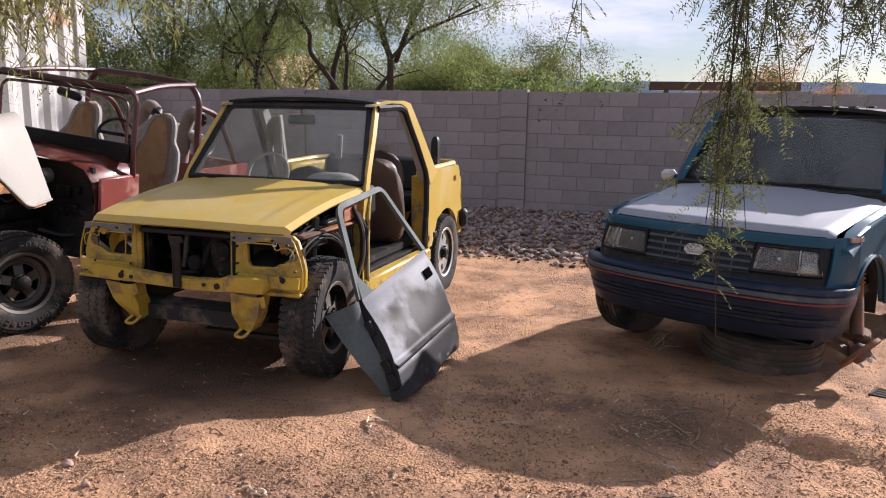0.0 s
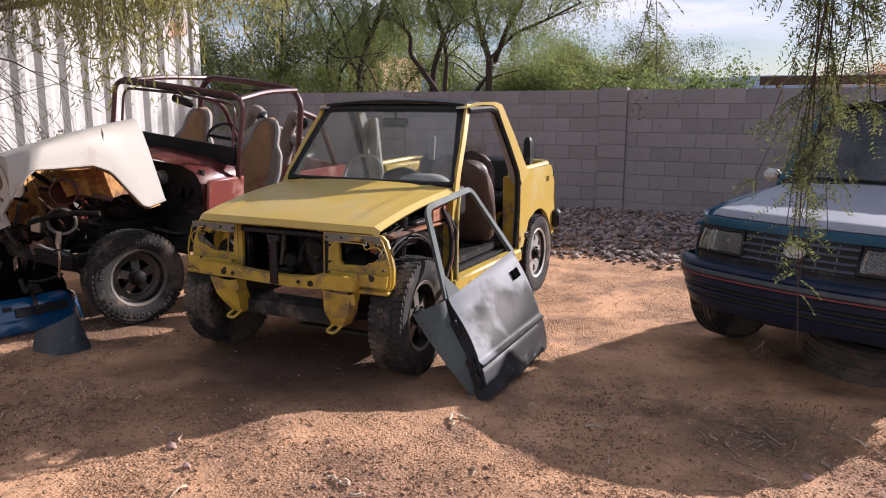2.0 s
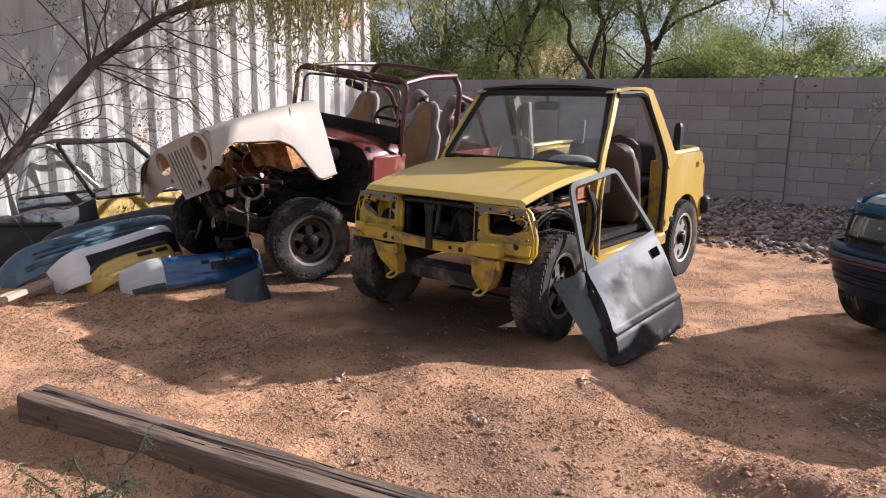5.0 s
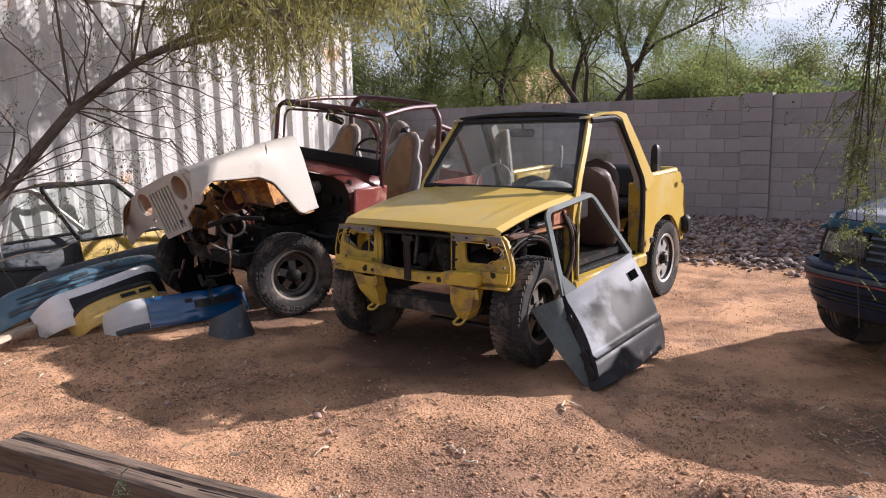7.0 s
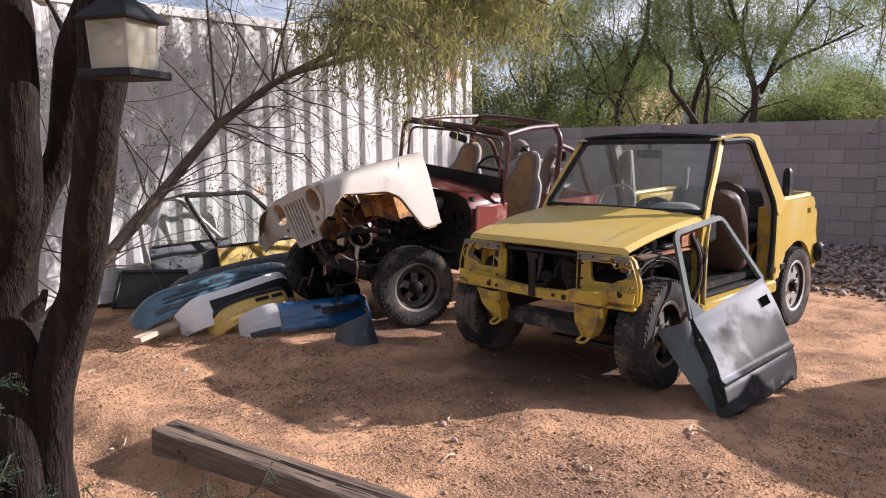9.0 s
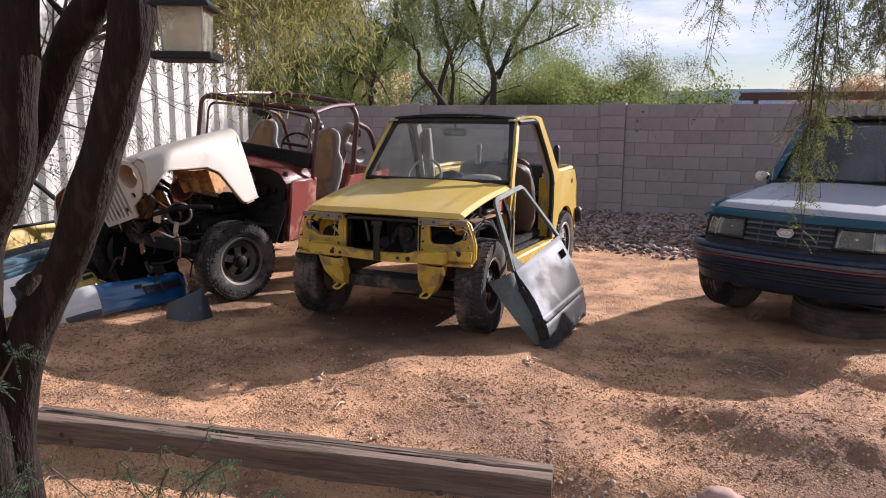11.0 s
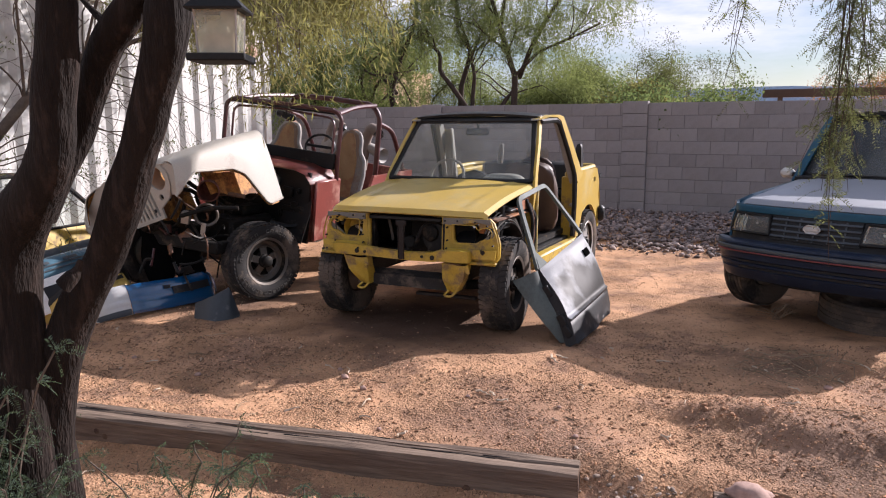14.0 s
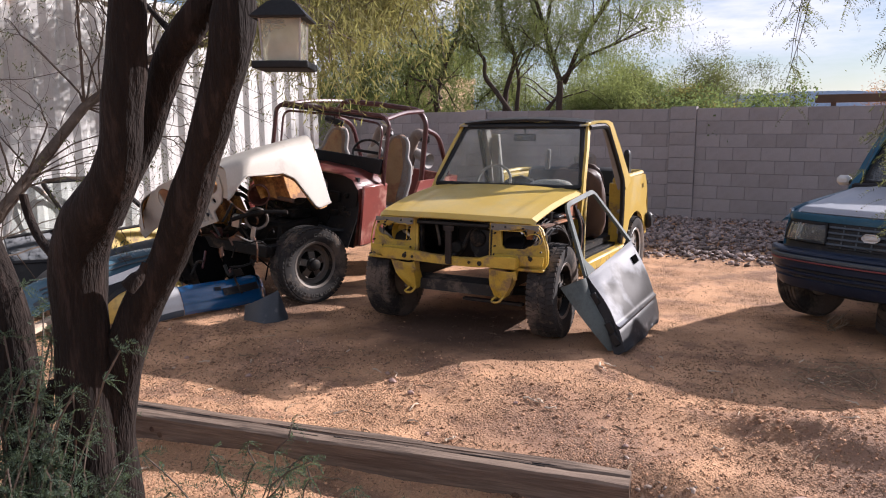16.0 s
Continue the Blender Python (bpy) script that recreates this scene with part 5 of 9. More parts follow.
# ---- the loose door and the panel beside it ----
def loose_door():
    d = thing("car_door", "dented grey and black car door leaning against yellow suv", "car door")
    a, b = Vector((1.515, 4.12, 0.015)), Vector((1.515, 5.10, 0.03))          # foot, front and back
    c, e = Vector((1.165, 4.33, 0.505)), Vector((1.285, 5.03, 0.690))        # waist, front and back
    out = Vector((0.82, -0.15, 0.55)).normalized()

    def skin(u, v):
        p = (a.lerp(b, u)).lerp(c.lerp(e, u), v)
        crease = 0.022 * max(0.0, 1 - abs(v - 0.30) / 0.035) + (0.012 if v < 0.27 else 0.0)
        dent = 0.016 * math.exp(-((u - 0.60) / 0.20) ** 2 - ((v - 0.62) / 0.20) ** 2) + 0.008 * math.exp(-((u - 0.20) / 0.10) ** 2 - ((v - 0.75) / 0.12) ** 2)
        ripple = 0.003 * math.sin(10 * u + 3 * v) * math.exp(-((v - 0.55) / 0.25) ** 2) + 0.016 * math.sin(17 * u) * max(0.0, 1 - v / 0.10)
        round_ = -0.03 * (2 * u - 1) ** 4 * 0.4
        q = p + out * (0.045 * math.sin(math.pi * min(1, v * 1.05)) + crease - dent + ripple + round_)
        if v < 0.03:
            q.z = max(q.z, 0.006) + 0.03 * max(0, math.sin(9 * u + 1)) * 0.6
        return q

    hi = bmesh.new()
    sheet(lambda u, v: skin(u, mix(0.30, 1.0, v)), 40, 30, 0.004, hi)
    part("outer_skin", hi, M_GUNMETAL, d, "dented grey skin with black smears", angle=50)
    lo = bmesh.new()
    sheet(lambda u, v: skin(u, mix(0.0, 0.30, v)), 40, 12, 0.004, lo)
    part("lower_cladding", lo, M_DOORTRIM, d, "scuffed black lower cladding", angle=50)
    # inner shell and hinge edge
    part("inner_shell", sheet(lambda u, v: skin(mix(0.03, 0.97, u), mix(0.04, 0.98, v)) - out * (0.10 - 0.03 * v), 12, 10, 0.004), M_BLACK, d)
    part("hinge_edge", sheet(lambda u, v: skin(0.0, u * 0.98 + 0.01) - out * (0.095 * v), 12, 2, 0.004), M_DOORTRIM, d)
    part("latch_edge", sheet(lambda u, v: skin(1.0, u * 0.98 + 0.01) - out * (0.09 * v), 12, 2, 0.004), M_GUNMETAL, d)
    for v in (0.20, 0.34, 0.72):
        p = skin(0.0, v) - out * 0.05 + Vector((0, -0.012, 0))
        part("hinge", box(0.05, 0.03, 0.09, Matrix.Translation(p) @ pose(0, 0, 0, 0, -35, 0), 0.006), M_BLACK, d)
    # window frame
    tf, tr = Vector((0.900, 4.53, 0.985)), Vector((0.890, 5.19, 1.045))
    def flat_tube(pts, w1, w2):
        pts = bend(pts, 5, 0.07)
        rings_ = []
        for i, p in enumerate(pts):
            t = (pts[min(i + 1, len(pts) - 1)] - pts[max(i - 1, 0)]).normalized()
            s = t.cross(out).normalized()
            rings_.append([p + s * w1 + out * w2, p - s * w1 + out * w2, p - s * w1 * 0.7 - out * w2, p + s * w1 * 0.7 - out * w2])
        return loft(rings_)
    part("window_frame", flat_tube([c - out * 0.03, tf, tr, e - out * 0.03], 0.019, 0.014), M_SAGE, d, "grey bent window frame")
    mirror_pt = c + (tf - c) * 0.10
    part("mirror_sail", sheet(lambda u, v: c - out * 0.02 + (tf - c) * (0.28 * u) + (e - c) * (0.16 * v * (1 - u)), 3, 3, 0.01), M_SAGE, d)
    # handle recess: a box whose near-black colour stands for the dark inside
    h = skin(0.86, 0.80)
    ux, vx = (skin(0.9, 0.80) - skin(0.82, 0.80)).normalized(), (skin(0.86, 0.86) - skin(0.86, 0.74)).normalized()
    m = Matrix((ux, vx, ux.cross(vx))).transposed().to_4x4()
    part("handle_recess", box(0.085, 0.06, 0.022, Matrix.Translation(h) @ m, 0.002), M_HOLE, d, "black empty handle recess")
    return d


loose_door()


def loose_panel():
    """A thin folded wing panel between the door and the wheel."""
    p = [Vector(q) for q in ((1.005, 4.165, 0.425), (1.145, 4.30, 0.49), (1.44, 4.20, 0.012), (1.375, 4.165, 0.008))]
    def f(u, v):
        q = p[0].lerp(p[1], u).lerp(p[3].lerp(p[2], u), v)
        return q + Vector((0.012, -0.010, 0.006)) * (1 - abs(2 * u - 1) ** 3) * (1 - 0.5 * v) + Vector((0.010, 0.0, 0.004)) * math.sin(6 * v + 3 * u) * u + Vector((0.0, -0.02, 0.0)) * math.sin(math.pi * v)
    tagged(part("wing_panel", sheet(f, 12, 20, 0.004), M_SAGE), "grey-green folded metal wing panel leaning beside the door", "car panel")


loose_panel()

# ---- the blue off-roader ----
def blue_suv():
    car = thing("small_suv", "teal-blue off-roader with bleached grey bonnet, one front wheel missing", "car", pose(3.195, 5.692, 0.026, -0.85, 0.1, -23.5))
    B = M_BLUE

    def face_y(x, z=0.69):
        """The nose in plan: a shallow bow that wraps hard into the wings, and leans back as it rises."""
        return -0.665 + 0.09 * (x / 0.66) ** 2 + 0.17 * max(0.0, (abs(x) - 0.62) / 0.135) ** 2 + 0.30 * (z - 0.69)

    def on_face(x, z, out=0.0):
        return Vector((x, face_y(x, z) - out, z))

    def hood(u, v):
        x = 2 * u - 1
        y = mix(-0.585 + 0.145 * x * x + 0.04 * x ** 6, 0.62, v)
        half = mix(0.672, 0.715, v)
        z = mix(0.920, 1.052, v ** 0.92) + 0.030 * (1 - x * x) * (0.45 + 0.55 * v) - 0.030 * max(0.0, 1 - v / 0.03) ** 2 - 0.020 * max(0.0, (abs(x) - 0.95) / 0.05) ** 2
        z += 0.007 * math.exp(-((abs(x) - 0.70) / 0.05) ** 2) * min(1, v * 5)
        return Vector((x * half, y, z))
    part("hood", sheet(hood, 32, 28, 0.014), M_HOODG, car, "sun-bleached grey bonnet")
    part("hood_gap", sheet(lambda u, v: Vector((mix(-0.66, 0.66, u), -0.555 + 0.15 * (2 * u - 1) ** 2 + 0.05 * v, mix(0.872, 0.905, v))), 20, 2, 0.01), M_BLACK, car)
    part("nose_panel", sheet(lambda u, v: on_face(mix(-0.745, 0.745, u), mix(0.842, 0.896, v) + 0.008 * math.sin(math.pi * v), 0.006 * math.sin(math.pi * v)), 40, 6, 0.02), B, car, "teal-blue nose panel above the lamps")
    part("lamp_surround", sheet(lambda u, v: on_face(mix(-0.692, 0.692, u), mix(0.635, 0.846, v), -0.022), 36, 6, 0.02), M_BLACK, car, "black grille surround")
    part("nose_lower", sheet(lambda u, v: on_face(mix(-0.74, 0.74, u), mix(0.60, 0.64, v), 0.004), 36, 2, 0.03), M_BLUEB, car)
    for s in (-1, 1):
        def lens(u, v, s=s):
            x = mix(mix(0.322, 0.668, u), mix(0.340, 0.640, u), v)
            return on_face(s * x, mix(0.690, 0.828, v), 0.012 * math.sin(math.pi * v))
        l = part("headlight", sheet(lens, 12, 6, 0.0), M_LENSG, car, "clouded rectangular headlight lens")

        def bowl(u, v):
            q = lens(u, v)
            k = min(1.0, u / 0.70)
            return q + Vector((0, 0.012 + 0.07 * math.sin(math.pi * min(1.0, k)) ** 0.6 * math.sin(math.pi * v) ** 0.6 if u < 0.7 else 0.02, 0))
        part("reflector", sheet(bowl, 16, 8, 0.0), M_CHROME, l, "dull silver reflector bowl")
        part("bulb", lathe([(0.0, -0.02), (0.012, -0.015), (0.014, 0.02)], 10, m=Matrix.Translation(lens(0.36, 0.5) + Vector((0, 0.05, 0)))), M_GREYVIN, l)
        part("divider", sheet(lambda u, v: lens(mix(0.70, 0.72, u), v) + Vector((0, -0.005, 0)), 1, 6, 0.006), M_GREYM, l)
        part("bezel", tube([lens(u, v) + Vector((0, -0.003, 0)) for u, v in ((0, 0), (0.5, 0), (1, 0), (1, 0.5), (1, 1), (0.5, 1), (0, 1), (0, 0), (0.1, 0))], 0.011, 6), M_BLACK, l)

        # rounded corner of the wing beside the lamp
        def corner(u, v, s=s):
            x = mix(0.690, 0.775, u)
            z = mix(0.615, mix(0.885, 0.905, u), v)
            y = face_y(min(x, 0.745), z) if x < 0.745 else mix(face_y(0.745, z), -0.30, (x - 0.745) / 0.03)
            return Vector((s * (x + 0.010 * math.sin(math.pi * v)), y, z))
        part("wing_corner", sheet(corner, 14, 12, 0.016), B, car, "teal-blue rounded wing corner", angle=50)
        pts = [(-0.315, 0.615)]
        for i in range(13):
            a = radians(mix(140, 10, i / 12))
            pts.append((0.03 + 0.46 * math.cos(a), 0.325 + 0.425 * math.sin(a)))
        pts += [(0.50, 0.40), (0.62, 0.40), (0.62, 1.020), (0.30, 0.984), (-0.10, 0.940), (-0.315, 0.902)]
        w = plate(pts, 0.035, pose(s * 0.775 + (0.0 if s > 0 else 0.035), 0, 0, 0, 0, 90))
        bmesh.ops.bevel(w, geom=[e for e in w.edges if len(e.link_faces) == 2 and e.calc_face_angle(0) > 1.0], offset=0.012, segments=2, affect="EDGES")
        part("front_wing", w, B, car)
        part("wing_top", loft([[Vector((s * x, y, z)) for x, z in ((x0, zz - 0.02), (x0 + 0.005, zz), (0.755, zz - 0.010), (0.780, zz - 0.04))] for x0, y, zz in ((0.715, -0.43, 0.842), (0.692, -0.33, 0.884), (0.682, -0.25, 0.910), (0.69, -0.05, 0.956), (0.70, 0.3, 0.997), (0.712, 0.62, 1.032))]), B, car)
        part("side_repeater", sheet(lambda u, v, s=s: Vector((s * (0.781 - 0.03 * (1 - u) ** 2), mix(-0.375, -0.25, u), mix(0.868, 0.896, v))), 6, 2, 0.012), M_AMBER, car, "faded amber side repeater")
        part("arch_lip", tube([(s * 0.782, 0.03 + 0.465 * math.cos(radians(a)), 0.325 + 0.43 * math.sin(radians(a))) for a in range(10, 141, 10)], 0.012, 6), B, car)
        part("wheel_housing", sheet(lambda u, v, s=s: Vector((s * mix(0.40, 0.74, v), 0.03 - 0.45 * math.cos(math.pi * u), 0.325 + 0.425 * math.sin(math.pi * u))), 14, 2, 0.01), M_BLACK, car)
        part("housing_wall", boxes((s * 0.40, 0.0, 0.60, 0.03, 0.86, 0.44)), M_ENGINE, car)
        part("door", boxes((s * 0.76, 1.18, 0.74, 0.05, 1.08, 0.64), bevel=0.02), B, car)
        part("door_frame", tube(bend([(s * 0.70, 0.66, 1.06), (s * 0.60, 1.02, 1.57), (s * 0.60, 1.55, 1.60), (s * 0.66, 1.74, 1.06)], 4, 0.05), 0.028, 8), M_BLACK, car)
        part("side_glass", sheet(lambda u, v, s=s: Vector((s * mix(0.71, 0.61, v), mix(mix(0.72, 1.70, u), mix(1.04, 1.55, u), v), mix(1.07, 1.57, v))), 6, 4, 0.005), M_GLASSD, car)
        part("windscreen_pillar", loft([[Vector((s * (x + dx), y + dy, z)) for dx, dy in ((-0.04, -0.02), (0.02, -0.025), (0.03, 0.05), (-0.03, 0.05))] for x, y, z in ((0.71, 0.58, 1.05), (0.66, 0.80, 1.36), (0.61, 0.99, 1.60))]), B, car)
        part("rear_quarter", plate(arch_side(1.74, 2.20, 0.40, 2.75, 0.45, 1.06), 0.04, pose(s * 0.775 + (0.0 if s > 0 else 0.04), 0, 0, 0, 0, 90)), B, car)
        part("rear_pillar", boxes((s * 0.68, 2.2, 1.32, 0.05, 0.9, 0.55, 0, s * -8, 0), bevel=0.02), B, car)
        part("mirror", boxes((s * 0.85, 0.72, 1.09, 0.13, 0.07, 0.09), bevel=0.03), M_GREYP if s < 0 else M_BLACK, car, "pale door mirror" if s < 0 else "")
        part("mirror_arm", boxes((s * 0.77, 0.72, 1.08, 0.10, 0.04, 0.04), bevel=0.01), M_BLACK, car)
    grille = part("grille", sheet(lambda u, v: on_face(mix(-0.318, 0.318, u), mix(0.665, 0.838, v), -0.006), 16, 3, 0.012), M_BLACK, car, "black slatted grille")
    for k in range(4):
        part("slat", sheet(lambda u, v: on_face(mix(-0.315, 0.315, u), 0.688 + 0.040 * k + 0.012 * v, 0.010 - 0.012 * v), 14, 1, 0.008), M_DGREYP, grille)
    for x in (-0.21, -0.105, 0.0, 0.105, 0.21):
        part("upright", sheet(lambda u, v: on_face(x + 0.010 * u, mix(0.672, 0.832, v), 0.002), 1, 3, 0.008), M_DGREYP, grille)
    part("badge", boxes((0.0, -0.672, 0.765, 0.115, 0.022, 0.060), bevel=0.022), M_GREYP, car, "pale oval badge plate")

    # bumper: bowed in plan, wrapped round the corners, tucked in below, with a red line
    def bumper(prof, n=40):
        rings_ = []
        for k in range(n + 1):
            q = -1 + 2 * k / n
            row = []
            for dy, z in prof:
                wide = 0.806 * mix(0.915, 1.0, min(1.0, max(0.0, (z - 0.33) / 0.21)))
                if abs(q) < 0.9:
                    x = q / 0.9 * (wide - 0.012)
                    y = -0.755 + 0.105 * (q / 0.9) ** 2 + 0.135 * abs(q / 0.9) ** 9
                else:
                    e = (abs(q) - 0.9) / 0.1
                    x = math.copysign(wide - 0.012 * (1 - e) ** 2, q)
                    y = -0.515 + 0.16 * e
                row.append(Vector((x, y + dy * (1 - 0.6 * min(1.0, max(0.0, (abs(q) - 0.82) / 0.1))), z)))
            rings_.append(row)
        return rings_
    body = part("bumper", loft(bumper(((0.10, 0.632), (0.015, 0.630), (-0.006, 0.618), (-0.012, 0.604), (-0.002, 0.598), (-0.010, 0.590), (-0.016, 0.566), (-0.012, 0.545), (0.0, 0.534), (0.004, 0.495), (0.020, 0.486), (0.022, 0.468), (0.006, 0.462), (0.008, 0.446), (0.026, 0.438), (0.028, 0.424), (0.012, 0.416), (0.030, 0.372), (0.065, 0.334), (0.13, 0.322), (0.16, 0.40), (0.15, 0.60)))), M_BLUEB, car, "weathered navy bumper", angle=32)
    part("upper_moulding", loft(bumper(((-0.012, 0.592), (-0.021, 0.586), (-0.023, 0.568), (-0.014, 0.562)))), M_DGREYP, body)
    part("red_line", loft(bumper(((-0.014, 0.558), (-0.020, 0.555), (-0.020, 0.548), (-0.012, 0.545)))), M_REDLINE, body, "faded red pinstripe")
    for z in (0.477, 0.431):
        part("bumper_slot", sheet(lambda u, v: Vector((mix(-0.52, 0.52, u), -0.742 + 0.105 * (mix(-0.52, 0.52, u) / 0.79) ** 2 + 0.006, z - 0.009 + 0.018 * v)), 24, 1, 0.006), M_BLACK, body)
    part("valance", sheet(lambda u, v: Vector((mix(-0.66, 0.66, u), mix(-0.62, -0.46, v) + 0.05 * (2 * u - 1) ** 2, mix(0.325, 0.35, v) + 0.010 * math.sin(11 * u))), 20, 3, 0.012), M_BLACK, car)
    f = windscreen(0.72, 0.62, 0.62, 1.085, 0.99, 1.575)
    part("windscreen", sheet(f, 12, 4, 0.005), M_GLASSD, car, "dark dusty windscreen")
    edge = [f(u, v) for u, v in ((0, 0), (0.5, 0), (1, 0), (1, 0.5), (1, 1), (0.5, 1), (0, 1), (0, 0.5))]
    part("windscreen_seal", tube(bend(edge + edge[:2], 3, 0.04), 0.018, 6), M_BLACK, car)
    part("wiper", tube([(-0.45, 0.60, 1.09), (-0.2, 0.61, 1.10), (0.05, 0.61, 1.09)], 0.009, 5), M_BLACK, car)
    part("wiper", tube([(0.0, 0.60, 1.09), (0.25, 0.61, 1.105), (0.5, 0.62, 1.09)], 0.009, 5), M_BLACK, car)
    part("cowl", boxes((0, 0.62, 1.055, 1.42, 0.12, 0.05), bevel=0.015), M_BLACK, car)

    def roof(u, v):
        x = 2 * u - 1
        return Vector((0.615 * x, mix(0.97, 2.68, v), 1.60 + 0.04 * (1 - x * x) + 0.02 * math.sin(math.pi * v)))
    part("roof", sheet(roof, 14, 10, 0.025), M_BLACK, car, "black roof with raised ribs")
    for k in range(9):
        part("roof_rib", boxes((-0.44 + 0.11 * k, 1.05, 1.638, 0.05, 0.10, 0.012), bevel=0.004), M_TYRE, car)
    part("tailgate", boxes((0, 2.72, 1.0, 1.40, 0.06, 1.15), bevel=0.03), B, car)
    part("cabin_floor", boxes((0, 1.4, 0.50, 1.4, 2.4, 0.06)), M_BLACK, car)
    part("bulkhead", boxes((0, 0.56, 0.76, 1.4, 0.05, 0.62)), M_BLACK, car)
    part("dashboard", boxes((0, 0.84, 1.0, 1.3, 0.32, 0.16), bevel=0.05), M_DGREYP, car)
    for x in (-0.34, 0.34):
        part("seat_back", loft([[Vector((x + dx * w_, yy + dy, zz)) for dx, dy in ((-1, 0.02), (-0.8, -0.05), (0.8, -0.05), (1, 0.02), (0.9, 0.08), (-0.9, 0.08))] for zz, yy, w_ in ((0.6, 1.5, 0.24), (0.9, 1.55, 0.25), (1.12, 1.62, 0.22), (1.3, 1.66, 0.14))]), M_GREYVIN, car)
    sw = [(0.36 + 0.18 * math.cos(a), 1.10 + 0.07 * math.sin(a), 1.07 + 0.16 * math.sin(a)) for a in (2 * math.pi * k / 20 for k in range(22))]
    part("steering_wheel", tube(sw, 0.014, 6), M_GREYVIN, car)
    part("engine_block", boxes((0.0, 0.05, 0.66, 0.7, 0.8, 0.44), bevel=0.04), M_ENGINE, car)
    part("axle_beam", tube([(-0.62, 0.0, 0.34), (-0.2, -0.05, 0.33), (0.1, -0.05, 0.30), (0.5, -0.02, 0.30)], 0.045, 10), M_STEEL, car)
    part("control_arm", tube([(-0.30, -0.15, 0.36), (-0.62, -0.05, 0.33)], 0.035, 8), M_STEEL, car)
    # the bare strut, hub and brake disc where the wheel is missing
    strut = part("strut", tube([(0.66, 0.28, 0.70), (0.70, 0.14, 0.56), (0.735, 0.02, 0.43), (0.77, -0.09, 0.29)], 0.03, 10, radii=[0.020, 0.026, 0.034, 0.040]), M_STEEL, car, "rusty bare suspension strut")
    coil = [(mix(0.665, 0.70, k / 60) + 0.030 * math.cos(k * 0.62), mix(0.26, 0.13, k / 60) + 0.030 * math.sin(k * 0.62), mix(0.68, 0.55, k / 60)) for k in range(61)]
    part("coil_spring", tube(coil, 0.008, 6), M_STEEL, strut)
    hub_at = Matrix.Translation((0.805, -0.13, 0.205)) @ Vector((0.75, -0.09, -0.64)).normalized().to_track_quat("-Y", "Z").to_matrix().to_4x4()
    disc = lathe([(0.0, -0.045), (0.05, -0.045), (0.06, -0.015), (0.135, -0.012), (0.135, 0.010), (0.06, 0.012), (0.04, 0.05), (0.0, 0.05)], 32, m=hub_at)
    part("brake_disc", disc, M_STEEL, car, "rust-brown brake disc")
    for k in range(5):
        a = 2 * math.pi * k / 5
        part("wheel_stud", lathe([(0.0, -0.075), (0.006, -0.075), (0.006, -0.02)], 8, m=hub_at @ Matrix.Translation((0.045 * math.cos(a), 0, 0.045 * math.sin(a)))), M_GREYM, car)
    part("brake_caliper", boxes((0.785, -0.02, 0.275, 0.08, 0.12, 0.09, 20, 20, 20), bevel=0.02), M_STEEL, car)
    part("tie_rod", tube([(0.30, 0.04, 0.34), (0.76, 0.02, 0.24)], 0.018, 8), M_STEEL, car)
    part("brake_hose", tube(bend([(0.62, 0.10, 0.62), (0.72, 0.08, 0.50), (0.70, 0.02, 0.38), (0.78, -0.02, 0.28)], 5, 0.05), 0.007, 6), M_BLACK, car)
    part("lower_arm", loft([[Vector((x, y + dy, z)) for dy, z in ((-w_, z0), (w_, z0), (w_, z0 - 0.035), (-w_, z0 - 0.035))] for x, y, z0, w_ in ((0.30, 0.02, 0.36, 0.12), (0.55, -0.04, 0.28, 0.07), (0.77, -0.10, 0.20, 0.04))]), M_STEEL, car)
    add_wheel(car, pose(-0.68, 0.0, 0.345, 0, 0, -14) @ LEFT, 0.345, 0.20, 0.20, rugged=False)
    add_wheel(car, pose(0.70, 2.20, 0.33) @ RIGHT, 0.345, 0.20, 0.20, rugged=False)
    add_wheel(car, pose(-0.70, 2.20, 0.355) @ LEFT, 0.345, 0.20, 0.20, rugged=False)
    return car


blue_suv()


def flat_tyre():
    t = thing("loose_tyre", "old brown dusty tyre lying flat under blue bumper", "tyre", pose(3.40, 5.72, 0.108, 90, 0, 30) @ pose(0, 0, 0, 4, 0, 0))
    part("carcass", tyre_mesh(0.372, 0.215, 0.20, rugged=False), M_TYREB, t, angle=30)
    for y in (-0.055, 0.0, 0.055):
        part("tread_groove", lathe([(0.3715, y - 0.006), (0.3735, y - 0.004), (0.3735, y + 0.004), (0.3715, y + 0.006)], 64), M_TYREB, t)


flat_tyre()

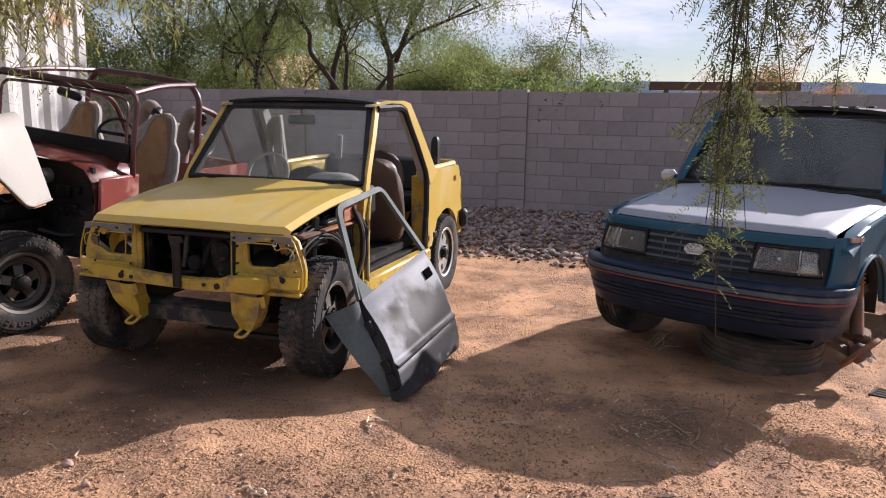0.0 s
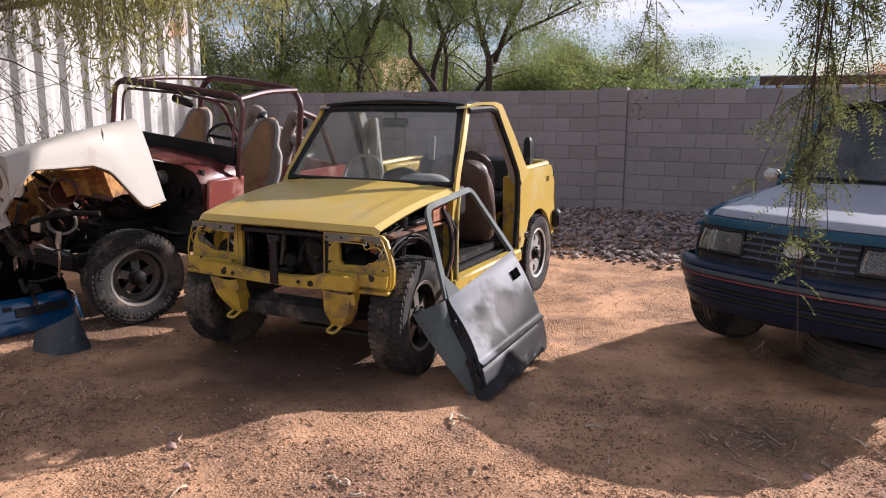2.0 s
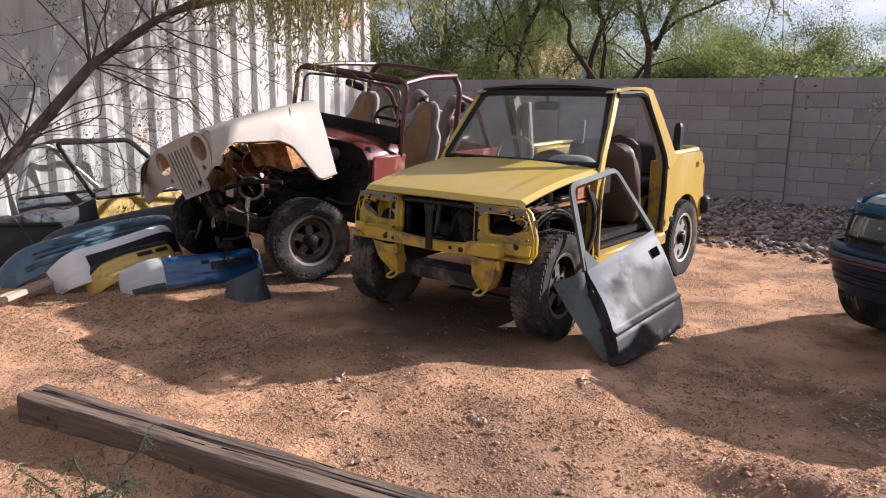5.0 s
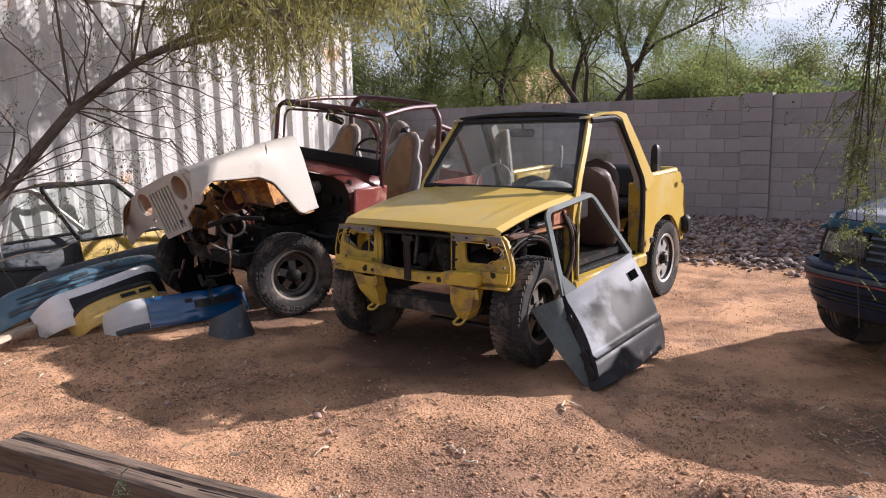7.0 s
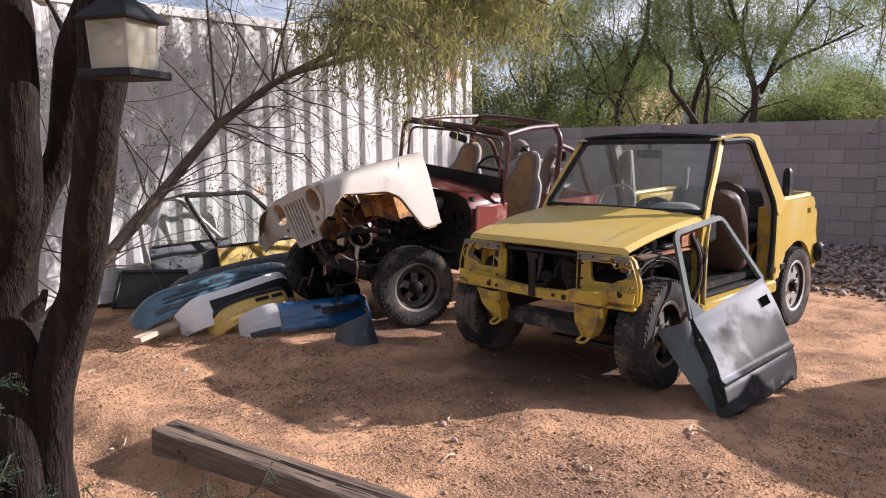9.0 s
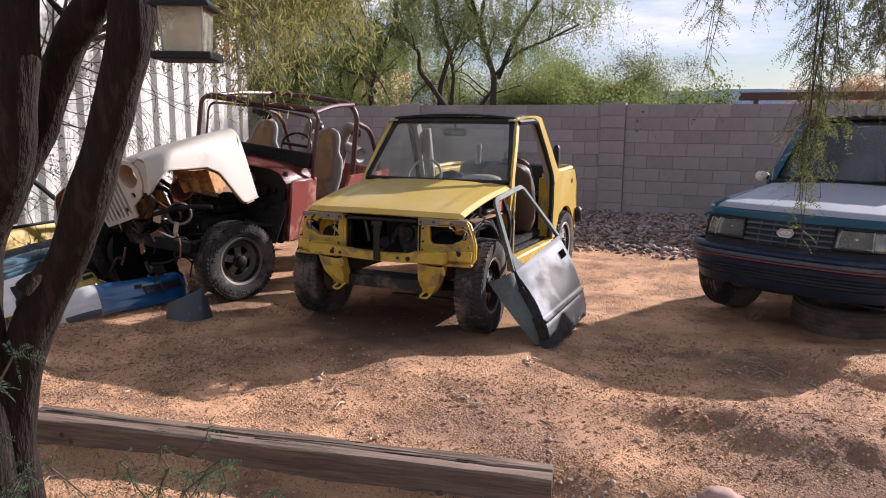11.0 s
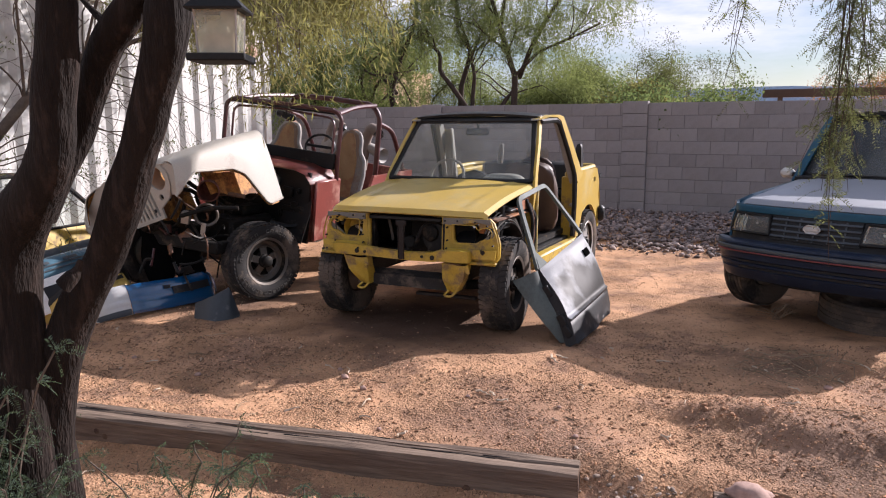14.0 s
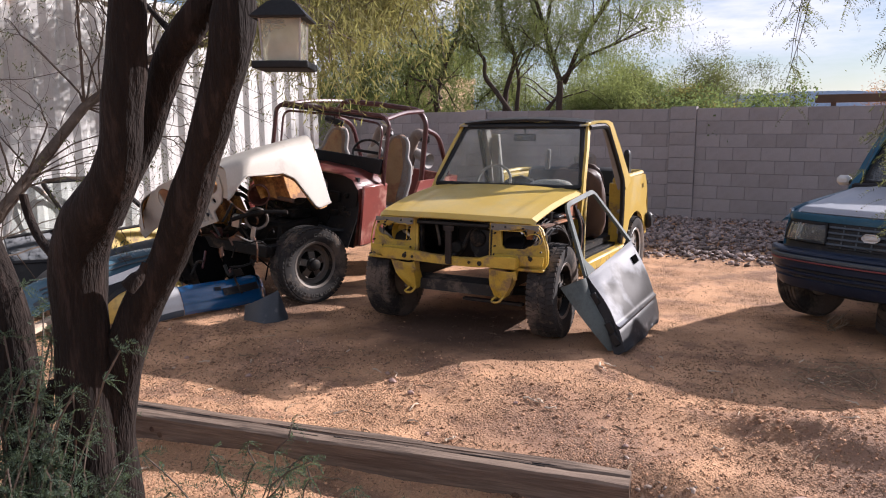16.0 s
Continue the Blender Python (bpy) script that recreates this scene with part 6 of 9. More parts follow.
# ---- the red open jeep ----
def jeep():
    car = thing("open_jeep", "dismantled dark red open jeep with loose white front end", "car", pose(-2.05, 5.42, 0.0))
    chassis = pose(-0.03, 0, 0.03, 0, 4.0, 0)
    seat_on = pose(-0.136, -0.09, 0.117, 0.76, 7.1, 3.95)          # the tub leans and is turned a little on its wheels

    def jp(name, bm, mat, label="", parent=None, angle=38.0):
        bm.transform(chassis if name in ("frame_rail", "front_cross_member", "engine_block", "hose", "bracket", "inner_guard") else seat_on)
        return part(name, bm, mat, parent or car, label, angle)

    # cowl shell with rounded shoulders, black bulkhead set in it
    def shell(y, grow=0.0):
        pts = []
        for x, z in ((0.66, 0.40), (0.68, 0.80), (0.655, 0.98), (0.58, 1.07), (0.45, 1.105), (0.0, 1.12), (-0.45, 1.105), (-0.58, 1.07), (-0.655, 0.98), (-0.68, 0.80), (-0.66, 0.40)):
            pts.append(Vector((x, y, z + grow)))
        return pts
    bm = loft([shell(-0.36, -0.02), shell(-0.33, 0.0), shell(-0.10, 0.015), shell(0.10, 0.02)], closed=False, caps=False)
    bmesh.ops.solidify(bm, geom=bm.faces[:], thickness=0.03)
    jp("cowl", bm, M_RED, "oxidised red cowl")
    wall = jp("bulkhead", boxes((0, -0.30, 0.72, 1.24, 0.03, 0.70)), M_BLACK, "black bulkhead cluttered with parts")
    rnd = random.Random(11)
    for k in range(16):
        jp("fitting", box(rnd.uniform(0.03, 0.12), 0.05, rnd.uniform(0.03, 0.10), pose(rnd.uniform(-0.5, 0.55), -0.335, rnd.uniform(0.50, 1.0)), 0.01), M_ENGINE, "", wall)
    jp("fitting", lathe([(0.0, -0.05), (0.05, -0.05), (0.06, -0.02), (0.06, 0.03)], 16, m=pose(0.22, -0.35, 0.95)), M_GREYM, "", wall)
    # tub
    for s in (-1, 1):
        jp("cowl_side", boxes((s * 0.69, -0.10, 0.70, 0.03, 0.46, 0.60), bevel=0.012), M_RED)
        jp("tub_side", plate([(0.12, 0.42), (0.30, 0.40), (0.86, 0.40), (0.86, 0.62), (1.02, 0.78), (1.72, 0.78), (1.80, 0.5), (1.86, 0.5), (1.86, 0.96), (0.86, 0.96), (0.66, 0.60), (0.16, 0.56), (0.12, 0.9), (0.10, 0.9)], 0.03, pose(s * 0.70 + (0.0 if s > 0 else 0.03), 0, 0, 0, 0, 90)), M_RED)
        jp("rear_fender", boxes((s * 0.77, 1.38, 0.80, 0.17, 0.72, 0.03), bevel=0.012), M_RED)
        jp("windscreen_post", tube(bend([(s * 0.69, 0.06, 0.98), (s * 0.70, 0.03, 1.17), (s * 0.70, 0.06, 1.60), (s * 0.63, 0.065, 1.66), (0.0, 0.065, 1.665)], 6, 0.10), 0.022, 8), M_REDBAR, "dark red windscreen frame tube")
        jp("frame_inner", tube(bend([(s * 0.615, 0.05, 1.10), (s * 0.615, 0.075, 1.59), (0.0, 0.09, 1.615)], 6, 0.10), 0.013, 6), M_REDBAR)
        jp("roll_bar", tube(bend([(s * 0.60, 1.08, 0.80), (s * 0.60, 1.07, 1.60), (s * 0.50, 1.066, 1.72), (0.0, 1.066, 1.73)], 6, 0.16), 0.030, 10), M_REDBAR, "dark red roll bar tube")
        jp("side_tube", tube(bend([(s * 0.65, 0.08, 1.64), (s * 0.60, 0.5, 1.70), (s * 0.54, 1.06, 1.715)], 5, 0.2), 0.024, 8), M_REDBAR)
        jp("rear_brace", tube(bend([(s * 0.59, 1.09, 1.52), (s * 0.60, 1.42, 1.44), (s * 0.62, 1.74, 0.98)], 6, 0.18), 0.028, 8), M_REDBAR)
        # seats with torn tan backs and grey bolsters
        x = s * 0.40
        def back(u, v, grow=0.0):
            a = 2 * math.pi * u
            w_ = (curve_at([(0, 0.235), (0.40, 0.25), (0.60, 0.22), (0.70, 0.15), (0.85, 0.135), (1, 0.125)], v) + grow) * (1 - max(0.0, (v - 0.80) / 0.20) ** 2.4) ** 0.5
            cx, cy = math.cos(a), math.sin(a)
            cx, cy = math.copysign(abs(cx) ** 0.5, cx), math.copysign(abs(cy) ** 0.7, cy)
            return Vector((x + w_ * cx, 0.62 + 0.26 * v + 0.055 * cy, mix(0.64, 1.44 + grow, v)))
        seat = jp("seat_back", sheet(back, 32, 24, 0.0), M_SEATT, "worn tan seat back with grey sides")
        def middle(u, v):
            q = 2 * u - 1
            h = mix(0.10, 0.93, v)
            w_ = curve_at([(0, 0.155), (0.6, 0.15), (0.75, 0.10), (1, 0.085)], v) * (1 - max(0.0, (v - 0.7) / 0.3) ** 2.5 * 0.55)
            return Vector((x + w_ * q, 0.62 + 0.26 * h - 0.056 - 0.012 * (1 - q * q) + 0.006 * math.sin(9 * u + 14 * v), mix(0.64, 1.455, h)))
        jp("seat_panel", sheet(middle, 14, 16, 0.008), M_TAN, "torn tan centre panel", seat)
        side = [back(0.0, k / 22) for k in range(22)] + [back(0.5, 1 - k / 22) for k in range(1, 23)]
        jp("bolster", tube([p + Vector((0, -0.025, 0)) for p in side], 0.024, 8), M_GREYVIN, "pale grey vinyl bolster", seat)
        jp("seat_cushion", loft([[Vector((x + dx * 0.26, y, z)) for dx, z in ((-1, 0.56), (-0.95, 0.70), (-0.4, 0.68), (0.4, 0.68), (0.95, 0.70), (1, 0.56))] for y in (0.22, 0.30, 0.58, 0.70)]), M_GREYVIN)
    jp("top_tube", tube([(-0.6, 0.07, 1.672), (0.6, 0.07, 1.672)], 0.019, 8), M_REDBAR)
    jp("visor_rail", boxes((0.0, 0.07, 1.642, 1.24, 0.028, 0.035), bevel=0.008), M_BLACK)
    jp("dash_panel", boxes((0.0, 0.02, 1.165, 1.36, 0.035, 0.155, -4, 0, 0), bevel=0.008), M_BLACK, "black painted windscreen base panel")
    jp("tub_floor", boxes((0, 0.85, 0.46, 1.36, 2.0, 0.04)), M_BLACK)
    jp("tailgate", boxes((0, 1.85, 0.72, 1.36, 0.04, 0.48), bevel=0.01), M_RED)
    sw = [(0.33 + 0.17 * math.cos(a), 0.29 + 0.05 * math.sin(a), 1.265 + 0.12 * math.sin(a)) for a in (2 * math.pi * k / 20 for k in range(22))]
    wheel = jp("steering_wheel", tube(sw, 0.013, 6), M_BLACK)
    jp("spoke", boxes((0.33, 0.29, 1.265, 0.32, 0.02, 0.03), bevel=0.006), M_BLACK, "", wheel)
    jp("mirror", boxes((-0.02, 0.16, 1.545, 0.24, 0.05, 0.07, 0, 8, 0), bevel=0.02), M_BLACK)
    jp("mirror_stem", tube([(0.0, 0.14, 1.57), (0.02, 0.08, 1.65)], 0.009, 6), M_BLACK)
    # bundled cover and clutter behind the seats
    def bundle(u, v):
        a = 2 * math.pi * u
        return Vector((mix(-0.25, 0.55, v) , 1.35 + 0.13 * math.cos(a) * (0.8 + 0.3 * math.sin(7 * v)), 1.12 + 0.12 * math.sin(a) * (0.8 + 0.3 * math.sin(5 * v + 1)) + 0.12 * math.sin(3 * v)))
    jp("folded_cover", sheet(bundle, 14, 14, 0.0), M_GREYVIN, "crumpled grey cover bundle")
    for bx in (-0.18, 0.30):
        jp("bar_pad", tube(bend([(bx, 1.30, 0.95), (bx + 0.02, 1.30, 1.30), (bx + 0.10, 1.28, 1.46), (bx + 0.20, 1.27, 1.40)], 5, 0.12), 0.062, 10, radii=None), M_SEATG, "grey padded roll bar cover")
        jp("pad_end", lathe([(0.0, -0.03), (0.05, -0.03), (0.06, 0.02), (0.03, 0.06)], 12, m=pose(bx + 0.21, 1.25, 1.38, 60, 20, 0)), M_BLACK)
    # chassis, axle and the tangle where the engine was
    jp("frame_rail", boxes((0.36, 0.2, 0.50, 0.07, 3.2, 0.10), bevel=0.008), M_ENGINE)
    jp("frame_rail", boxes((-0.36, 0.2, 0.50, 0.07, 3.2, 0.10), bevel=0.008), M_ENGINE)
    jp("front_cross_member", boxes((0.0, -1.40, 0.50, 0.8, 0.08, 0.10), bevel=0.01), M_ENGINE)
    jp("engine_block", boxes((0.0, -0.72, 0.55, 0.36, 0.60, 0.26), (0.02, -0.62, 0.72, 0.20, 0.3, 0.10), (-0.28, -0.95, 0.5, 0.22, 0.4, 0.2), bevel=0.03), M_ENGINE)
    part("front_axle", tube([(-0.85, -1.02, 0.36), (0.50, -1.04, 0.36)], 0.045, 10), M_STEEL, car)
    part("headlamp_bucket", lathe([(0.085, -0.05), (0.098, -0.045), (0.09, 0.04), (0.05, 0.10), (0.0, 0.11)], 24, m=pose(0.205, -1.294, 0.995, 8, 0, 42)), M_BUCKET, car, "faded red headlamp bucket")
    part("bezel_ring", lathe([(0.085, -0.02), (0.10, -0.03), (0.108, -0.02), (0.10, 0.015), (0.088, 0.01), (0.085, -0.02)], 28, m=pose(0.215, -1.343, 0.787, 12, 0, 40)), M_RIM, car, "dull metal lamp ring")
    part("lamp_cup", lathe([(0.088, 0.0), (0.08, 0.05), (0.04, 0.09), (0.0, 0.095)], 20, m=pose(0.215, -1.343, 0.787, 12, 0, 40)), M_ENGINE, car)
    for k in range(34):
        a = Vector((rnd.uniform(-0.5, 0.42), rnd.uniform(-1.6, -0.5), rnd.uniform(0.42, 0.95)))
        b = a + Vector((rnd.uniform(-0.4, 0.4), rnd.uniform(-0.25, 0.35), rnd.uniform(-0.35, 0.25)))
        c = a.lerp(b, 0.5) + Vector((rnd.uniform(-0.1, 0.1), 0, rnd.uniform(-0.15, 0.1)))
        jp("hose", tube(bend([a, c, b], 4, 0.08), rnd.choice((0.008, 0.012, 0.02)), 6), rnd.choice((M_BLACK, M_STEEL, M_ENGINE, M_ENGINE)))
    part("bracket", boxes((0.185, -1.365, 0.645, 0.045, 0.010, 0.14, 8, 14, 20), (0.155, -1.375, 0.565, 0.07, 0.012, 0.05, 0, 20, 20), bevel=0.004), M_GREYM, car, "pale slotted strap")
    part("bracket", boxes((0.05, -1.42, 0.76, 0.075, 0.06, 0.11, 10, 12, 25), bevel=0.006), M_GREYM, car, "dull metal box")
    jp("bracket", boxes((-0.22, -1.55, 0.74, 0.10, 0.10, 0.14, 20, 10, 30), bevel=0.006), M_ENGINE)
    jp("inner_guard", sheet(lambda u, v: Vector((mix(0.30, 0.62, v), mix(-0.55, -0.30, u), mix(0.45, 0.95, u))), 4, 4, 0.006), M_BLACK)
    add_wheel(car, pose(0.55, -1.04, 0.352, 0, 0, -18) @ RIGHT, 0.352, 0.24, 0.205, letters=((20, 95, 8), (110, 175, 7), (200, 330, 14)), barrel_mat=M_ENGINE, hub_r=0.05, star=0.66)
    add_wheel(car, pose(-0.85, -1.04, 0.352, 0, 0, -18) @ LEFT, 0.352, 0.24, 0.205)
    add_wheel(car, pose(0.70, 1.38, 0.40) @ RIGHT, 0.352, 0.24, 0.205)
    add_wheel(car, pose(-0.70, 1.38, 0.44) @ LEFT, 0.352, 0.24, 0.205)

    # the loose fibreglass front end: bonnet, wings and grille in one moulding, tipped forward and to one side
    ax_r, ax_b = Vector((0.958, -0.024, 0.285)).normalized(), Vector((-0.042, 0.974, 0.221))
    ax_b = (ax_b - ax_r * ax_b.dot(ax_r)).normalized()
    clip = Matrix.Translation((-0.276, -1.654, 1.037)) @ Matrix((ax_r, ax_b, ax_r.cross(ax_b))).transposed().to_4x4()
    lip_r = [(0, 0.58), (0.06, 0.65), (0.12, 0.70), (0.20, 0.72), (0.55, 0.71), (1, 0.692)]
    lip_b = [(0, -0.17), (0.06, -0.12), (0.12, -0.06), (0.20, 0.0), (0.35, 0.19), (0.50, 0.43), (0.62, 0.56), (0.72, 0.62), (0.84, 0.69), (1, 0.905)]
    lip_u = [(0, -0.18), (0.06, -0.125), (0.12, -0.075), (0.20, -0.052), (0.35, -0.097), (0.50, -0.15), (0.60, -0.225), (0.68, -0.34), (0.77, -0.47), (0.83, -0.55), (0.87, -0.578), (1, -0.583)]

    def edge(t):
        return Vector((mix(0.44, 0.545, t), 1.05 * t, 0.115 - 0.03 * t + 0.02 * math.sin(math.pi * t)))

    def lip(t):
        return Vector((curve_at(lip_r, t), curve_at(lip_b, t), curve_at(lip_u, t)))

    def wing_at(t, v):
        h, q = edge(t), lip(t)
        c = Vector((q.x + 0.03, mix(h.y, q.y, 0.4), h.z - 0.01 - 0.03 * (1 - t)))
        wa, wb, wc = (1 - v) ** 2, 2 * 2.6 * v * (1 - v), v * v          # a firm shoulder, then the turned-down side
        return (h * wa + c * wb + q * wc) / (wa + wb + wc)

    def hood(u, v):
        x = 2 * u - 1
        h = edge(v)
        return clip @ Vector((x * h.x, h.y - 0.03 * (1 - v) ** 6, h.z + 0.035 * (1 - x * x) - 0.02 * max(0, 1 - v / 0.06) ** 2))
    top = part("front_end", sheet(hood, 20, 18, 0.008), M_FIBRE, car, "chalky white fibreglass front end, lifted askew")
    holes = [ring(s * 0.294, 0.0, 0.096, 0.102, 24) for s in (-1, 1)] + [rounded(x - 0.013, -0.31, x + 0.013, 0.065, 0.012, 2) for x in (-0.15, -0.10, -0.05, 0.0, 0.05, 0.10, 0.15)] + [ring(s * 0.26, -0.16, 0.026, 0.026, 10) for s in (-1, 1)]
    face = [(-0.185, -0.345), (-0.20, -0.25), (-0.34, -0.19), (-0.41, -0.10), (-0.435, 0.02), (-0.40, 0.10), (-0.32, 0.135), (-0.1, 0.142), (0.1, 0.142), (0.32, 0.135), (0.40, 0.10), (0.435, 0.02), (0.41, -0.10), (0.34, -0.19), (0.20, -0.25), (0.19, -0.34)]
    gr = plate(face, 0.022, clip @ pose(0, -0.028, 0), holes)
    part("grille", gr, M_FIBRE, top, "white slotted grille with empty lamp holes")
    for s in (-1, 1):
        flip = clip @ Matrix.Diagonal((s, 1, 1, 1))
        part("wing", sheet(lambda u, v: flip @ wing_at(u, v), 36, 20, 0.008), M_FIBRE, top, "white rounded wing", angle=50)
        part("wing_lip", tube([flip @ (lip(k / 40) + Vector((-0.004, 0, -0.006))) for k in range(41)], 0.011, 6), M_FIBRE, top)
        part("wing_lining", sheet(lambda u, v: flip @ (wing_at(mix(0.03, 0.97, u), v) + Vector((-0.02, -0.01 * u, -0.022 + 0.008 * math.sin(11 * u + 6 * v)))), 24, 8, 0.004), M_FIBREIN, top, "amber raw fibreglass inside")
        apron = [(0.36, 0.115), (0.45, 0.105), (0.52, 0.05), (0.545, -0.03), (0.55, -0.10), (0.50, -0.165), (0.44, -0.19), (0.37, -0.17)] if s > 0 else [(0.36, 0.11), (0.47, 0.10), (0.62, 0.0), (0.80, -0.10), (0.84, -0.20), (0.82, -0.27), (0.70, -0.235), (0.52, -0.20), (0.37, -0.19)]
        part("wing_front", plate(apron, 0.012, flip @ pose(0, -0.012, 0)), M_FIBRE, top)
        part("lamp_well", lathe([(0.098, -0.01), (0.104, 0.05), (0.098, 0.13)], 24, m=clip @ pose(s * 0.294, 0.0, 0.0)), M_WELL, top, "tan inner lamp well")
        def web(u, v, s=s):
            return clip @ Vector((s * mix(0.47, 0.50, u), mix(0.30, 1.02, u), mix(0.08, -0.30 - 0.25 * u, v) + 0.02 * math.sin(12 * u)))
        part("wing_lining", sheet(web, 10, 4, 0.004), M_FIBREIN, top)
    part("grille_brace", tube([clip @ Vector((-0.3, 0.14, -0.14)), clip @ Vector((0.3, 0.14, -0.14))], 0.03, 8), M_BLACK, top)
    # bent brackets, pipes and bright scraps in the tangle below the grille
    for k in range(26):
        a = Vector((rnd.uniform(-0.50, 0.25), rnd.uniform(-1.62, -1.25), rnd.uniform(0.30, 0.78)))
        if k % 3:
            b = a + Vector((rnd.uniform(-0.25, 0.25), rnd.uniform(-0.12, 0.2), rnd.uniform(-0.22, 0.22)))
            part("pipe", tube(bend([a, a.lerp(b, 0.5) + Vector((0, 0, rnd.uniform(-0.08, 0.08))), b], 4, 0.06), rnd.choice((0.007, 0.011, 0.016)), 6), rnd.choice((M_STEEL, M_GREYM, M_BLACK, M_ENGINE, M_ENGINE, M_REDBAR)), car)
        else:
            part("bracket", box(rnd.uniform(0.05, 0.13), 0.012, rnd.uniform(0.04, 0.10), Matrix.Translation(a) @ pose(0, 0, 0, rnd.uniform(-40, 40), rnd.uniform(-40, 40), rnd.uniform(-50, 50)), 0.003), rnd.choice((M_STEEL, M_REDBAR, M_ENGINE)), car)
    # black liners that hang under the grille, near-black to hold the shade there too
    for dx, dy, tall in ((-0.50, 0.04, 0.46), (-0.20, 0.12, 0.42)):
        def liner(u, v, dx=dx, dy=dy, tall=tall):
            return Vector((dx + 0.34 * u - 0.10 * v, -1.42 + dy - 0.16 * math.sin(math.pi * u) * (1 - 0.4 * v) + 0.02 * math.sin(9 * v + 5 * u), 0.16 + tall * v + 0.03 * math.sin(6 * u)))
        part("wheel_liner", sheet(liner, 14, 12, 0.006), M_HOLE, car, "black torn plastic wheel liner")
    part("firewall_strut", tube([clip @ Vector((0.2, 1.0, 0.06)), Vector((0.30, -0.34, 0.95))], 0.012, 6), M_BLACK, car)
    part("prop", tube([clip @ Vector((0.1, 0.3, 0.08)), Vector((0.1, -0.9, 0.75))], 0.02, 6), M_ENGINE, car)
    return car


jeep()

# ---- stripped body parts heaped by the container ----
def bumper_cover(name, label, a, b, up, height, depth, mat, end_mat=None, ends=0.16, bow=0.10, slots=(), slot_mat=None, lean=0.0, wrap=0.22, lower=None, cap_foot=None):
    """A moulded bumper skin from a to b: curved in plan, hollow behind, wrapped at its ends."""
    t = thing(name, label, "bumper")
    a, b, up = Vector(a), Vector(b), Vector(up).normalized()
    along = (b - a).normalized()
    up = (up - along * up.dot(along)).normalized()
    face = along.cross(up).normalized()
    if face.x < 0:
        face = -face
    length = (b - a).length
    prof = [(0.0, -0.045), (0.07, -0.015), (0.20, 0.0), (0.34, 0.004), (0.37, 0.018), (0.46, 0.018), (0.50, -0.002), (0.66, -0.012), (0.80, -0.035), (0.92, -0.085), (1.0, -0.16)]

    def f(u, v):
        k = 2 * u - 1
        bend_ = max(0.0, (abs(k) - 0.60) / 0.40)
        out = bow * (1 - k * k) - wrap * bend_ ** 3
        z = v * height * (1 - 0.22 * bend_ ** 2) + 0.012 * math.sin(3 * k + height * 40)
        off = 0.0
        for (v0, o0), (v1, o1) in zip(prof, prof[1:]):
            if v0 <= v <= v1:
                off = mix(o0, o1, (v - v0) / (v1 - v0))
        return a + along * (u * length) + up * z + face * (out + off * depth * 5)
    lo, hi = (ends, 1.0) if end_mat else (0.0, 1.0)
    part("skin", sheet(lambda u, v: f(mix(lo, hi, u), v), 36, 24, 0.006), mat, t, angle=45)
    if end_mat:
        part("end_cap", sheet(lambda u, v: f(mix(0.0, lo - 0.004, u), v), 10, 24, 0.008), end_mat, t, "grey end cap", angle=45)
    if cap_foot:
        part("cap_foot", sheet(lambda u, v: f(mix(0.0, lo - 0.006, u), mix(0.0, 0.20, v)) + face * 0.004, 10, 5, 0.006), cap_foot, t, "dark lower edge of cap")
    if lower:
        part("lower_strip", sheet(lambda u, v: f(mix(0.0, 1.0, u), mix(-0.02, 0.20, v)) + face * 0.006, 36, 4, 0.004), lower, t)
    for u0, u1, v0, v1 in slots:
        part("slot", sheet(lambda u, v: f(mix(u0, u1, u), mix(v0, v1, v)) + face * 0.010, 24, 12, 0.003), slot_mat or M_BLACK, t)
    return t


bumper_cover("bumper_cover", "glossy royal blue bumper cover with grey end cap, lying on dirt", (-2.13, 3.10, -0.01), (-1.80, 4.25, 0.04), (-0.30, 0.10, 1.0), 0.25, 0.05, M_ROYAL, M_GREYP, ends=0.24, bow=0.10,
             slots=((0.48, 0.53, 0.66, 0.78), (0.54, 0.84, 0.44, 0.70)), slot_mat=M_BLACK, cap_foot=M_DGREYP)
bumper_cover("bumper_cover", "ochre yellow bumper cover with black upper band in heap", (-2.44, 3.00, -0.01), (-2.34, 3.75, 0.16), (-0.55, 0.15, 1.0), 0.23, 0.05, M_OCHRE, None, bow=0.10, slots=((0.02, 0.98, 0.80, 1.0), (0.50, 0.66, 0.56, 0.70), (0.70, 0.84, 0.56, 0.70)), slot_mat=M_BLACK)
bumper_cover("bumper_cover", "scuffed white bumper cover with black lower band in heap", (-2.66, 2.84, -0.01), (-2.50, 3.90, 0.18), (-0.45, 0.10, 1.0), 0.29, 0.05, M_WHITEP, None, bow=0.12, slots=((0.22, 0.99, 0.06, 0.74),), slot_mat=M_BLACK)
bumper_cover("bumper_cover", "chalky teal bumper cover lying on top of heap", (-3.16, 2.62, 0.0), (-2.95, 4.30, 0.20), (-0.85, 0.2, 1.0), 0.31, 0.06, M_TEAL, None, bow=0.14, slots=((0.15, 0.85, 0.45, 0.50), (0.15, 0.85, 0.60, 0.65), (0.25, 0.34, 0.68, 0.78), (0.42, 0.5, 0.68, 0.78), (0.58, 0.66, 0.68, 0.78), (0.1, 0.3, 0.2, 0.35)), slot_mat=M_DGREYP)
bumper_cover("bumper_cover", "dark slate bumper cover at back of heap", (-3.45, 3.0, 0.08), (-3.05, 4.55, 0.28), (-0.8, 0.3, 1.0), 0.30, 0.05, M_DGREYP, None, bow=0.10)


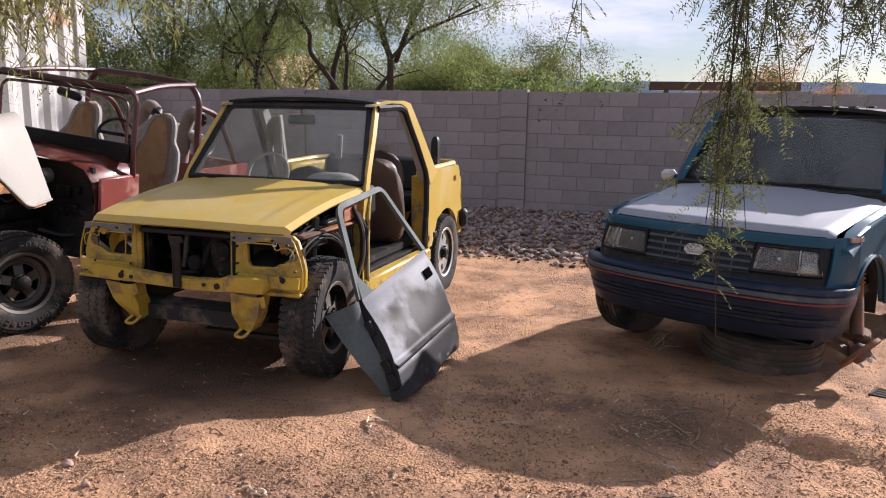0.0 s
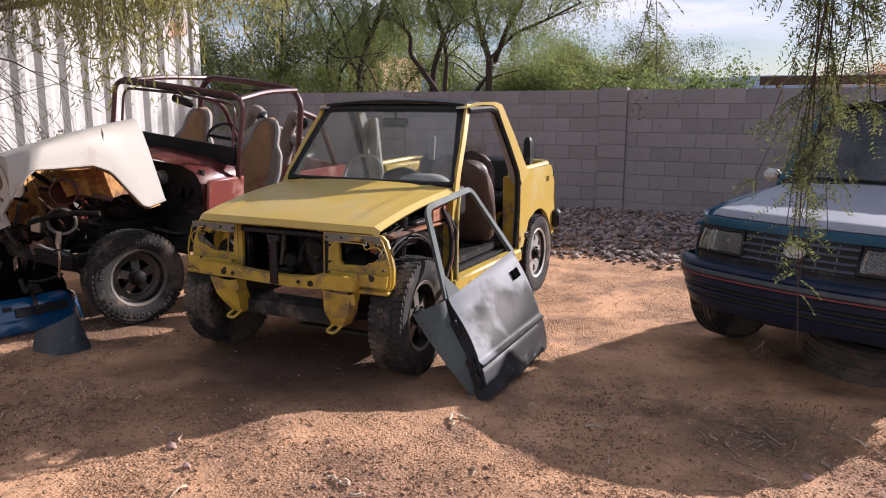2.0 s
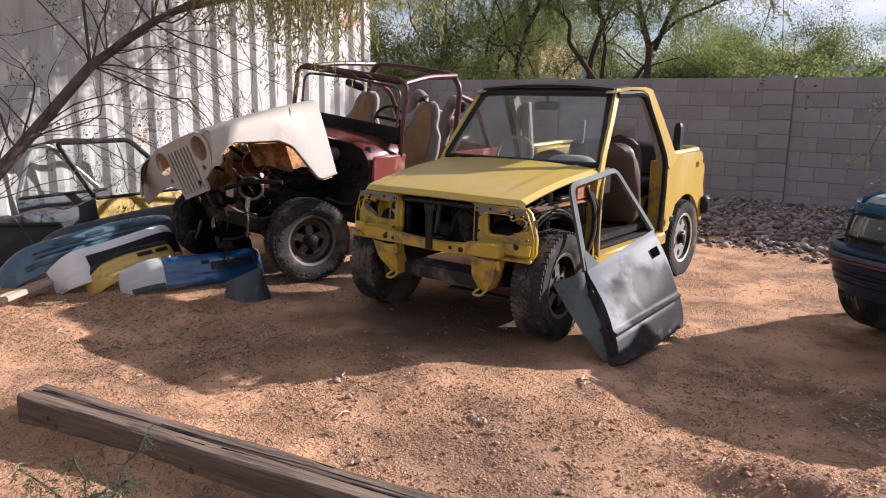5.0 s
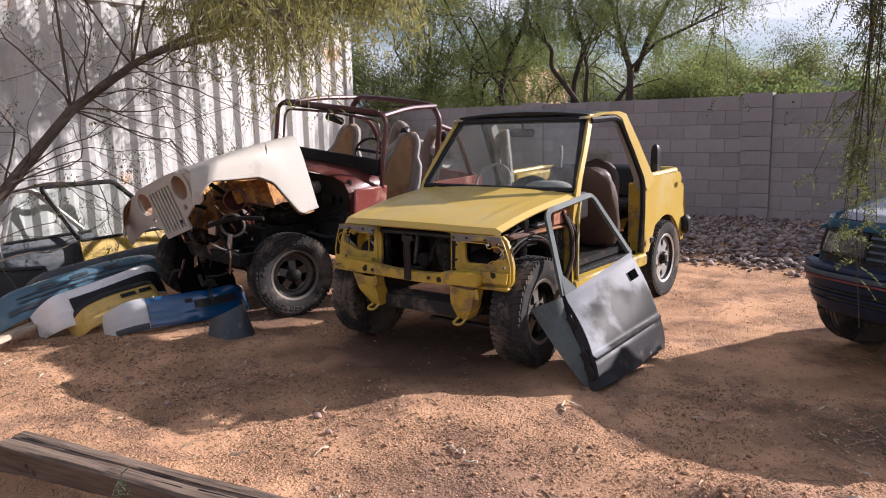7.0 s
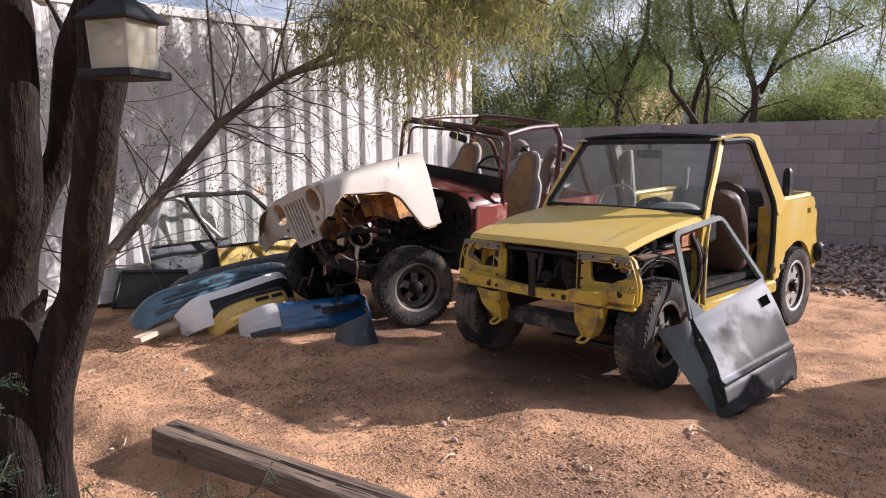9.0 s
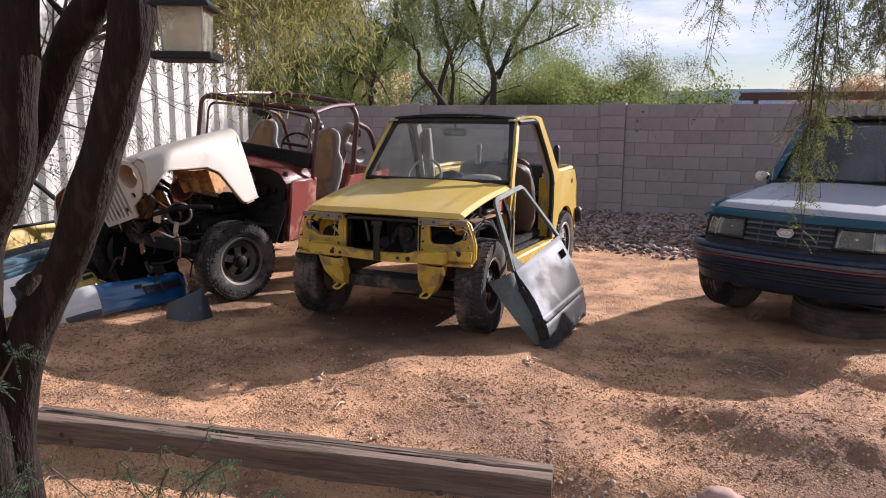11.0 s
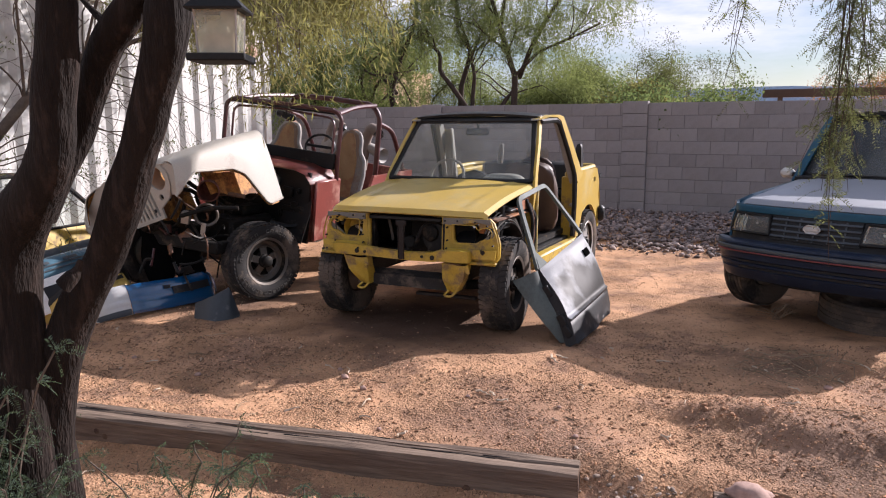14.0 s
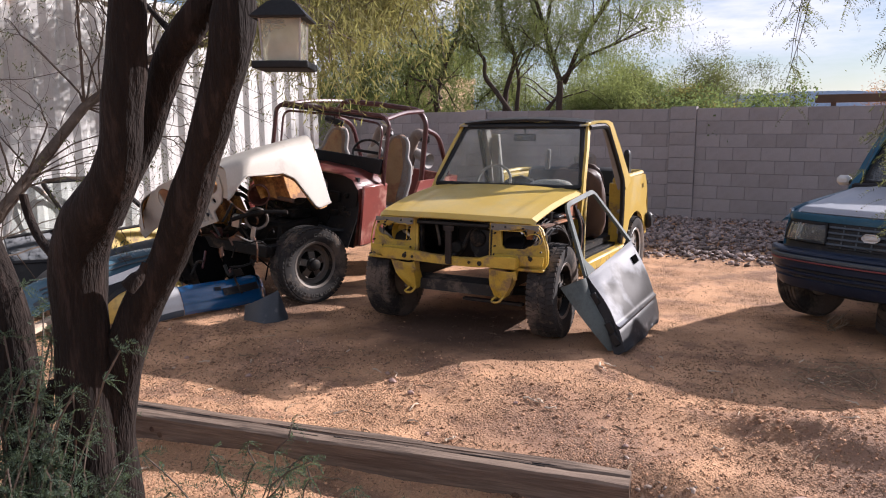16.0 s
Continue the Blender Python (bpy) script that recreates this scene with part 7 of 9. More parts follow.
def corner_piece():
    """The short dark corner of a bumper, standing on its edge."""
    foot = Vector((-1.507, 3.535, -0.008))

    def f(u, v):
        tall = 0.13 + 0.17 * u if u < 0.8 else mix(0.266, 0.03, (u - 0.8) / 0.2)
        bow = math.sin(math.pi * u)
        return foot + Vector((0.30 * u, 0.19 * u, 0.0)) + Vector((0.055, -0.075, 0.0)) * bow * (1 - 0.4 * v) + Vector((-0.03 * v, 0.05 * v, tall * v))
    tagged(part("bumper_corner", sheet(f, 24, 12, 0.008), M_SLATE), "dark slate plastic bumper corner standing on dirt", "bumper piece")


corner_piece()


def spare_door(name, label, x, y0, y1, z0, zb, ztop, body, frame, slope, m_extra=0.0):
    """A stripped door leaning on the container: body panel, frame and glass."""
    t = thing(name, label, "car door")
    lean = 0.16

    def P(y, z):
        return Vector((x - lean * (z - z0), y, z))

    def skin(u, v):
        p = P(mix(y0, y1, u), mix(z0, zb + 0.02 * u, v))
        return p + Vector((0.03 * math.sin(math.pi * v) + 0.012 * max(0, 1 - abs(v - 0.35) / 0.05), 0, 0))
    part("door_skin", sheet(skin, 14, 14, 0.02), body, t, angle=45)
    part("belt_trim", tube([P(y0 + 0.02, zb + 0.01) + Vector((0.012, 0, 0)), P(y1 - 0.02, zb + 0.03) + Vector((0.012, 0, 0))], 0.018, 6), M_BLACK, t)
    pts = [P(y0 + 0.02, zb), P(y0 - slope, ztop), P(y0 + 0.42 * (y1 - y0), ztop + 0.005), P(y1 - 0.10, zb + 0.06)]
    part("window_frame", tube(bend(pts, 5, 0.06), 0.026, 8), frame, t, "slim window frame")
    g = sheet(lambda u, v: P(mix(mix(y0 + 0.03, y1 - 0.12, u), mix(y0 - slope + 0.03, y0 + 0.42 * (y1 - y0), u), v), mix(zb, ztop - 0.02, v)), 6, 4, 0.004)
    part("pane", g, M_GLASS, t).visible_shadow = False
    return t


spare_door("car_door", "yellow stripped car door with black frame leaning on container", -3.98, 3.84, 4.92, 0.02, 0.50, 1.07, M_YELD, M_BLACK, 0.28)
spare_door("car_door", "grey stripped car door with glass leaning on container", -4.10, 3.16, 4.05, 0.02, 0.55, 1.04, M_DGREYP, M_GREYM, -0.20)


def radiator():
    t = thing("radiator", "dark finned radiator core leaning in heap by container", "radiator", pose(-3.86, 2.98, 0.005, 0, 0, 47) @ pose(0, 0, 0, -38, 0, 0))
    part("core", boxes((0, 0, 0.20, 0.62, 0.03, 0.38), bevel=0.004), M_CORE, t)
    part("top_tank", boxes((0, 0, 0.41, 0.66, 0.05, 0.045), bevel=0.01), M_BLACK, t)
    part("side_tank", boxes((-0.33, 0, 0.20, 0.04, 0.05, 0.40), bevel=0.01), M_BLACK, t)
    part("side_tank", boxes((0.33, 0, 0.20, 0.04, 0.05, 0.40), bevel=0.01), M_BLACK, t)


radiator()


def plank(name, label, a, b, w, h, mat):
    a, b = Vector(a), Vector(b)
    d = b - a
    m = Matrix.Translation((a + b) / 2) @ pose(0, 0, 0, 0, 0, math.degrees(math.atan2(d.y, d.x))) @ pose(0, 0, 0, 0, -math.degrees(math.asin(d.z / d.length)), 0)
    bm = bmesh.new()
    rings_ = []
    n = 20
    for i in range(n + 1):
        x = (i / n - 0.5) * d.length
        j = lambda k: 0.008 * noise.noise(Vector((x * 3, k * 5.0, a.x)))
        rings_.append([Vector((x, y + j(k), z + j(k + 7))) for k, (y, z) in enumerate(((-w / 2, -h / 2 + 0.01), (-w / 2 + 0.01, -h / 2), (w / 2 - 0.01, -h / 2), (w / 2, -h / 2 + 0.01), (w / 2, h / 2 - 0.015), (w / 2 - 0.015, h / 2), (0.01, h / 2 - 0.002), (0.0, h / 2 - 0.012), (-0.01, h / 2 - 0.002), (-w / 2 + 0.012, h / 2), (-w / 2, h / 2 - 0.012)))])
    loft(rings_, bm=bm)
    t = thing(name, label, "timber", m)
    part("beam", bm, mat, t)
    if h > 0.1:
        for e in (-1, 1):
            x = e * d.length / 2
            part("end_grain", boxes((x, 0, 0, 0.008, w * 0.93, h * 0.90), bevel=0.003), M_ENDGRAIN, t, "dark cracked end grain")
            part("crack", boxes((x + e * 0.004, 0.012, 0.01, 0.004, 0.006, h * 0.7, 14, 0, 0), (x + e * 0.004, -0.03, -0.02, 0.004, 0.004, h * 0.4, -30, 0, 0)), M_BLACK, t)
        rk = random.Random(int(a.x * 100))
        part("crack", tube([(x_ * d.length, 0.02 + 0.012 * math.sin(9 * x_), h / 2 - 0.001) for x_ in (-0.47, -0.3, -0.1, 0.1, 0.25, 0.42)], 0.0025, 4), M_ENDGRAIN, t)
        for k in range(9):
            xx = rk.uniform(-0.46, 0.46) * d.length
            part("crack", boxes((xx, rk.uniform(-0.4, 0.4) * w, h / 2 - 0.001, rk.uniform(0.15, 0.5), 0.004, 0.004, 0, 0, rk.uniform(-1.5, 1.5))), M_BLACK, t)
        for k in range(5):
            part("knot", lathe([(0.0, -0.003), (0.012, -0.004), (0.019, -0.001), (0.02, 0.004)], 12, m=pose(rk.uniform(-0.45, 0.45) * d.length, -w / 2 + 0.0, rk.uniform(-0.3, 0.3) * h)), M_ENDGRAIN, t)
    return t


M_ENDGRAIN = surf("dark_end_grain", (0.10, 0.062, 0.042), 0.9, var=0.35, scale=14, bump=0.6, fine=60, second=(0.05, 0.03, 0.022), amount=0.4, second_scale=9)
plank("plank", "sun-bleached plank lying beside the bumpers", (-2.66, 2.40, 0.02), (-3.05, 3.05, 0.03), 0.10, 0.05, M_PLANK)
plank("landscape_timber", "long weathered square landscape timber along dirt edge", (-0.72, 1.80, -0.085), (2.02, 2.40, -0.125), 0.185, 0.19, M_WOOD)
plank("landscape_timber", "short weathered landscape timber end with stone on top", (2.615, 2.475, -0.155), (4.3, 2.705, -0.165), 0.125, 0.17, M_WOOD)

# ---- trees and leaves ----
def quads(name, verts, faces_n, material, parent=None, label="", kind="stuff"):
    """A mesh of loose four-sided leaves from an array of corners (n, 4, 3)."""
    v = np.asarray(verts, dtype=np.float32).reshape(-1, 3)
    n = len(v) // 4
    me = bpy.data.meshes.new(name)
    me.vertices.add(len(v)); me.vertices.foreach_set("co", v.ravel())
    me.loops.add(len(v)); me.loops.foreach_set("vertex_index", np.arange(len(v), dtype=np.int32))
    me.polygons.add(n); me.polygons.foreach_set("loop_start", np.arange(0, 4 * n, 4, dtype=np.int32))
    me.update(calc_edges=True)
    me.materials.append(material)
    ob = new(name, me)
    if parent:
        ob.parent = parent
    if label:
        ob["label"] = label
    if kind:
        ob["kind"] = kind
    return ob


def leaf_quads(rs, centres, dirs, length, width, jitter=0.5):
    """Narrow leaves at the given centres, pointing roughly along dirs."""
    n = len(centres)
    d = dirs + rs.normal(0, jitter, (n, 3))
    d /= np.linalg.norm(d, axis=1, keepdims=True) + 1e-9
    s = np.cross(d, rs.normal(0, 1, (n, 3)))
    s /= np.linalg.norm(s, axis=1, keepdims=True) + 1e-9
    ln = (length * rs.uniform(0.6, 1.3, (n, 1)))
    wd = (width * rs.uniform(0.7, 1.2, (n, 1)))
    return np.stack([centres - s * wd * 0.3, centres + d * ln * 0.45 - s * wd * 0.6, centres + d * ln, centres + d * ln * 0.45 + s * wd * 0.6], axis=1)


def grow(rs, bm, start, direction, length, radius, depth, tips, spread=0.6, droop=0.0, wiggle=0.12, forks=(2, 3), seg=7, shrink=0.72):
    """A limb that wanders, tapers and forks; its ends are gathered in tips."""
    pts, p, d = [Vector(start)], Vector(start), Vector(direction).normalized()
    n = 6
    for i in range(n):
        d = (d + Vector(rs.normal(0, wiggle, 3)) + Vector((0, 0, -droop))).normalized()
        p = p + d * (length / n)
        pts.append(p.copy())
    end_r = radius * 0.62
    tube(pts, radius, seg, bm, caps=False, radii=[mix(radius, end_r, i / n) for i in range(n + 1)])
    if depth == 0:
        tips.append((pts[2], d)); tips.append((pts[4], d)); tips.append((pts[-1], d))
        return
    if depth == 1:
        tips.append((pts[4], d))
    for k in range(rs.integers(forks[0], forks[1] + 1)):
        nd = (d + Vector(rs.normal(0, spread, 3)) * Vector((1, 1, 0.7)).length / 1.6).normalized()
        at = pts[-1] if k < 2 else pts[rs.integers(3, n)]
        grow(rs, bm, at, nd, length * rs.uniform(shrink - 0.1, shrink + 0.1), end_r * rs.uniform(0.65, 0.9), depth - 1, tips, spread, droop, wiggle, forks, max(4, seg - 1), shrink)


def crown_quads(rs, tips, per_tip, cloud, length, width, hang=0.25, strands=0):
    """Leaves round the ends of the twigs: loose clouds, and drooping strands."""
    cs, ds = [], []
    for p, d in tips:
        base = np.array(p)
        if strands:
            for s in range(strands):
                ln = cloud * rs.uniform(0.8, 2.2)
                off = rs.normal(0, cloud * 0.55, 3)
                k = max(4, per_tip // strands)
                t = rs.uniform(0, 1, k)
                sway = rs.normal(0, 0.18, 2)
                q = base + off + np.stack([sway[0] * ln * t, sway[1] * ln * t, -ln * t * (0.35 + 0.65 * t)], 1) + rs.normal(0, 0.022, (k, 3))
                cs.append(q); ds.append(np.tile(np.array([sway[0], sway[1], -0.8]), (k, 1)))
        else:
            q = base + rs.normal(0, cloud, (per_tip, 3)) * np.array([1, 1, 0.7])
            cs.append(q); ds.append(np.tile(np.array([d.x, d.y, d.z - hang]), (per_tip, 1)))
    return leaf_quads(rs, np.concatenate(cs), np.concatenate(ds), length, width)


def far_tree(seed, x, y, trunks, height, spread, leaf, per_tip, cloud, name="tree", label="", length=0.075, width=0.018, depth=3, bark=None, lean=(0, 0), strands=0, droop=0.0, r0=0.09, group="", clear=0.0):
    rs = np.random.default_rng(seed)
    t = thing(name, label, "tree", pose(x, y, 0.05), group)
    bm, tips = bmesh.new(), []
    for k in range(trunks):
        a = 2 * math.pi * (k + rs.uniform(0, 0.6)) / max(1, trunks)
        d = Vector((0.42 * math.cos(a) * spread + lean[0], 0.42 * math.sin(a) * spread + lean[1], 1.0))
        grow(rs, bm, Vector((0.12 * math.cos(a), 0.12 * math.sin(a), -0.1)), d, height * 0.42, r0 * rs.uniform(0.7, 1.1), depth, tips, 0.62 * spread, droop, 0.15)
    tips = [(p, d) for p, d in tips if p.z > clear]
    part("trunk", bm, bark or M_BARKD, t, "dark twisting trunks", angle=70)
    quads("crown", crown_quads(rs, tips, per_tip, cloud, length, width, strands=strands), 0, leaf, t, "fine feathery leaves")
    return t


GREEN = "feathery green desert tree behind the block wall"
DENSE = "dense dark green tree behind the block wall"
FAR = "trees behind the wall"


def veil(rs, starts, hang, k, length, width, sway=0.2):
    """Drooping strands of narrow leaves, one from each starting point."""
    cs, ds = [], []
    for p in starts:
        ln = rs.uniform(*hang)
        sx, sy = rs.normal(0, sway, 2)
        t = rs.uniform(0, 1, k)
        cs.append(np.array(p) + np.stack([sx * ln * t, sy * ln * t, -ln * t * (0.4 + 0.6 * t)], 1) + rs.normal(0, 0.03, (k, 3)))
        ds.append(np.tile(np.array([sx, sy, -0.75]), (k, 1)))
    return leaf_quads(rs, np.concatenate(cs), np.concatenate(ds), length, width)


def airy_tree(seed, label, limbs, centre, radii, strands, leaf):
    """A tree with a few bent trunks that show, thin twigs and a fine hanging crown."""
    rs = np.random.default_rng(seed)
    t = thing("tree", label, "tree", group=FAR)
    for k, (line, r) in enumerate(limbs):
        bm = bmesh.new()
        pts = bend([(x, centre[1] + 0.12 * math.sin(3 * k + z * 2), z) for x, z in line], 4, 0.12)
        n = len(pts)
        tube(pts, r, 9, bm, caps=False, radii=[mix(r, r * 0.55, i / (n - 1)) for i in range(n)])
        tips = []
        for j in range(5):
            q = pts[rs.integers(n // 2, n)]
            grow(rs, bm, q, Vector((rs.normal(0, 0.7), rs.normal(0, 0.5), 0.8)), rs.uniform(0.5, 0.9), r * 0.35, 2, tips, 0.55, 0.0, 0.14, (2, 2), 5)
        part("trunk", bm, M_BARKD, t, "dark twisting trunk", angle=70)
    u = rs.normal(0, 1, (strands, 3))
    u /= np.linalg.norm(u, axis=1, keepdims=True)
    u *= rs.uniform(0.25, 1.0, (strands, 1)) ** 0.5
    starts = np.array(centre) + u * np.array(radii)
    clump = np.array([noise.noise(Vector(q) * 1.3) for q in starts])
    quads("crown", veil(rs, starts[clump > -0.22], (0.25, 0.75), 34, 0.052, 0.0125), 0, leaf, t, "fine hanging feathery leaves")
    return t


airy_tree(21, GREEN, (([(-5.55, 0.0), (-5.6, 1.6), (-5.66, 2.28), (-5.53, 2.67), (-5.44, 3.09), (-5.27, 3.43), (-5.14, 3.84), (-5.0, 4.8)], 0.075), ([(-5.64, 2.25), (-6.0, 2.61), (-6.5, 3.1), (-6.9, 3.9)], 0.05)), (-5.7, 14.0, 4.5), (1.6, 1.2, 1.5), 1500, M_LEAF)
airy_tree(22, GREEN, (([(-3.6, 0.0), (-3.75, 1.7), (-4.28, 2.42), (-4.55, 2.70), (-4.57, 3.08), (-4.9, 3.37), (-5.2, 3.5)], 0.06), ([(-4.0, 0.0), (-4.12, 1.9), (-4.12, 2.42), (-3.93, 2.89), (-3.85, 3.15), (-4.12, 3.5), (-4.2, 4.6)], 0.065), ([(-3.7, 0.0), (-3.77, 2.06), (-3.70, 2.61), (-3.81, 2.95), (-3.5, 3.8)], 0.05)), (-4.1, 14.2, 4.55), (1.25, 1.1, 1.45), 1300, M_LEAF)
airy_tree(23, GREEN, (([(-2.75, 0.0), (-2.73, 1.98), (-2.70, 2.51), (-2.92, 3.04), (-3.15, 3.64), (-3.41, 4.4)], 0.075), ([(-2.70, 2.50), (-2.43, 3.08), (-2.09, 3.58), (-1.69, 4.1), (-1.4, 4.8)], 0.05), ([(-2.70, 2.55), (-2.22, 3.01), (-1.61, 3.23), (-1.0, 3.5)], 0.035), ([(-3.2, 1.7), (-2.95, 2.1), (-2.72, 2.4)], 0.05)), (-2.2, 14.0, 4.45), (2.2, 1.3, 1.6), 2600, M_LEAF)
for k, (x, y, h, leaf, lab) in enumerate(((-5.0, 16.2, 3.5, M_LEAF, "mid-green bush behind the airy trees"), (-3.3, 16.0, 3.0, M_LEAFD, "mid-green bush behind the airy trees"), (-1.9, 15.6, 3.3, M_LEAF, "mid-green bush behind the airy trees"), (-8.3, 15.2, 3.5, M_LEAF, "mid-green bush behind the airy trees"), (-7.3, 12.9, 3.7, M_LEAFD, "dense green bush behind the wall"))):
    far_tree(60 + k, x, y, 5, h * 0.86, 1.0, leaf, 110, 0.17, name="shrub", label=lab, length=0.06, width=0.018, depth=3, r0=0.04)
far_tree(24, -7.6, 14.0, 3, 5.2, 1.0, M_LEAF, 150, 0.36, label=GREEN, group=FAR, strands=5, r0=0.10)
far_tree(25, -9.9, 16.5, 4, 5.4, 1.0, M_LEAFD, 200, 0.26, label=DENSE, group=FAR, length=0.07, width=0.026)
far_tree(26, -9.3, 19.0, 3, 4.2, 1.0, M_LEAFD, 100, 0.45, label=DENSE, group=FAR)
far_tree(27, -3.4, 19.5, 3, 3.6, 1.2, M_LEAFD, 90, 0.45, label=DENSE, group=FAR)
far_tree(28, -0.2, 14.6, 5, 2.2, 1.1, M_LEAFY, 190, 0.13, name="shrub", label="rounded yellow-green shrub behind the block wall", length=0.05, width=0.022, depth=3, r0=0.04)
far_tree(29, -0.35, 15.6, 4, 3.15, 0.9, M_LEAFN, 80, 0.11, name="shrub", label="grey twiggy shrub behind the block wall", length=0.045, width=0.012, depth=3, r0=0.04, bark=M_BARKG)
far_tree(30, -1.75, 16.5, 4, 3.1, 0.7, M_LEAF, 130, 0.15, name="shrub", label="dense green shrub behind the block wall", length=0.055, width=0.018, depth=3, r0=0.05)
far_tree(31, 1.2, 13.6, 5, 2.5, 1.2, M_LEAFB, 34, 0.12, name="shrub", label="broad-leaved bright green shrub behind the wall", length=0.055, width=0.034, depth=3, r0=0.03, bark=M_BARKG)
far_tree(32, 5.0, 22.0, 3, 3.3, 1.0, M_LEAFR, 90, 0.20, label="thin russet-leaved tree far behind the wall", depth=3, bark=M_BARKG, length=0.06, width=0.016)
far_tree(33, -12.5, 13.5, 3, 5.4, 1.2, M_LEAFD, 130, 0.40, label=DENSE, group=FAR)
far_tree(34, -1.0, 21.5, 3, 2.9, 1.3, M_LEAFD, 90, 0.40, label=DENSE, group=FAR)


# ---- the leaning tree by the container, whose canopy hangs over the jeep ----
def leaning_tree():
    rs = np.random.default_rng(51)
    t = thing("leaning_tree", "leaning desert tree with bare twigs and drooping green canopy", "tree")
    bm, tips, bare = bmesh.new(), [], []
    spine = [(-3.55, 1.75, -0.1), (-3.52, 2.15, 0.25), (-3.5, 2.40, 0.50), (-3.5, 2.95, 1.06), (-3.48, 3.62, 1.78), (-3.4, 4.2, 2.20), (-3.3, 4.8, 2.52), (-3.1, 5.45, 2.78)]
    tube(spine, 0.06, 9, bm, caps=False, radii=[0.075, 0.068, 0.06, 0.052, 0.045, 0.036, 0.03, 0.025])
    V = Vector
    # canopy limbs over the jeep
    for st, d, ln, r in ((spine[5], (0.55, 0.5, 0.35), 0.9, 0.034), (spine[6], (0.9, 0.35, 0.12), 0.9, 0.032), (spine[6], (0.25, 0.8, 0.3), 0.9, 0.03), (spine[7], (0.75, 0.7, 0.15), 0.9, 0.03), (spine[7], (0.3, 1.0, 0.2), 0.9, 0.028), (spine[7], (1.0, 0.25, 0.12), 0.9, 0.028), (spine[7], (0.5, 0.6, 0.4), 0.9, 0.028)):
        grow(rs, bm, V(st), V(d), ln, r, 3, tips, 0.55, 0.015, 0.13, (2, 3), 6, 0.70)
    # bare twigs this side and above
    for st, d, ln in ((spine[3], (0.25, 0.7, 0.35), 0.8), (spine[3], (0.2, 0.8, 0.05), 0.8), (spine[4], (0.3, 0.8, -0.05), 0.9), (spine[4], (0.1, -0.3, 0.9), 0.8), (spine[4], (0.4, 0.7, 0.2), 0.8), (spine[5], (0.3, -0.5, 0.7), 0.8), (spine[2], (0.4, -0.2, 0.8), 0.9), (spine[2], (0.2, 0.5, 0.4), 0.7), (spine[5], (0.4, 0.8, -0.25), 0.8), (spine[3], (0.5, 0.1, 0.6), 0.8), (spine[1], (0.3, -0.4, 0.9), 1.0), (spine[1], (0.5, 0.4, 0.4), 0.7), (spine[4], (0.5, 0.3, 0.5), 0.9), (spine[3], (0.1, 0.9, 0.6), 0.9), (spine[2], (0.3, 0.9, 0.1), 0.9), (spine[4], (0.2, 0.1, 1.0), 0.8), (spine[5], (0.1, 0.2, 1.0), 0.7), (spine[3], (-0.1, -0.5, 0.8), 0.9), (spine[2], (0.1, -0.7, 0.7), 0.9), (spine[5], (0.6, 0.2, -0.1), 0.8), (spine[1], (0.1, -0.9, 0.6), 0.9), (spine[4], (0.05, 0.7, -0.35), 0.9)):
        grow(rs, bm, V(st), V(d), ln, 0.0105, 3, bare, 0.5, 0.02, 0.16, (2, 3), 4, 0.72)
        grow(rs, bm, V(st) + V((0.02, 0.15, 0.12)), V(d) + V((0.25, -0.1, 0.1)), ln * 0.9, 0.008, 3, bare, 0.5, 0.03, 0.16, (2, 3), 4, 0.72)
    # long limbs that carry the hanging canopy out over the jeep
    starts = []
    # limbs that end above z 3.5 are unseen, added to shade the container
    for line, n_ in (([spine[7], (-2.3, 5.05, 2.98), (-1.35, 4.55, 2.85), (-0.35, 4.2, 2.62)], 230), ([(-1.35, 4.55, 2.85), (-1.0, 4.75, 2.85), (-0.6, 4.7, 2.75), (-0.1, 4.5, 2.55)], 180), ([spine[7], (-2.4, 5.75, 3.05), (-1.5, 5.6, 2.95), (-0.7, 5.3, 2.8)], 180), ([spine[6], (-2.6, 4.45, 2.75), (-1.8, 3.95, 2.62), (-0.85, 3.89, 2.36), (-0.5, 3.8, 2.2)], 330), ([spine[6], (-2.9, 5.6, 2.9), (-2.7, 6.4, 3.0)], 50), ([spine[5], (-3.2, 4.3, 2.9), (-2.9, 4.4, 3.7), (-2.7, 4.9, 4.2)], 190), ([spine[6], (-3.0, 5.0, 3.3), (-2.6, 5.6, 4.0), (-2.3, 6.2, 4.5)], 330), ([spine[7], (-3.0, 6.2, 3.3), (-2.95, 7.0, 3.75), (-2.85, 7.8, 4.0)], 130), ([spine[6], (-3.1, 5.6, 3.5), (-2.95, 6.4, 4.1)], 110), ([spine[4], (-3.3, 3.5, 2.6), (-3.0, 3.3, 3.6), (-2.8, 3.4, 4.3)], 270)):
        pl = bend(line, 5, 0.25)
        tube(pl, 0.02, 7, bm, caps=False, radii=[mix(0.014 if line[-1][2] > 4 else 0.026, 0.005, i / (len(pl) - 1)) for i in range(len(pl))])
        for k in range(n_):
            i = rs.integers(3, len(pl))
            q = pl[i - 1].lerp(pl[i], rs.uniform()) + Vector((rs.normal(0, 0.20), rs.normal(0, 0.20), rs.normal(0.05, 0.16)))
            if q.x < -2.5 and q.y < 4.9 and q.z < 3.35:
                continue
            starts.append(q)
            if k % 5 == 0:
                tube([pl[i], pl[i].lerp(q, 0.6) + Vector((0, 0, 0.03)), q, q + Vector((rs.normal(0, 0.05), 0, -0.2))], 0.004, 4, bm, caps=False)
    tips = [(p, d) for p, d in tips if p.z > 2.1 and p.x < -2.3 and not (p.y > 5.2 and p.z < 3.0)]
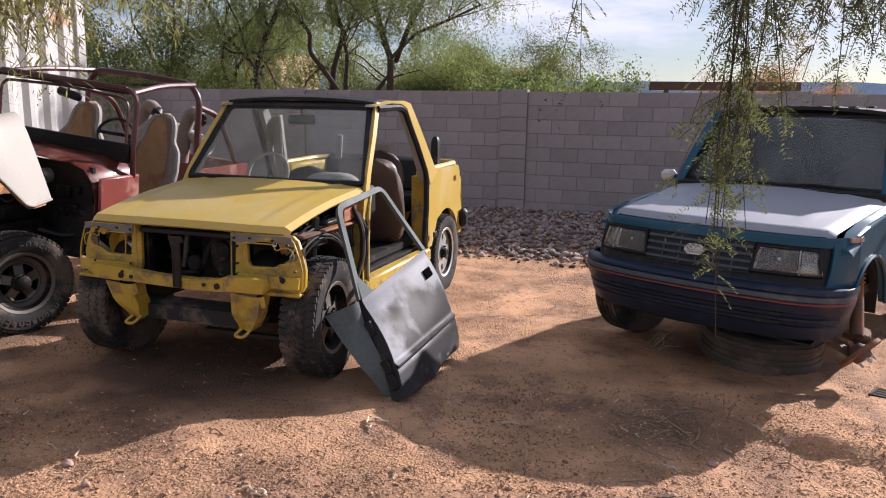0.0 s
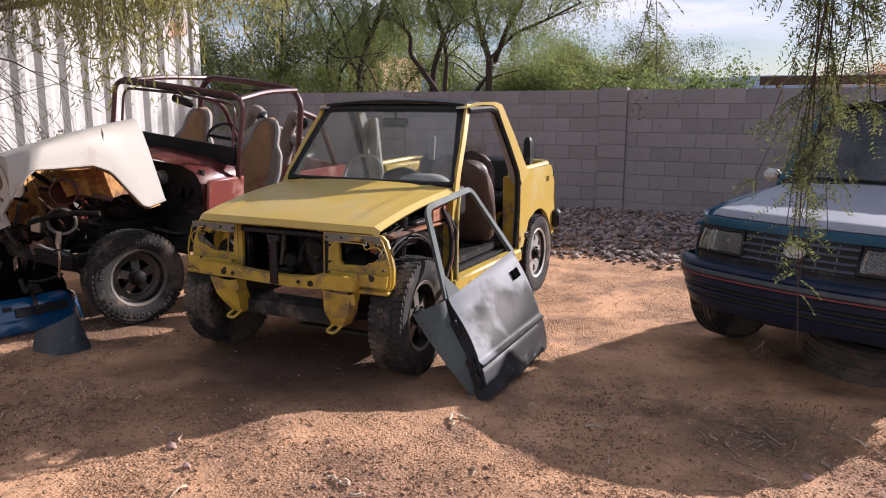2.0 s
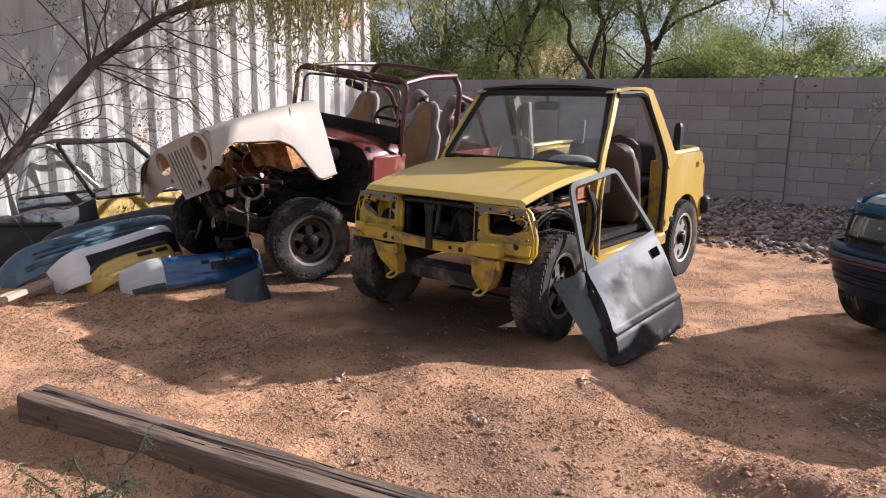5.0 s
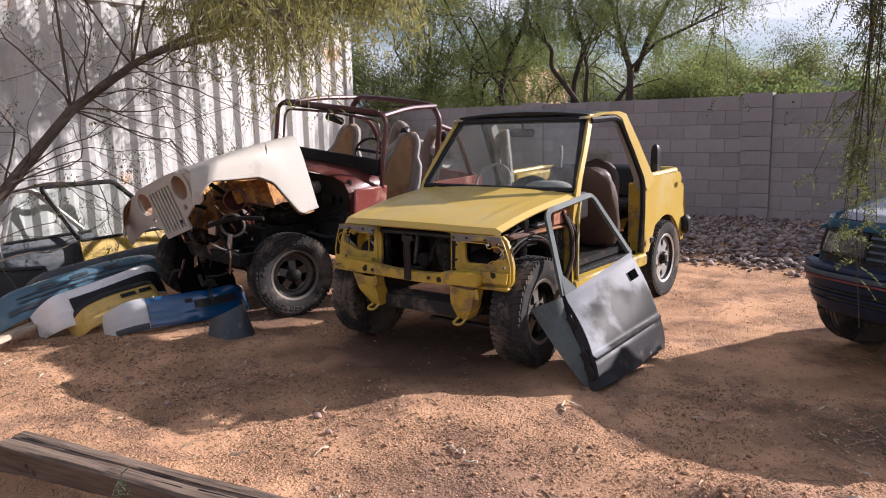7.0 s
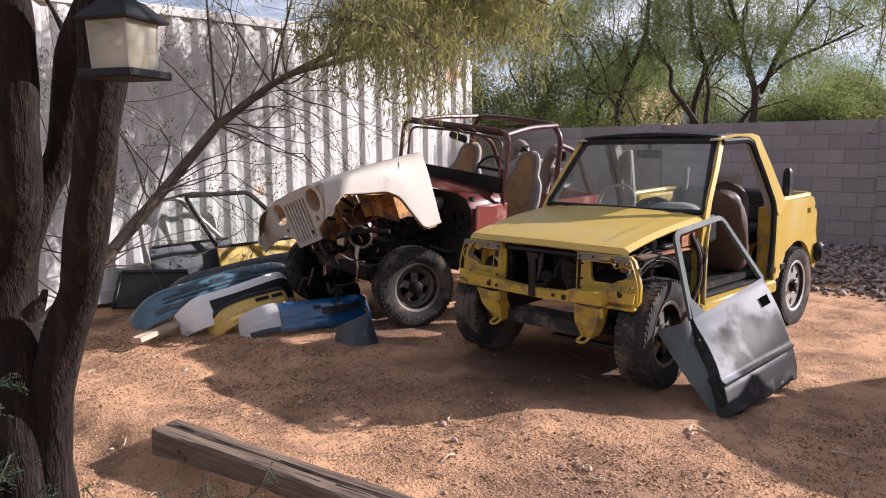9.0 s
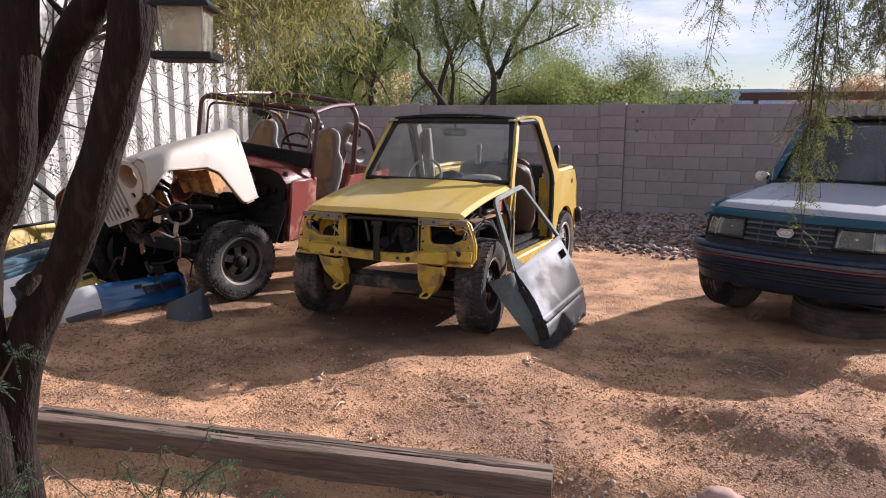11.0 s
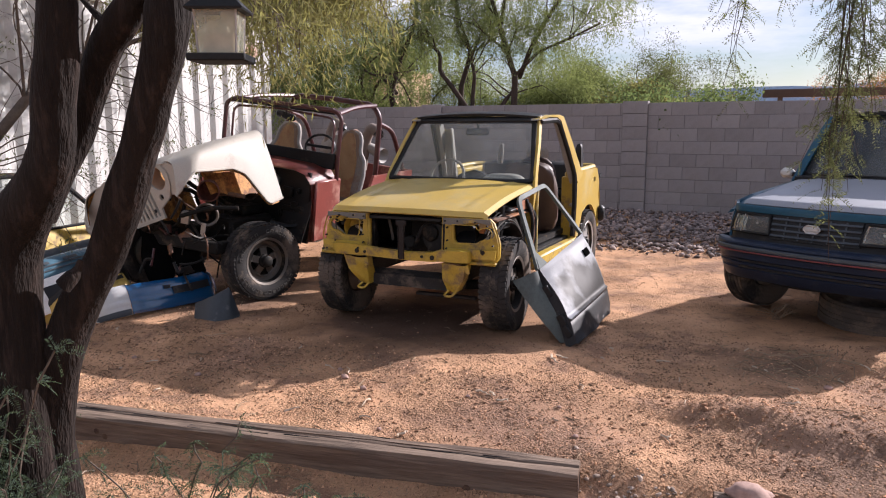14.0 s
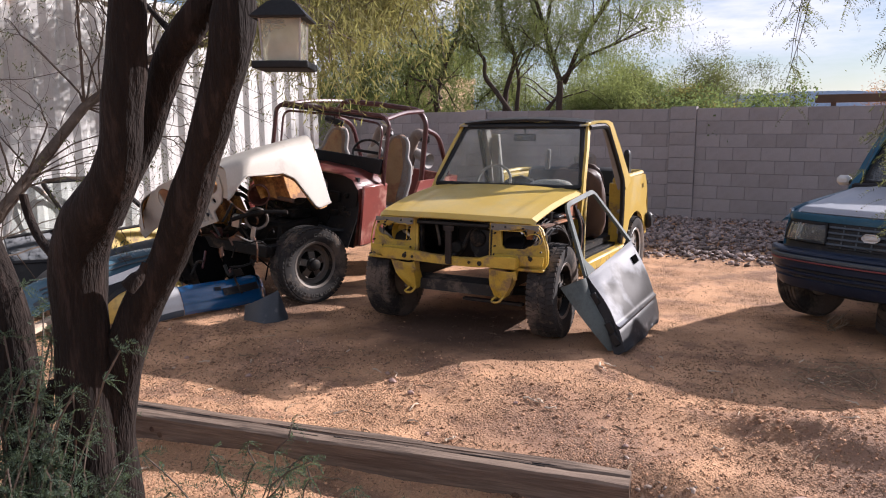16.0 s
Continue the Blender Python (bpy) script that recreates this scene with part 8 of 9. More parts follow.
    part("trunk", bm, M_BARKG, t, "grey-brown leaning trunk and bare twigs", angle=70)
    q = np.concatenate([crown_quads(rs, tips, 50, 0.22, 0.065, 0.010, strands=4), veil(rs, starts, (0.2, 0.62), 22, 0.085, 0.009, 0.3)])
    # leaves between the sun and the white bonnet are cut away to keep it lit
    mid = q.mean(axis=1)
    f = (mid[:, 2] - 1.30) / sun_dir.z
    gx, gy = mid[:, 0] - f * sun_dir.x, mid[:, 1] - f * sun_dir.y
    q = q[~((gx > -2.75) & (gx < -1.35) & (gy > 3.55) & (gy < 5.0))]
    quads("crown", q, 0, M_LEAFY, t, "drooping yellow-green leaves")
    few = [b for b in bare if rs.uniform() < 0.07]
    quads("crown", crown_quads(rs, few, 22, 0.07, 0.035, 0.010, strands=2), 0, M_LEAFN, t, "sparse grey-green leaves")
    return t


leaning_tree()


# ---- bipinnate sprigs, leaf by leaf, for what hangs close ----
def pinnae(rs, points, dirs, length, pairs, leaf_len, leaf_w):
    """Feather leaves: a rib with pairs of small leaflets."""
    cs, ds = [], []
    for p, d in zip(points, dirs):
        d = d / (np.linalg.norm(d) + 1e-9)
        side = np.cross(d, rs.normal(0, 1, 3)); side /= np.linalg.norm(side) + 1e-9
        ln = length * rs.uniform(0.6, 1.2)
        for k in range(pairs):
            f = (k + 0.6) / pairs
            q = p + d * ln * f + np.array([0, 0, -0.35]) * ln * f * f
            for s in (-1, 1):
                cs.append(q); ds.append(side * s + d * 0.5)
    return leaf_quads(rs, np.array(cs), np.array(ds), leaf_len, leaf_w, 0.05)


def hanging_tree():
    """A tree out of sight but for the sprays that hang from its limbs, between the eye and the blue car."""
    rs = np.random.default_rng(77)
    t = thing("hanging_tree", "feathery desert tree with long hanging leafy sprays", "tree")
    V = Vector
    bm = bmesh.new()
    tube(bend([(5.4, 2.4, -0.2), (5.35, 2.45, 1.2), (5.1, 2.5, 2.4), (4.6, 2.6, 3.1)], 4, 0.2), 0.1, 10, bm, caps=False, radii=[mix(0.14, 0.07, i / 11) for i in range(12)])
    part("trunk", bm, M_BARKD, t, "dark trunk", angle=70)
    for line in ([(4.6, 2.6, 3.1), (4.0, 2.65, 3.25), (3.4, 2.75, 3.2), (2.9, 2.78, 3.08), (2.4, 2.75, 3.02)], [(4.6, 2.6, 3.1), (4.2, 2.9, 3.15), (3.7, 3.0, 3.1), (3.2, 3.0, 3.05)]):
        part("limb", tube(bend(line, 4, 0.1), 0.03, 8, caps=False, radii=None), M_BARKD, t, angle=70)
    bm = bmesh.new()
    pts, dirs = [], []

    def spray(x, y, z1, dx=0.0, side=0.05, n=60, twigs=10, low=0.0):
        line = []
        sway = rs.uniform(0, 6)
        lean_ = rs.normal(0, 0.05 if z1 < 1.5 else 0.10)
        for i in range(15):
            f = i / 14
            line.append(V((x + dx * f + lean_ * (f - 0.6) + 0.032 * math.sin(6.0 * f + sway), y + 0.03 * math.cos(5 * f + sway), mix(3.05, z1, f))))
        tube(line, 0.003, 5, bm, caps=False, radii=[mix(0.0050, 0.0012, i / 14) for i in range(15)])
        for k in range(n):
            f = rs.uniform(low, 1) * 13.99
            p = line[int(f)].lerp(line[int(f) + 1], f - int(f))
            pts.append(np.array(p) + rs.normal(0, 0.004, 3)); dirs.append(np.array([rs.normal(0, 1), rs.normal(0, 0.7), -0.6]))
        for k in range(twigs):
            i = rs.integers(1, 13)
            d = V((rs.normal(0, 1) * side * 4, rs.normal(0, 0.12), -0.3)).normalized()
            tw = [line[i] + d * (0.05 * j) + V((0, 0, -0.006 * j * j)) for j in range(5)]
            tube(tw, 0.0013, 4, bm, caps=False)
            for m_ in range(7):
                j = rs.integers(1, 5)
                pts.append(np.array(tw[j])); dirs.append(np.array([d.x + rs.normal(0, 0.7), d.y + rs.normal(0, 0.6), -0.5]))

    # the longest sprays
    for a in ((2.955, 2.75, 1.27, 0.03), (2.945, 2.78, 1.40, 0.0), (2.995, 2.74, 1.12, 0.01), (3.015, 2.78, 1.45, 0.01), (2.975, 2.70, 1.30, 0.0), (3.03, 2.72, 1.55, 0.03)):
        spray(*a, n=72, twigs=9, side=0.03)
    spray(2.985, 2.75, 0.94, 0.03, n=16, twigs=2)
    # shorter ones to the side
    for k in range(19):
        x = 3.09 + 0.034 * k + rs.uniform(-0.02, 0.02)
        spray(x, rs.uniform(2.6, 2.95), rs.uniform(1.62, 1.90), rs.uniform(-0.02, 0.06), n=62, twigs=13)
    for a in ((2.585, 2.72, 1.72, 0.0), (2.60, 2.75, 1.85, -0.03), (2.68, 2.72, 2.05, 0.02), (2.75, 2.7, 2.1, 0.05)):
        spray(*a, n=48, twigs=8, side=0.04)
    part("hanging_twig", bm, M_BARKD, t, "thin dark hanging twigs", angle=70)
    quads("crown", pinnae(rs, pts, dirs, 0.088, 12, 0.0155, 0.0036), 0, M_LEAFN, t, "tiny paired grey-green leaflets")
    return t


hanging_tree()


# ---- the many-stemmed tree in front, with the lantern ----
def stem(points, radii, bm, seg=14, lump=0.10, seed=0):
    pts = bend(points, 4, 0.12)
    n = len(pts)
    rad = []
    for i in range(n):
        f = i / (n - 1) * (len(radii) - 1)
        k = min(int(f), len(radii) - 2)
        rad.append(mix(radii[k], radii[k + 1], f - k))
    start = len(bm.verts)
    tube(pts, 0.1, seg, bm, caps=True, radii=rad)
    bm.verts.ensure_lookup_table()
    for v in bm.verts[start:]:
        q = v.co * 6.0 + Vector((seed, 0, 0))
        axis = noise.noise(Vector((q.x * 2.0, q.y * 2.0, q.z * 0.45)))
        v.co += Vector((noise.noise(q), noise.noise(q + Vector((9, 0, 0))), 0)) * 0.008 + (v.co - Vector((pts[0].x, pts[0].y, v.co.z))) * 0.02 * axis


def front_tree():
    rs = np.random.default_rng(91)
    t = thing("mesquite_tree", "dark many-stemmed mesquite tree with rough bark", "tree")
    bm = bmesh.new()
    stem([(0.40, 0.82, -0.35), (0.40, 0.80, 0.27), (0.43, 0.80, 0.70), (0.425, 0.80, 0.99), (0.445, 0.80, 1.13), (0.50, 0.80, 1.225), (0.585, 0.80, 1.31), (0.675, 0.80, 1.41), (0.721, 0.80, 1.51), (0.748, 0.80, 1.667), (0.775, 0.80, 1.818), (0.80, 0.80, 1.95), (0.86, 0.75, 2.6), (0.92, 0.6, 3.4)], [0.135, 0.102, 0.094, 0.100, 0.102, 0.098, 0.088, 0.074, 0.066, 0.067, 0.064, 0.060, 0.05, 0.035], bm, 18, seed=1)
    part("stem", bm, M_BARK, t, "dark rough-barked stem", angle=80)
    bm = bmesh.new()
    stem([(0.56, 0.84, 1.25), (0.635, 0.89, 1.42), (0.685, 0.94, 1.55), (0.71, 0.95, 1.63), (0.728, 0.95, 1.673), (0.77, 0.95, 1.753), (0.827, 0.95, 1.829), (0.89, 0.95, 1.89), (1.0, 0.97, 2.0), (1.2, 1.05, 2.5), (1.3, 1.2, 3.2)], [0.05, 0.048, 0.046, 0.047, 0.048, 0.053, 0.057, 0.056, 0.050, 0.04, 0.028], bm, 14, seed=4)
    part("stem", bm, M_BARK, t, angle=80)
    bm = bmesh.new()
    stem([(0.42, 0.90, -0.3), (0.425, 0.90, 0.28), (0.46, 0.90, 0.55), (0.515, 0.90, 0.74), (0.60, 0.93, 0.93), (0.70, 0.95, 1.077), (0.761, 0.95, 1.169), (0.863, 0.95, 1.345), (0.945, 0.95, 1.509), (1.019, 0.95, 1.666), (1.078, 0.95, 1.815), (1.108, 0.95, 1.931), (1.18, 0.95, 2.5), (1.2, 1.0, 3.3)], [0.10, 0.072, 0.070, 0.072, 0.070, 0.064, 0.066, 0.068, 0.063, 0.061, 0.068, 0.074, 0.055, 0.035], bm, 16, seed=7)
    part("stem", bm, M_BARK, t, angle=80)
    for line, rad, sd in (([(0.40, 0.80, 1.06), (0.305, 0.80, 1.111), (0.245, 0.80, 1.15), (0.206, 0.80, 1.186), (0.160, 0.80, 1.255), (0.146, 0.80, 1.327)], [0.035, 0.021, 0.017, 0.017, 0.017, 0.015], 9),
                          ([(0.86, 0.95, 1.86), (0.809, 0.95, 1.893), (0.765, 0.95, 1.927), (0.705, 0.95, 1.979), (0.60, 0.95, 2.06)], [0.022, 0.013, 0.010, 0.008, 0.006], 12),
                          ([(0.30, 0.74, 0.50), (0.312, 0.72, 0.571), (0.352, 0.72, 0.662)], [0.022, 0.019, 0.016], 13),
                          ([(0.70, 0.80, 1.03), (0.735, 0.83, 1.075), (0.745, 0.84, 1.115)], [0.030, 0.018, 0.010], 14),
                          ([(1.16, 0.95, 2.30), (1.28, 0.93, 2.39), (1.36, 0.90, 2.41)], [0.022, 0.015, 0.010], 15)):
        bm = bmesh.new()
        stem(line, rad, bm, 9, seed=sd)
        part("branch_stub", bm, M_BARK, t, angle=80)
    # leafy crown far above
    bm, tips = bmesh.new(), []
    for st, d in (((0.95, 0.6, 3.4), (0.1, -0.3, 1)), ((1.2, 1.3, 3.2), (0.5, 0.5, 0.8)), ((1.2, 1.0, 3.3), (0.6, 0.1, 0.8)), ((0.9, 0.75, 2.6), (-0.6, 0.1, 0.7))):
        grow(rs, bm, Vector(st), Vector(d), 0.9, 0.03, 2, tips, 0.6)
    part("limb", bm, M_BARK, t, angle=70)
    quads("crown", crown_quads(rs, tips, 45, 0.3, 0.06, 0.012, strands=4), 0, M_LEAF, t)
    return t


front_tree()


def leafy_shoots(t, rs, n, centre, spread, length, leaves):
    """A thicket of thin shoots with feather leaves, grown from the foot of a trunk."""
    pts, dirs = [], []
    bm = bmesh.new()
    for k in range(n):
        b = Vector((centre[0] + rs.normal(0, spread[0]), centre[1] + rs.normal(0, spread[1]), -0.2))
        d = Vector((rs.normal(0, 0.30), rs.normal(-0.1, 0.25), 1.0)).normalized()
        ln = rs.uniform(*length)
        line = [b + d * ln * j / 8 + Vector((0.03 * math.sin(j + k), 0.03 * math.cos(j * 1.3 + k), -0.003 * j * j)) for j in range(9)]
        tube(line, 0.0035, 4, bm, caps=False)
        for m_ in range(leaves):
            j = rs.integers(1, 9)
            pts.append(np.array(line[j])); dirs.append(np.array([rs.normal(0, 1), rs.normal(0, 1), rs.normal(0.1, 0.5)]))
    part("sucker", bm, M_BARKG, t)
    quads("foliage", pinnae(rs, pts, dirs, 0.085, 12, 0.0145, 0.0028), 0, M_LEAFBG, t, "blue-green feathery shoots")


def second_trunk():
    """A second rough trunk at the edge of view, wrapped in leaves."""
    rs = np.random.default_rng(93)
    t = thing("mesquite_tree", "rough trunk wrapped in blue-green feathery shoots", "tree")
    bm = bmesh.new()
    stem([(0.20, 0.70, -0.35), (0.16, 0.72, 0.19), (0.15, 0.72, 0.638), (0.135, 0.72, 0.80), (0.098, 0.72, 0.969), (0.06, 0.72, 1.06), (-0.03, 0.72, 1.25), (-0.3, 0.75, 1.9), (-0.6, 0.8, 2.7)], [0.10, 0.088, 0.078, 0.074, 0.068, 0.062, 0.052, 0.04, 0.03], bm, 12, seed=21)
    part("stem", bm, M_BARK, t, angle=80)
    leafy_shoots(t, rs, 85, (0.12, 0.60), (0.12, 0.07), (0.75, 1.40), 40)


second_trunk()


def foot_bush():
    rs = np.random.default_rng(95)
    t = thing("bush", "blue-green feathery suckers at the tree's foot", "bush")
    leafy_shoots(t, rs, 62, (0.46, 0.64), (0.11, 0.06), (0.55, 0.95), 36)


foot_bush()


def ground_shoots():
    """Thin leafy seedlings by the timber."""
    rs = np.random.default_rng(17)
    for n_, (x, y, h, lean) in enumerate(((0.62, 1.42, 0.52, 0.25), (0.85, 1.38, 0.46, 0.2), (1.05, 1.45, 0.36, 0.3), (0.45, 1.50, 0.55, 0.2), (1.30, 1.60, 0.28, 0.1), (0.70, 1.20, 0.62, 0.3))):
        t = thing("seedling", "thin feathery green seedling by the timber", "plant", pose(x, y, ground_z(x, y) - 0.01), "seedlings by the timber")
        bm = bmesh.new()
        pts, dirs = [], []
        for k in range(2):
            d = Vector((lean + rs.normal(0, 0.35), rs.normal(0, 0.25), 1)).normalized()
            line = [d * h * j / 6 + Vector((0.05 * (j / 6) ** 2 * rs.normal(0, 1), 0, -0.08 * (j / 6) ** 2)) for j in range(7)]
            tube(line, 0.0034, 5, bm, caps=False)
            for m_ in range(20):
                j = rs.integers(1, 7)
                pts.append(np.array(line[j])); dirs.append(np.array([rs.normal(0.2, 1), rs.normal(0, 1), rs.normal(-0.2, 0.4)]))
        part("stalk", bm, M_BARKG, t)
        quads("leaves", pinnae(rs, pts, dirs, 0.085, 12, 0.0165, 0.0042), 0, M_LEAFBG, t)


ground_shoots()


def lantern():
    """A hanging lantern feeder: hipped dark roof, yellowed panes and a broad tray."""
    t = thing("lantern_feeder", "dark metal lantern-shaped bird feeder with yellowed panes", "bird feeder", pose(1.339, 0.909, 1.735, 0, 0, 29) @ Matrix.Diagonal((0.88, 0.88, 0.93, 1)))
    part("tray", boxes((0, 0, 0.006, 0.18, 0.18, 0.012), (0, -0.086, 0.012, 0.184, 0.010, 0.022), (0, 0.086, 0.012, 0.184, 0.010, 0.022), (-0.086, 0, 0.012, 0.010, 0.16, 0.022), (0.086, 0, 0.012, 0.010, 0.16, 0.022), bevel=0.003), M_LAMPB, t)
    lo, hi = 0.060, 0.067
    for i in range(4):
        a = pose(0, 0, 0, 0, 0, 90 * i)
        bm = sheet(lambda u, v: a @ Vector((mix(-1, 1, u) * mix(lo, hi, v), -mix(lo, hi, v), mix(0.018, 0.158, v))), 1, 1, 0.0)
        part("pane", bm, M_GLASSL, t, "cloudy yellowed plastic pane")
        part("corner_bar", tube([a @ Vector((-lo, -lo, 0.015)), a @ Vector((-hi, -hi, 0.16))], 0.0035, 5), M_GREYVIN, t)
    part("seed_core", boxes((0, 0, 0.05, 0.095, 0.095, 0.075), bevel=0.008), M_PLANK, t, "pale seed heap")
    roof = loft([[Vector((sx * w_, sy * w_, z)) for sx, sy in ((-1, -1), (1, -1), (1, 1), (-1, 1))] for z, w_ in ((0.152, 0.090), (0.158, 0.092), (0.195, 0.055), (0.205, 0.045), (0.21, 0.032), (0.235, 0.018))])
    part("roof", roof, M_LAMPB, t, "dark weathered hipped roof", angle=25)
    part("hanger", tube(bend([(0, 0, 0.23), (0, 0, 0.26), (0.008, 0, 0.32), (0.0, 0.0, 0.68)], 4, 0.03), 0.003, 6), M_LAMPB, t)
    return t


lantern()

# ---- distance behind the wall ----
def far_house():
    t = thing("house", "flat-roofed tan stucco house far behind the trees", "house", pose(-15.85, 32, 0))
    part("wall", boxes((0, 0, 1.95, 1.7, 4.0, 3.9), bevel=0.03), M_STUCCO, t)
    part("parapet", boxes((0, 0, 4.0, 1.8, 4.2, 0.3), bevel=0.02), M_STUCCO, t)
    part("window", boxes((0.2, -2.01, 1.9, 0.7, 0.04, 1.1)), M_DGREYP, t)


far_house()


def carport():
    t = thing("carport", "dark-beamed carport with pale roof behind the wall", "carport", pose(0, 17, 0))
    part("fascia", boxes((3.30, 0, 2.19, 2.9, 0.12, 0.17), bevel=0.01), M_DKBEAM, t)
    part("roof", boxes((3.30, 1.4, 2.20, 2.9, 2.7, 0.03)), M_ROOFW, t)
    for x in (2.2, 4.5):
        part("post", boxes((x, 0.0, 1.06, 0.10, 0.10, 2.12), bevel=0.008), M_DKBEAM, t)


carport()


def shed():
    t = thing("shed", "pale metal shed roof behind the wall", "shed", pose(-3.3, 24, 0))
    part("wall", boxes((0, 0, 1.1, 4.0, 3.0, 2.2)), M_ROOFW, t)
    part("roof", boxes((0, 0, 2.3, 4.3, 3.3, 0.12, 0, 2, 0), bevel=0.01), M_ROOFW, t)


shed()


def mountains():
    rs = np.random.default_rng(5)
    bm = bmesh.new()
    rows = [[], []]
    for k in range(161):
        a = radians(-100 + 200 * k / 160)
        r = 2600
        h = 92 + 60 * (0.5 + 0.5 * noise.noise(Vector((k * 0.09, 3, 0)))) + 18 * noise.noise(Vector((k * 0.33, 8, 0)))
        rows[0].append(bm.verts.new((r * math.sin(a), r * math.cos(a), -20)))
        rows[1].append(bm.verts.new((r * 1.06 * math.sin(a), r * 1.06 * math.cos(a), h)))
    for i in range(160):
        bm.faces.new((rows[0][i], rows[0][i + 1], rows[1][i + 1], rows[1][i]))
    tagged(part("backdrop", bm, M_MOUNT, angle=80), "low hazy blue desert mountains on the horizon", "mountains", kind="structure")


mountains()


# ---- stones, clods and litter ----
def pebble_mesh(rs, n_sub=1, flat=0.6):
    bm = bmesh.new()
    bmesh.ops.create_icosphere(bm, subdivisions=n_sub, radius=1.0)
    off = Vector(rs.uniform(0, 50, 3))
    for v in bm.verts:
        k = 1 + 0.35 * noise.noise(v.co * 0.9 + off) + 0.22 * noise.noise(v.co * 2.4 + off)
        v.co = Vector((v.co.x * k * 1.15, v.co.y * k * 0.9, v.co.z * k * flat))
    return bm


def rock_strip():
    """River rock along the wall: the near edge stone by stone, the rest as a bed."""
    rs = np.random.default_rng(8)
    shapes = []
    for k in range(10):
        bm = pebble_mesh(rs, 2, rs.uniform(0.55, 0.8))
        smooth_sharp(bm, 60)
        me = bpy.data.meshes.new("river_stone")
        bm.to_mesh(me); bm.free()
        me.materials.append(M_ROCK)
        shapes.append(me)
    bed = tagged(new("rock_border"), "border of rounded grey-brown river rocks along the wall", "rocks", kind="structure")
    base, polys = [], []
    for k in range(10):
        bm = pebble_mesh(rs, 1, rs.uniform(0.55, 0.8))
        bm.verts.ensure_lookup_table()
        base.append(np.array([v.co[:] for v in bm.verts]))
        polys.append([tuple(v.index for v in f.verts) for f in bm.faces])
        bm.free()
    verts, faces = [], []
    near = 0
    for k in range(13500):
        x = rs.uniform(-3.6, 7.0)
        front = 8.25 + 0.10 * math.sin(1.7 * x) + 0.08 * noise.noise(Vector((x * 2, 0, 0)))
        y = front + (11.45 - front) * rs.uniform(0, 1) ** 1.15
        if rs.uniform() < 0.03:
            y = front - abs(rs.normal(0, 0.12))
        r = 0.013 + 0.032 * rs.uniform() ** 2.0
        z = ground_z(x, y) + r * 0.30 + (rs.uniform(0, 0.035) if y > front + 0.1 else 0)
        i = int(rs.integers(0, 10))
        rot = Euler(rs.uniform(-0.5, 0.5, 3) * np.array([1, 1, 12]))
        if near < 300 and 0.6 < x < 2.4 and y < front + 0.55:
            ob = new("river_stone", shapes[i])
            ob.matrix_basis = Matrix.LocRotScale((x, y, z), rot, (r, r, r))
            ob.parent = bed
            near += 1
        else:
            m = np.array(rot.to_matrix()) * r
            off = len(verts)
            verts += (base[i] @ m.T + np.array([x, y, z])).tolist()
            faces += [tuple(a + off for a in p) for p in polys[i]]
    me = bpy.data.meshes.new("river_stones")
    me.from_pydata(verts, [], faces)
    me.polygons.foreach_set("use_smooth", [True] * len(me.polygons))
    me.materials.append(M_ROCKS)
    ob = new("river_stones", me)
    ob.parent = bed
    ob["kind"] = "stuff"


rock_strip()


def scatter(name, label, category, count, seed, size, mat, region, flat=0.7, sub=1, bias=None):
    """Many small stones or clods as one object."""
    rs = np.random.default_rng(seed)
    protos = []
    for k in range(7):
        bm = pebble_mesh(rs, sub, flat)
        bm.verts.ensure_lookup_table()
        protos.append((np.array([v.co[:] for v in bm.verts]), [tuple(v.index for v in f.verts) for f in bm.faces]))
        bm.free()
    verts, faces = [], []
    for k in range(count):
        x, y = region(rs)
        r = size[0] + (size[1] - size[0]) * rs.uniform() ** 3.0
        co, fs = protos[int(rs.integers(0, 7))]
        m = np.array(Euler((rs.uniform(-0.6, 0.6), rs.uniform(-0.6, 0.6), rs.uniform(0, 6.28))).to_matrix()) * r
        off = len(verts)
        verts += (co @ m.T + np.array([x, y, ground_z(x, y) + r * 0.02])).tolist()
        faces += [tuple(a + off for a in f) for f in fs]
    me = bpy.data.meshes.new(name)
    me.from_pydata(verts, [], faces)
    me.materials.append(mat)
    return tagged(new(name, me), label, category, kind="stuff")


def near_yard(rs):
    while True:
        x, y = rs.uniform(-3.4, 4.6), rs.uniform(1.2, 4.6)
        d = math.hypot(x - 2.9, y)
        clump = 0.5 + 0.5 * noise.noise(Vector((x * 1.3, y * 1.3, 5)))
        if abs(x) < 1.5 and y > 3.5:
            continue
        if rs.uniform() < clump * (1.25 - 0.22 * (y - 1.2)):
            return x, y


def whole_yard(rs):
    while True:
        x, y = rs.uniform(-4.0, 5.0), rs.uniform(1.0, 8.4)
        if rs.uniform() < 0.25 + 0.75 * (0.5 + 0.5 * noise.noise(Vector((x * 0.9, y * 0.9, 9)))):
            return x, y


def bank(rs):
    return 3.6 + rs.normal(0, 0.9), 3.6 + rs.normal(0, 0.55)


scatter("dirt_crumbs", "loose crumbs of dry dirt and grit", "dirt", 58000, 3, (0.0018, 0.0075), M_CLOD, near_yard, 0.6)
scatter("gravel_bits", "scattered small stones on dry dirt", "gravel", 2200, 4, (0.0025, 0.011), M_CLOD, whole_yard, 0.7)
scatter("bank_crumbs", "crumbly dirt clods on rough bank", "dirt", 6000, 6, (0.002, 0.010), M_CLOD, bank, 0.6)


def clod_band(rs):
    x = rs.uniform(-2.0, 3.2)
    return x, 2.95 + 0.05 * x + rs.normal(0, 0.28)


